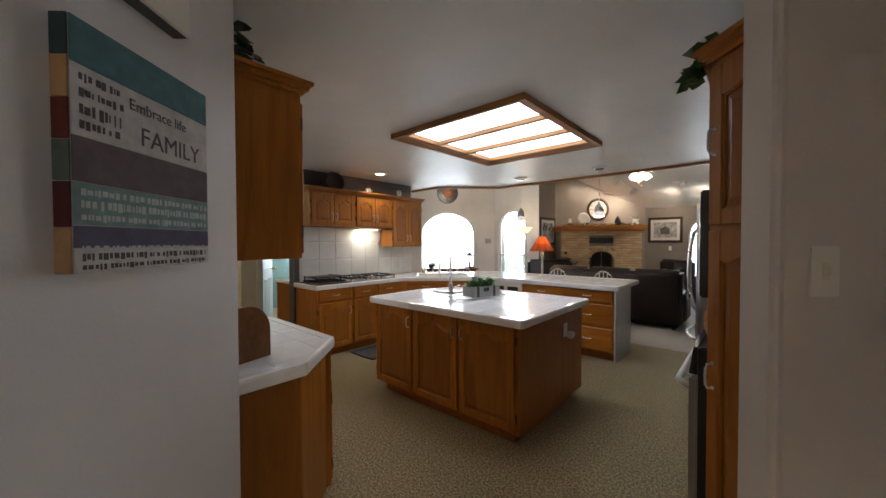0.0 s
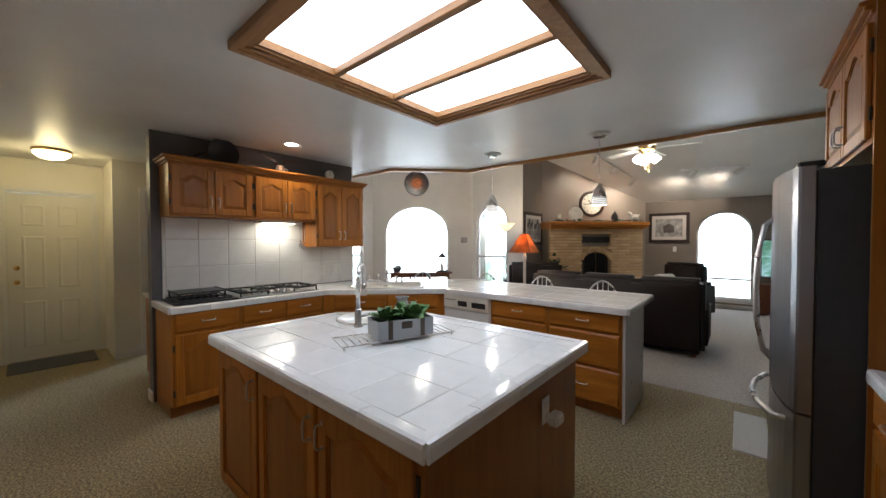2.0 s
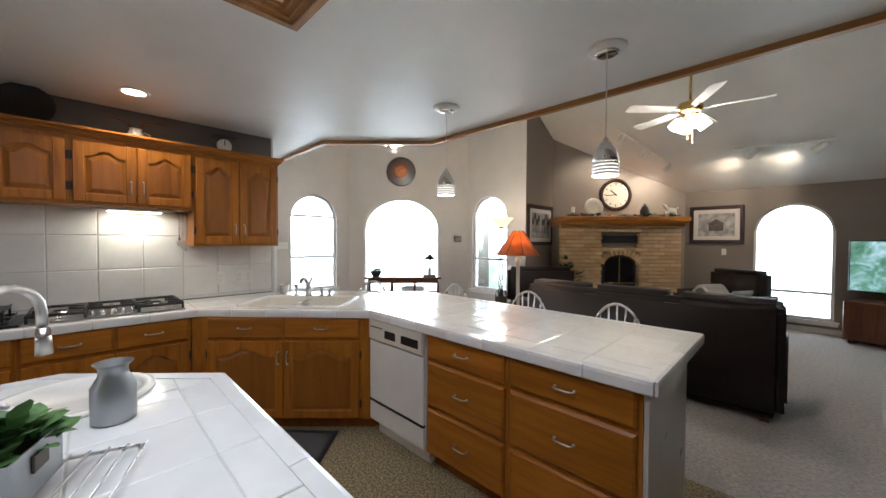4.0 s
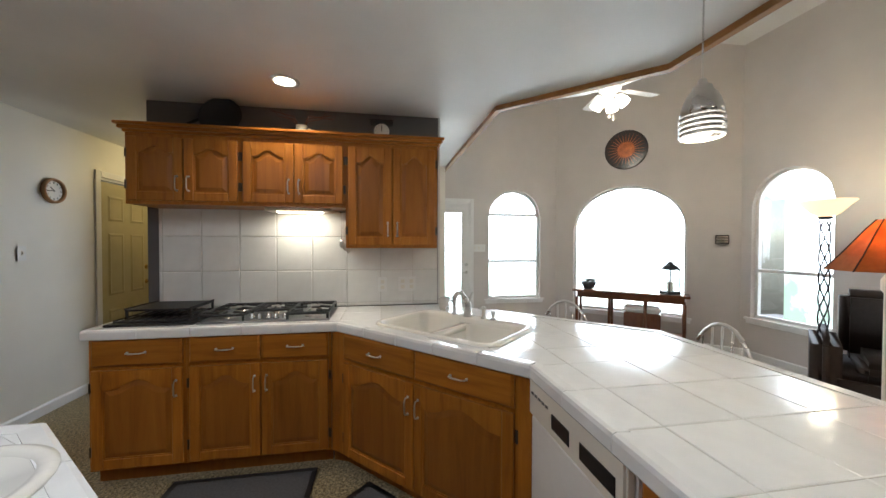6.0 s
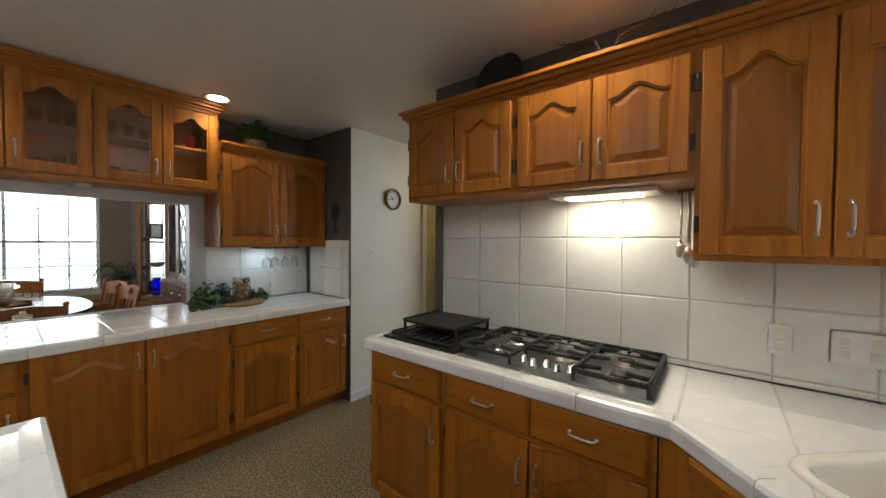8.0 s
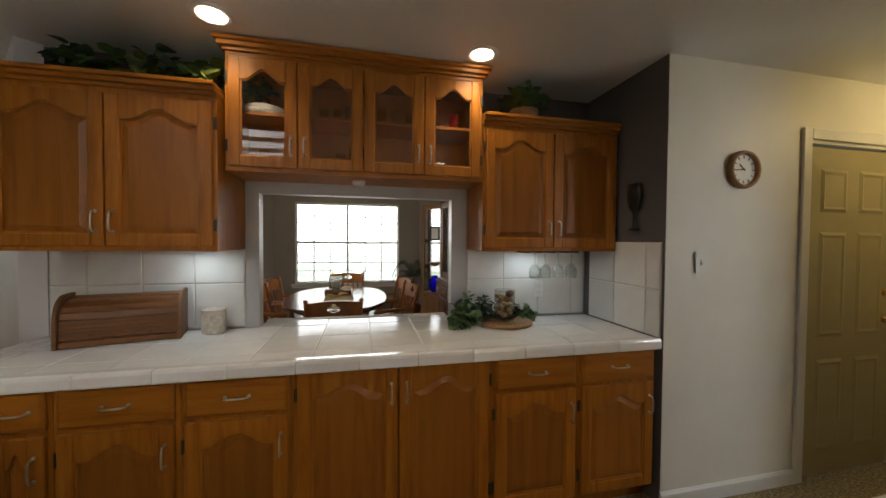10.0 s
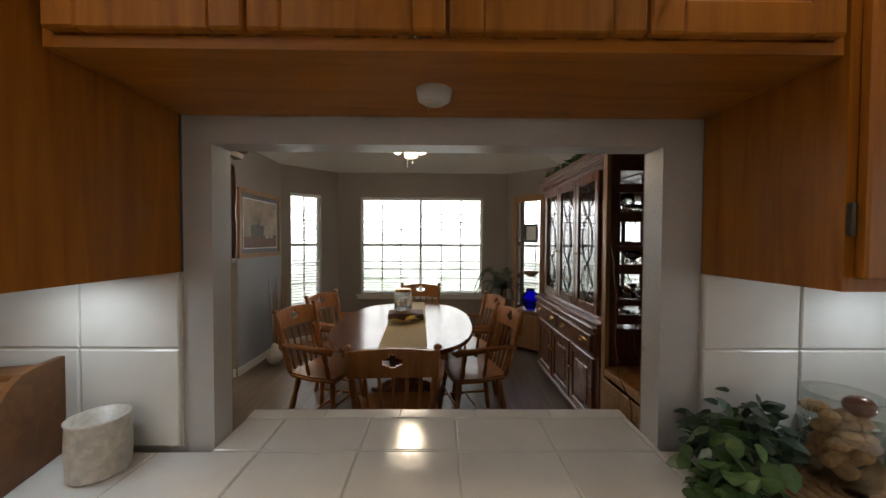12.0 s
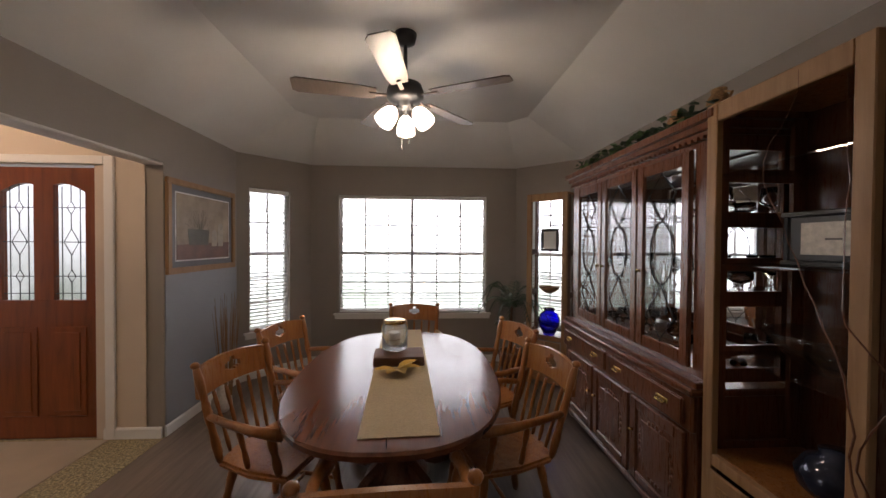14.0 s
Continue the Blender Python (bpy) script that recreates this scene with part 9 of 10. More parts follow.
for k in range(3):
    w, h = 0.425, 1.075
    x = 0.105 + k * 0.432
    bm = B()
    for s in ((0, 0, 0.06, h), (w - 0.06, 0, w, h)):
        box(bm, s[0], -0.025, s[1], s[2], 0.0, s[3], 0.006, 2)
    box(bm, 0.06, -0.0245, 0, w - 0.06, -0.0005, 0.07, 0.006)
    box(bm, 0.06, -0.0245, h - 0.07, w - 0.06, -0.0005, h, 0.006)
    d = part("door", bm, "walnut", hu, "glazed door with leaded diamonds and ovals")
    d.matrix_basis = pose(x, -0.001, 0.90)
    bm = B()
    box(bm, 0.055, -0.014, 0.06, w - 0.055, -0.010, h - 0.06)
    g = part("pane", bm, "glass", d)
    g.visible_shadow = False
    ld = leaded(d, w, h)
    ld.matrix_basis = pose(0, -0.014, 0)
    bm = B()
    lathe(bm, [(0.012, 0.0), (0.006, 0.008), (0.012, 0.02), (0.001, 0.024)], 10, pose(0.03 if k else w - 0.03, -0.025, 0.45, 90, 0, 0))
    part("knob", bm, "brass", d, "", True)
for k in range(2):
    bm = B()
    w = 0.70
    box(bm, 0, -0.020, 0, w, 0.0, 0.13, 0.008, 2)
    d = part("drawer", bm, "walnut", hu)
    d.matrix_basis = pose(0.04 + k * 0.72, -0.0805, 0.645)
    for u in (0.2, 0.8):
        bm = B()
        tube(bm, [(w * u - 0.035, -0.021, 0.075), (w * u - 0.03, -0.038, 0.06), (w * u + 0.03, -0.038, 0.06), (w * u + 0.035, -0.021, 0.075)], 0.004, 6)
        box(bm, w * u - 0.045, -0.023, 0.06, w * u + 0.045, -0.0195, 0.085, 0.003)
        part("bail_pull", bm, "brass", d, "aged brass bail pull", True)
for k in range(3):
    bm = B()
    w, h = 0.44, 0.49
    for s in ((0, 0, 0.06, h), (w - 0.06, 0, w, h), (0.06, 0, w - 0.06, 0.06), (0.06, h - 0.06, w - 0.06, h)):
        box(bm, s[0], -0.022, s[1], s[2], 0.0, s[3], 0.005)
    d = part("lower_door", bm, "walnut", hu)
    d.matrix_basis = pose(0.065 + k * 0.465, -0.0505, 0.105)
    bm = B()
    box(bm, 0.06, -0.010, 0.06, w - 0.06, 0.0, h - 0.06)
    box(bm, 0.10, -0.018, 0.10, w - 0.10, -0.0095, h - 0.10, 0.006)
    rng = random.Random(40 + k)
    for i in range(26):
        a = 2 * math.pi * i / 26
        ball(bm, (w / 2 + (w / 2 - 0.085) * math.cos(a), -0.011, h / 2 + (h / 2 - 0.085) * math.sin(a)), 0.016, 0.008, 0.016, 6, 4)
    part("carved_panel", bm, "walnut", d, "carved raised panel")
    bm = B()
    lathe(bm, [(0.012, 0.0), (0.006, 0.008), (0.012, 0.02), (0.001, 0.024)], 10, pose(0.03 if k else w - 0.03, -0.022, h * 0.6, 90, 0, 0))
    part("knob", bm, "brass", d, "", True)
# china inside the hutch
rng = random.Random(77)
for z in (0.866, 1.257, 1.627):
    for i in range(9):
        r, h = rng.uniform(0.03, 0.055), rng.uniform(0.08, 0.2)
        yy_, xx_ = -2.60 + i * 0.165, -4.25 - 0.20 - rng.uniform(0, 0.08)
        c = thing("glass_vessel", xx_, yy_, z, 0, "clear crystal vessel in the china hutch", "glassware", "hutch glassware")
        bm = B()
        lathe(bm, [(r * 0.6, 0), (r * 0.25, h * 0.15), (r * 0.3, h * 0.4), (r, h * 0.6), (r * 0.9, h), (r * 0.85, h), (r * 0.9, h * 0.62), (0.001, h * 0.45)], 12)
        g = part("body", bm, "glass", c, "", True)
        g.visible_shadow = False
# ivy and figures on the hutch
gv = thing("hutch_ivy", -4.35, -1.95, 2.12, 0, "ivy garland trailing along the top of the hutch", "garland")
for k in range(9):
    bm = leafy(B(), 40, (0.07, 0.10), 0.12, 0.05, 200 + k, 0.5, True)
    bmesh.ops.transform(bm, matrix=Matrix.Translation((0.05, -0.66 + k * 0.16, -0.004)), verts=bm.verts[:])
    part("leaves", bm, "leaf" if k % 2 else "leaf_dark", gv)
for y in (-1.58, -1.30):
    c = thing("stoneware_jug", -4.36, y, 2.12, 0, "tan stoneware jug among the ivy", "jug")
    bm = B()
    lathe(bm, [(0.045, 0), (0.055, 0.05), (0.05, 0.10), (0.03, 0.13), (0.035, 0.15), (0.001, 0.15)], 16)
    part("body", bm, "basket", c, "", True)
    bm = B()
    tube(bm, [(0, 0.03, 0.13), (0, 0.075, 0.11), (0, 0.05, 0.05)], 0.007, 6)
    part("handle", bm, "basket", c)


def curio(x, y, rz, w, d, h, label, shelves, base_h, back="walnut", door=True):
    """An open oak-framed display cabinet: local x along the front, front at y 0."""
    c = thing("curio_cabinet", x, y, 0, rz, label, "display cabinet", "curio cabinets")
    for nm, b in (("post", (0, -0.002, 0, 0.055, 0.03, h)), ("post", (w - 0.055, -0.002, 0, w, 0.03, h)), ("top_rail", (0.055, -0.001, h - 0.08, w - 0.055, 0.03, h)), ("middle_rail", (0.055, -0.001, base_h - 0.05, w - 0.055, 0.03, base_h))):
        bm = B()
        box(bm, *b, 0.004)
        part(nm, bm, "oak_light", c, "pale oak frame")
    for nm, b in (("top_panel", (0.0, 0.031, h - 0.02, w, d, h - 0.001)), ("deck", (0.02, 0.031, base_h - 0.02, w - 0.02, d, base_h)),
                  ("bottom_panel", (0.02, 0.031, 0.05, w - 0.02, d, 0.07))):
        bm = B()
        box(bm, *b)
        part(nm, bm, "chair_wood", c)
    if back:
        bm = B()
        box(bm, 0.0, d, 0, w, d + 0.012, h - 0.001)
        part("back", bm, back, c)
    for s in (0.0, w - 0.02):
        bm = B()
        for a, b in ((0.031, 0.09), (d - 0.06, d)):
            box(bm, s, a, base_h + 0.001, s + 0.02, b, h - 0.021)
        for z in list(shelves) + [base_h + 0.001]:
            box(bm, s + 0.001, 0.09, z - 0.03 if z > base_h + 0.01 else z, s + 0.019, d - 0.06, z + 0.03)
        box(bm, s, 0.031, 0, s + 0.02, d, base_h - 0.0205)
        part("side_frame", bm, "walnut", c, "dark side frame with glass lights")
    for z in shelves:
        bm = B()
        box(bm, 0.022, 0.035, z, w - 0.022, d - 0.005, z + 0.007)
        g = part("glass_shelf", bm, "thin_glass", c, "clear glass shelf")
        g.visible_shadow = False
    if door:
        n = 2
        ww = (w - 0.11) / n
        for k in range(n):
            bm = B()
            box(bm, 0, -0.018, 0, ww - 0.004, -0.0025, base_h - 0.12, 0.004)
            dd = part("door", bm, "oak_light", c)
            dd.matrix_basis = pose(0.055 + k * ww, 0, 0.06)
            bm = B()
            box(bm, 0.05, -0.022, 0.05, ww - 0.054, -0.0175, base_h - 0.17, 0.002)
            part("panel", bm, "basket", dd, "woven inset panel")
    return c


curio(-4.20, -1.175, 90, 0.60, 0.46, 2.13, "oak-framed curio cabinet with glass shelves", (1.02, 1.42, 1.82), 0.58, "walnut")
curio(-4.04, -3.42, 135, 0.45, 0.25, 2.04, "oak-framed corner display stand before the window", (0.98, 1.42), 0.55, None)
# things on the curio's shelves
ck = thing("mantel_clock", -4.42, -0.83, 1.428, 90, "black mantel clock on the glass shelf", "clock")
bm = B()
box(bm, -0.16, -0.06, 0, 0.16, 0.06, 0.02, 0.004)
box(bm, -0.13, -0.05, 0.02, 0.13, 0.05, 0.19, 0.004)
box(bm, -0.16, -0.06, 0.19, 0.16, 0.06, 0.21, 0.004)
for x in (-0.14, 0.14):
    tube(bm, [(x, -0.05, 0.02), (x, -0.05, 0.19)], 0.01, 8)
part("case", bm, "black", ck)
bm = B()
box(bm, -0.085, -0.054, 0.045, 0.085, -0.0505, 0.165)
part("dial", bm, "ceramic", ck, "cream square dial")
bm = B()
box(bm, -0.002, -0.056, 0.10, 0.05, -0.0545, 0.106)
part("hand", bm, "black", ck)
cb = thing("crystal_bowl", -4.42, -0.83, 1.028, 20, "fluted crystal bowl on the glass shelf", "bowl")
cb.matrix_basis = cb.matrix_basis @ Matrix.Diagonal((1.0, 1.2, 1.25, 1))
bm = B()
nseg, rings = 36, []
for r, z in ((0.04, 0.0), (0.07, 0.02), (0.12, 0.06), (0.17, 0.12), (0.165, 0.122), (0.115, 0.068), (0.06, 0.03), (0.002, 0.02)):
    rings.append([bm.verts.new((r * 1.15 * (1 + 0.06 * math.cos(k * 2 * math.pi / 3)) * math.cos(2 * math.pi * k / nseg), r * (1 + 0.06 * math.cos(k * 2 * math.pi / 3)) * math.sin(2 * math.pi * k / nseg), z)) for k in range(nseg)])
for a, b in zip(rings, rings[1:]):
    for k in range(nseg):
        bm.faces.new((a[k], a[(k + 1) % nseg], b[(k + 1) % nseg], b[k]))
bm.faces.new(rings[0][::-1])
bm.faces.new(rings[-1])
bmesh.ops.recalc_face_normals(bm, faces=bm.faces[:])
part("body", bm, "thin_glass", cb, "", True)
pl = thing("china_plate", -4.40, -0.665, 1.428, 90, "blue and white china plate on the shelf", "plate")
bm = B()
lathe(bm, [(0.001, 0.0), (0.06, 0.0), (0.10, 0.012), (0.10, 0.016), (0.06, 0.006), (0.001, 0.006)], 24, pose(0, 0, 0.10, 80, 0, 0))
part("body", bm, plain("blue_china", (0.28, 0.32, 0.48), 0.15, 0.6, 30), pl, "", True)
bj = thing("ginger_jar", -4.40, -0.80, 0.582, 0, "dark blue and silver glass jar", "jar")
bm = B()
lathe(bm, [(0.06, 0), (0.11, 0.05), (0.12, 0.10), (0.09, 0.15), (0.05, 0.17), (0.055, 0.19), (0.001, 0.195)], 22)
part("body", bm, plain("dark_blue_glaze", (0.03, 0.035, 0.06), 0.08, 0.5, 14, 0, 0.3), bj, "", True)
bj2 = thing("glass_decanter", -4.38, -0.70, 0.582, 0, "clear cut-glass decanter on the lower shelf", "decanter")
bm = B()
lathe(bm, [(0.06, 0), (0.07, 0.06), (0.05, 0.12), (0.025, 0.16), (0.03, 0.19), (0.02, 0.2), (0.03, 0.23), (0.001, 0.25)], 16)
g = part("body", bm, "glass", bj2, "", True)
g.visible_shadow = False
# dry curling branches beside the curio
br = thing("curly_branches", -4.05, -0.40, 0, 0, "tall dry curly willow branches in a vase", "branches")
bm = B()
lathe(bm, [(0.07, 0), (0.09, 0.1), (0.07, 0.35), (0.05, 0.45), (0.06, 0.48), (0.001, 0.47)], 18)
part("vase", bm, "walnut", br, "", True)
rng = random.Random(61)
for k in range(3):
    bm = B()
    p, d, pts, taper = Vector((rng.uniform(-0.02, 0.02), rng.uniform(-0.02, 0.02), 0.45)), Vector((rng.uniform(-0.25, 0.05), rng.uniform(-0.3, 0.15), 1)), [], []
    for i in range(30):
        pts.append(p.copy())
        taper.append(1 - 0.028 * i)
        d = (d + Vector((rng.uniform(-0.45, 0.4), rng.uniform(-0.45, 0.4), rng.uniform(-0.05, 0.35)))).normalized()
        p = p + d * 0.062
        p.x = max(-0.12, min(0.15, p.x))
        p.y = max(-0.22, min(0.1, p.y))
    tube(bm, pts, 0.0042, 5, taper)
    part("branch", bm, "walnut", br)
# corner display
vs = thing("cobalt_vase", -4.245, -3.275, 0.552, 0, "cobalt blue glass vase", "vase")
bm = B()
lathe(bm, [(0.05, 0), (0.06, 0.01), (0.10, 0.09), (0.115, 0.16), (0.09, 0.22), (0.05, 0.25), (0.06, 0.28), (0.055, 0.28), (0.045, 0.25), (0.085, 0.215), (0.11, 0.16), (0.09, 0.09), (0.04, 0.015), (0.001, 0.012)], 28)
part("body", bm, "cobalt", vs, "", True)
bw = thing("wooden_bowl", -4.25, -3.29, 0.988, 0, "small tan wooden bowl on the shelf", "bowl")
bm = B()
lathe(bm, [(0.03, 0), (0.08, 0.03), (0.11, 0.07), (0.105, 0.07), (0.07, 0.03), (0.001, 0.015)], 20)
part("body", bm, "oak_light", bw, "", True)
framed(-4.26, -3.30, 1.55, 135, 0.20, 0.24, 0.03, "black", "small black-framed photo on the shelf", (0.7, 0.7, 0.68), lambda c, a, b: None)
# palm
pm = thing("potted_palm", -3.93, -3.62, 0, 0, "dark green potted palm by the window", "palm")
bm = B()
lathe(bm, [(0.11, 0), (0.15, 0.28), (0.13, 0.28), (0.10, 0.24), (0.001, 0.24)], 20)
part("pot", bm, "walnut", pm, "", True)
bm = B()
tube(bm, [(0, 0, 0.22), (0.01, 0.01, 0.5), (0.0, 0.02, 0.80)], 0.022, 8, [1, 0.85, 0.7])
part("trunk", bm, "walnut", pm)
rng = random.Random(17)
for k in range(15):
    a, bm = k * 2.4, B()
    ln, lift = rng.uniform(0.30, 0.46), rng.uniform(0.12, 0.42)
    pts = [Vector((math.cos(a) * ln * u, math.sin(a) * ln * u, 0.78 + lift * math.sin(u * 2.5) * 0.9 - 0.22 * u * u)) for u in [i / 9 for i in range(10)]]
    tube(bm, pts, 0.004, 5)
    for i in range(1, 10):
        d = (pts[i] - pts[i - 1]).normalized()
        sd = d.cross(Vector((0, 0, 1))).normalized()
        for s in (-1, 1):
            for o in (0.0, 0.5):
                q = pts[i - 1].lerp(pts[i], o)
                tip = q + (sd * s * 0.7 + d * 0.7 + Vector((0, 0, -0.35))).normalized() * (0.15 - 0.008 * i)
                v = [bm.verts.new(z) for z in (q - d * 0.007, q + d * 0.007, tip)]
                bm.faces.new(v)
    part("frond", bm, "leaf_dark", pm)
wv = thing("white_gourd", -1.13, -2.86, 0, 0, "white ceramic gourd on the floor", "ornament")
bm = B()
lathe(bm, [(0.05, 0), (0.085, 0.05), (0.08, 0.11), (0.045, 0.16), (0.04, 0.20), (0.02, 0.23), (0.001, 0.235)], 18)
part("body", bm, "ceramic", wv, "", True)
gr_ = thing("dried_grass", -1.10, -3.0, 0, 0, "tall bundle of dried grasses by the wall", "dried grass")
bm = B()
rng = random.Random(33)
for k in range(46):
    a = rng.uniform(0, 6.28)
    r0, r1 = rng.uniform(0, 0.04), rng.uniform(0.02, 0.12)
    tube(bm, [(r0 * math.cos(a), r0 * math.sin(a), 0.0), (r1 * 0.7 * math.cos(a), r1 * 0.7 * math.sin(a), 0.5), (r1 * math.cos(a), r1 * math.sin(a), rng.uniform(0.75, 1.05))], 0.003, 4, [1, 0.8, 0.4])
part("stems", bm, "basket", gr_)
framed(-0.932, -2.94, 1.63, -90, 0.97, 0.76, 0.05, "oak_light", "oak-framed still life print above a grey dado", (0.17, 0.17, 0.19), art_still, 0.06)
bm = B()
box(bm, -0.936, -3.49, 0.086, -0.9305, -2.46, 1.25)
struct("wall_dining_dado", bm, paint("blue_grey_dado", (0.30, 0.31, 0.34), 0.5), "blue-grey painted lower wall", "wall")

# grandfather clock beside the pass-through
gc = thing("grandfather_clock", -2.02, 0.05, 0, 0, "dark walnut grandfather clock with a carved hood", "grandfather clock")
bm = B()
box(bm, -0.27, -0.17, 0, 0.27, 0.20, 0.42, 0.008)
box(bm, -0.25, -0.155, 0.42, 0.25, 0.195, 0.47, 0.012)
part("plinth", bm, "walnut", gc)
bm = B()
box(bm, -0.17, -0.11, 0.47, 0.17, 0.18, 1.33, 0.006)
part("trunk", bm, "walnut", gc)
bm = B()
for a, b, t in ((1.29, 1.33, 0.03), (1.33, 1.36, 0.06), (1.36, 1.38, 0.085)):
    box(bm, -0.17 - t, -0.11 - t * 0.7, a, 0.17 + t, 0.19, b, 0.004)
part("waist_moulding", bm, "walnut", gc)
bm = B()
box(bm, -0.225, -0.15, 1.38, 0.225, 0.19, 1.74, 0.004)
part("hood", bm, "walnut", gc)
bm = B()
for a, b, t in ((1.74, 1.765, 0.02), (1.765, 1.79, 0.045), (1.79, 1.81, 0.06)):
    box(bm, -0.225 - t, -0.15 - t * 0.7, a, 0.225 + t, 0.195, b, 0.004)
part("cornice", bm, "walnut", gc)
bm = B()
prism(bm, [(0.24 * math.cos(radians(a)), 1.81 + 0.14 * math.sin(radians(a))) for a in range(0, 181, 12)], -0.15, 0.18, 'XZ')
part("bonnet", bm, "walnut", gc)
for s in (-1, 1):
    bm = B()
    turned(bm, (s * 0.235, -0.165, 1.38), (s * 0.235, -0.165, 1.74), 0.014, 2)
    part("column", bm, "walnut", gc, "", True)

# front door
fd = tagged(new("door_5"), "red mahogany front door with two leaded glass lights", "door", "", "structure")
fd.matrix_basis = pose(0.40, -2.47, 0, 0, 0, 180)
bm = B()
W_ = 0.91
lights = ((0.165, 0.395), (0.535, 0.765))
box(bm, 0, -0.022, 0.01, W_, 0.022, 1.06, 0.002)
box(bm, 0, -0.022, 1.06, lights[0][0], 0.022, 2.06)
box(bm, lights[0][1], -0.022, 1.06, lights[1][0], 0.022, 2.06)
box(bm, lights[1][1], -0.022, 1.06, W_, 0.022, 2.06)
for x0, x1 in lights:
    n = 10
    lo = [(x0 + (x1 - x0) * k / n, 1.86 + 0.08 * math.sin(math.pi * (k / n if x0 < 0.4 else 1 - k / n) * 0.6 + 0.2)) for k in range(n + 1)]
    prism(bm, lo + [(x1, 2.06), (x0, 2.06)], -0.022, 0.022, 'XZ')
part("slab", bm, "door_wood", fd)
for x0, x1 in lights:
    bm = B()
    box(bm, x0 - 0.002, -0.004, 1.055, x1 + 0.002, 0.004, 1.945)
    g = part("pane", bm, "glass", fd, "clear leaded glass")
    g.visible_shadow = False
    bm = B()
    cx, z0, z1 = (x0 + x1) / 2, 1.06, 1.95
    def ln(*p):
        tube(bm, [(a, -0.007, b) for a, b in p], 0.0035, 5)
    for x in (x0 + 0.05, x1 - 0.05):
        ln((x, z0), (x, z1 - 0.03))
    for z in (1.11, 1.24, 1.50, 1.76):
        ln((x0, z), (x1, z))
    for zc, hh, ww in ((1.24, 0.05, 0.03), (1.50, 0.10, 0.055), (1.76, 0.05, 0.03)):
        ln((cx, zc - hh), (cx + ww, zc), (cx, zc + hh), (cx - ww, zc), (cx, zc - hh))
    for a, b in ((1.06, 1.19), (1.29, 1.40), (1.60, 1.71), (1.81, 1.94)):
        ln((cx, a), (cx, b))
    part("leading", bm, "lead", fd)
for x0, x1 in ((0.15, 0.42), (0.50, 0.77)):
    bm = B()
    box(bm, x0, -0.030, 0.18, x1, -0.0221, 0.86, 0.006)
    box(bm, x0 + 0.04, -0.036, 0.22, x1 - 0.04, -0.0295, 0.82, 0.005)
    part("panel", bm, "door_wood", fd)
bm = B()
lathe(bm, [(0.03, 0.0), (0.03, 0.006), (0.012, 0.012), (0.012, 0.04), (0.03, 0.05), (0.03, 0.065), (0.001, 0.072)], 16, pose(0.045, -0.022, 0.95, 90, 0, 0))
part("knob", bm, "brass", fd, "round brass knob", True)
bm = B()
for z in (0.2, 1.0, 1.85):
    box(bm, W_ - 0.004, -0.026, z, W_ + 0.012, -0.018, z + 0.10)
part("hinges", bm, "brass", fd)
bm = B()
box(bm, -0.585, -2.443, 0, -0.515, -2.422, 2.15, 0.004)
box(bm, 0.415, -2.443, 0, 0.485, -2.422, 2.15, 0.004)
box(bm, -0.515, -2.443, 2.085, 0.415, -2.422, 2.15, 0.004)
struct("trim_front_door", bm, "trim", "cream painted front door casing", "trim")
outside(-0.8, -2.44, 3.0, -2.44, 1.5, 2.2, 1.0, 2.0, "outside_porch", -1.2, 1.5)
# unseen slab added outside the door to keep sun patches off the entry floor
bm = B()
box(bm, -2.0, -5.6, 3.05, 4.0, -2.60, 3.15)
struct("ceiling_porch", bm, "vault", "unseen cream slab added to keep sun off the entry", "ceiling")
bm = B()
box(bm, -0.935, -2.45, 2.09, -0.795, -0.35, 2.111, 0.006)
struct("trim_opening", bm, "white_wall", "pale rounded edge of the cased opening", "trim")

el = thing("entry_ceiling_light", 0.5, -1.35, 3.2, 0, "warm glass dome light on the entry ceiling", "ceiling light")
bm = B()
lathe(bm, [(0.16, 0.0), (0.165, -0.02), (0.15, -0.03), (0.10, -0.08), (0.001, -0.10)], 24)
part("dome", bm, "bulb", el, "", True)
point_lamp("entry_bulb", 0.5, -1.35, 2.98, 26, (1.0, 0.72, 0.45), 0.12)

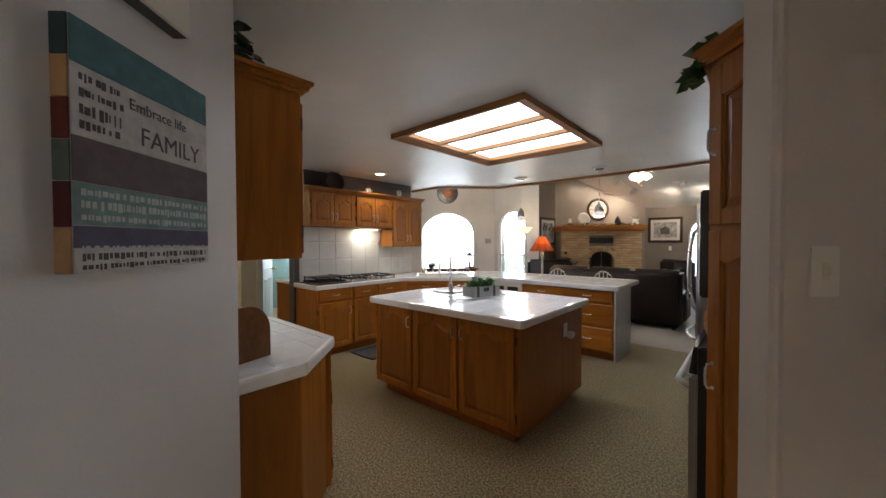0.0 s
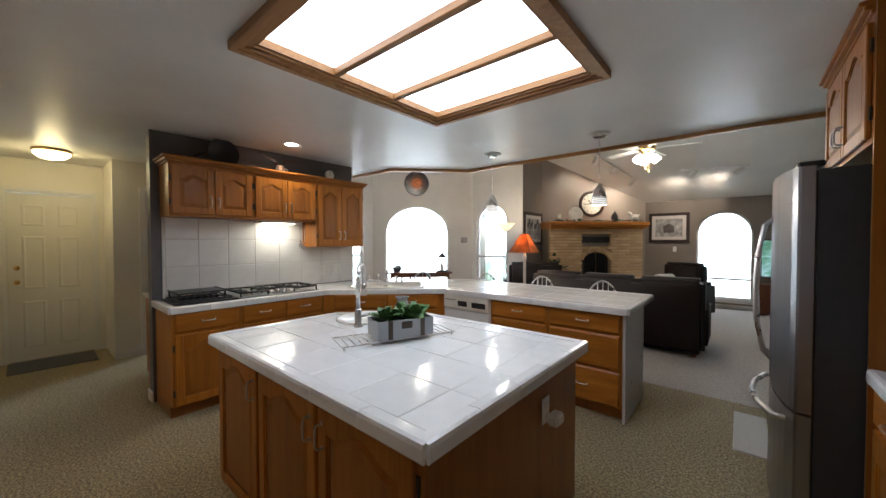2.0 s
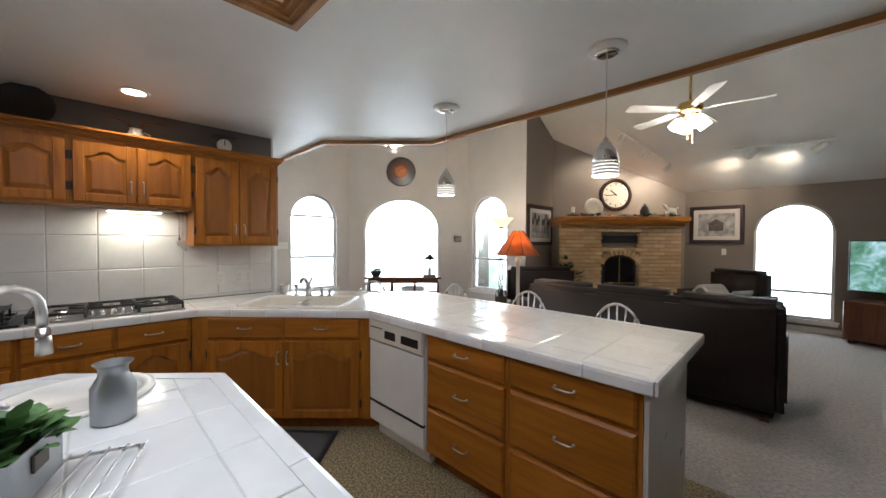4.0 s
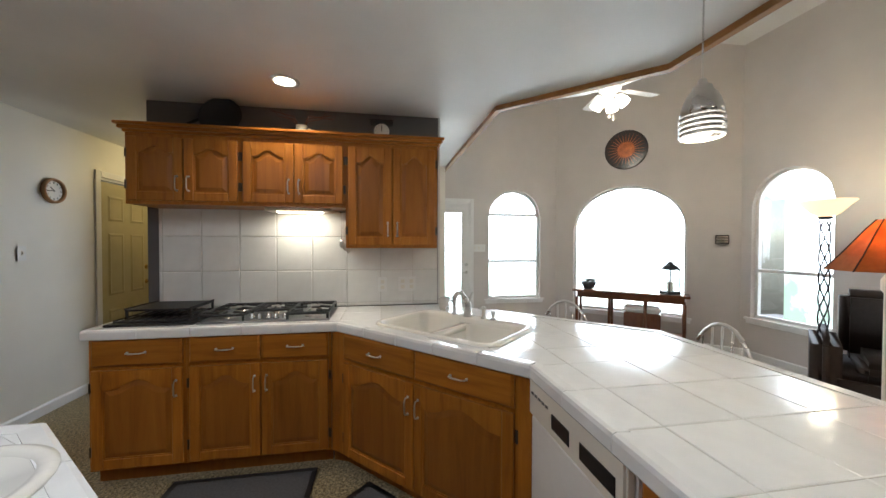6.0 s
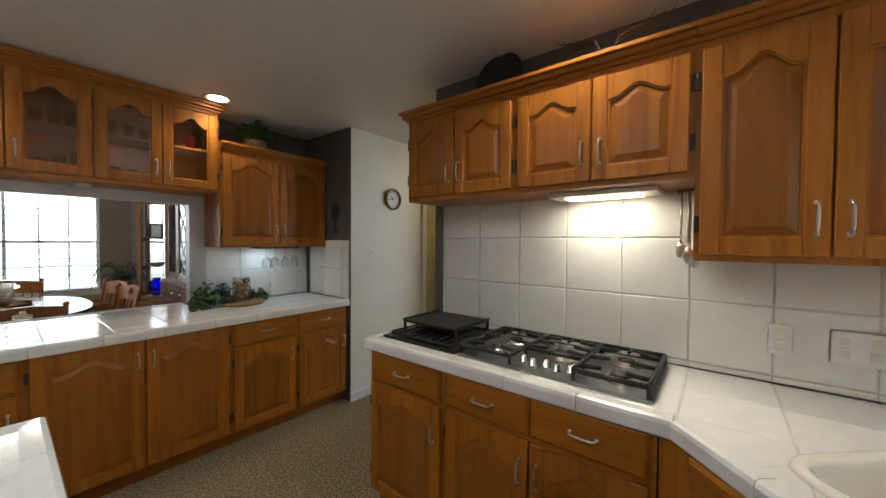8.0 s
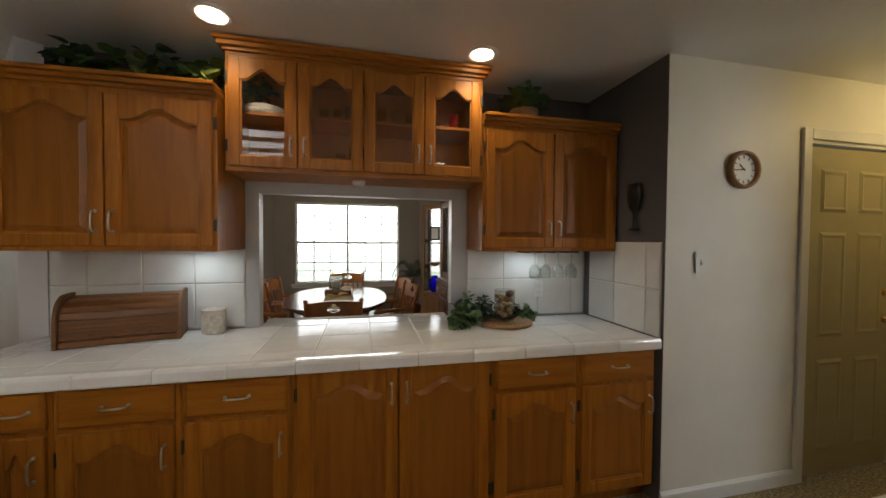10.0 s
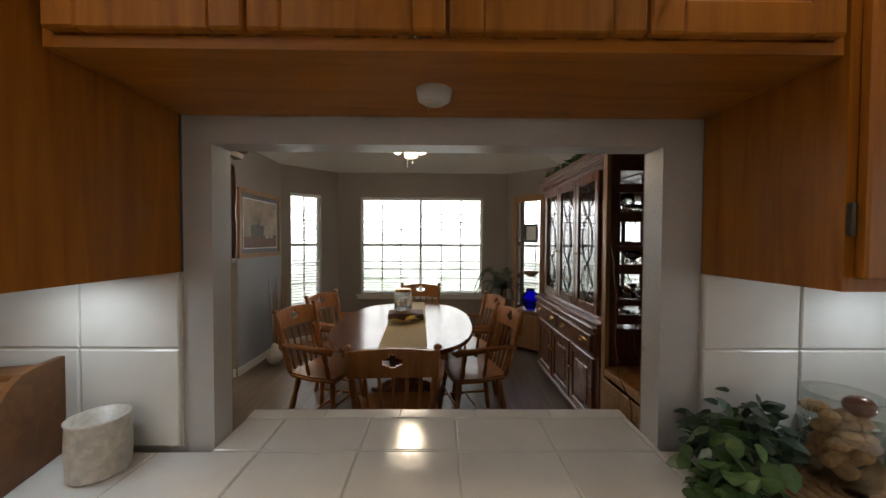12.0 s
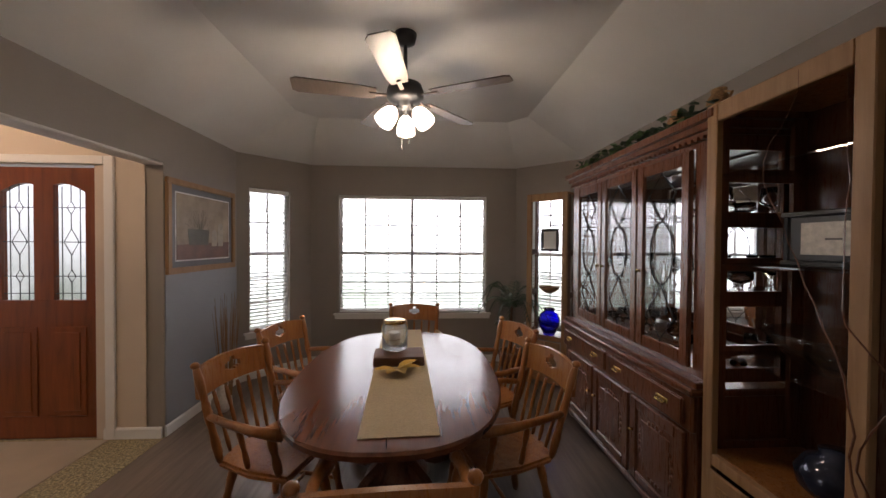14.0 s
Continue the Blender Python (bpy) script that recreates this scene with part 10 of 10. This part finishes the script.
# ---- bricks of the fireplace ----
def lay_bricks():
    c, cx, cy, x0, x1 = BRICK_JOB
    bw, bh, z, row = 0.205, 0.068, 0.37, 0
    def brick(w, d=0.10):
        key = ("brick", round(w, 3))
        if key not in MESHES:
            bm = B()
            box(bm, 0, 0, 0, w, d, bh - 0.012, 0.004)
            mesh_of(key, bm, "brick")
        return MESHES[key]
    rng = random.Random(4)
    while z < 1.695:
        x = x0 - (0.10 if row % 2 else 0.0)
        while x < x1 - 0.02:
            a, b = max(x, x0), min(x + bw - 0.012, x1)
            segs = [(a, b)]
            # leave out the firebox and the vent
            for h0, h1, v0, v1 in ((cx - 0.33, cx + 0.33, 0.40, 1.22), (cx - 0.325, cx + 0.325, 1.385, 1.54)):
                if z + bh > v0 and z < v1:
                    segs = [s for p, q in segs for s in ((p, min(q, h0)), (max(p, h1), q)) if s[1] - s[0] > 0.02]
            for p, q in segs:
                w = round((q - p) / 0.02) * 0.02
                if w > 0.01:
                    piece("brick", brick(w), c, pose(p, cy + rng.uniform(-0.003, 0.003), z))
            x += bw
        z += bh
        row += 1
    # arch of bricks on end over the firebox
    for k in range(13):
        a = 180 * (k + 0.5) / 13
        m = pose(cx + 0.29 * math.cos(radians(a)), cy - 0.006, 1.02 + 0.17 * math.sin(radians(a)), 0, 90 - (90 + (a - 90) * 0.75), 0)
        key = ("arch_brick",)
        if key not in MESHES:
            bm = B()
            box(bm, -0.026, 0, 0.0, 0.026, 0.10, 0.10, 0.004)
            mesh_of(key, bm, "brick")
        piece("brick", MESHES[key], c, m)
lay_bricks()

# ---- tiles of counters and walls ----
lay_tiles()
wall_tiles("wall_tiles_cooktop", -4.504, 0, 90, 2.195, 4.215, 0.915, 1.70, 2.216, 0.937, "white glazed wall tiles behind the cooktop")
wall_tiles("wall_tiles_counter", 0, PY1 + 0.008, 180, 3.75, 4.625, 0.915, 1.37, 3.75, 0.915, "white glazed wall tiles above the counter")
wall_tiles("wall_tiles_breadbox", 0, PY1 + 0.008, 180, 1.46, 2.40, 0.915, 1.37, 1.37, 0.915, "white glazed wall tiles behind the bread box")
wall_tiles("wall_tiles_side", -4.632, 0, 90, 0.42, 1.035, 0.915, 1.43, 0.42, 0.915, "white glazed wall tiles at the counter's end")
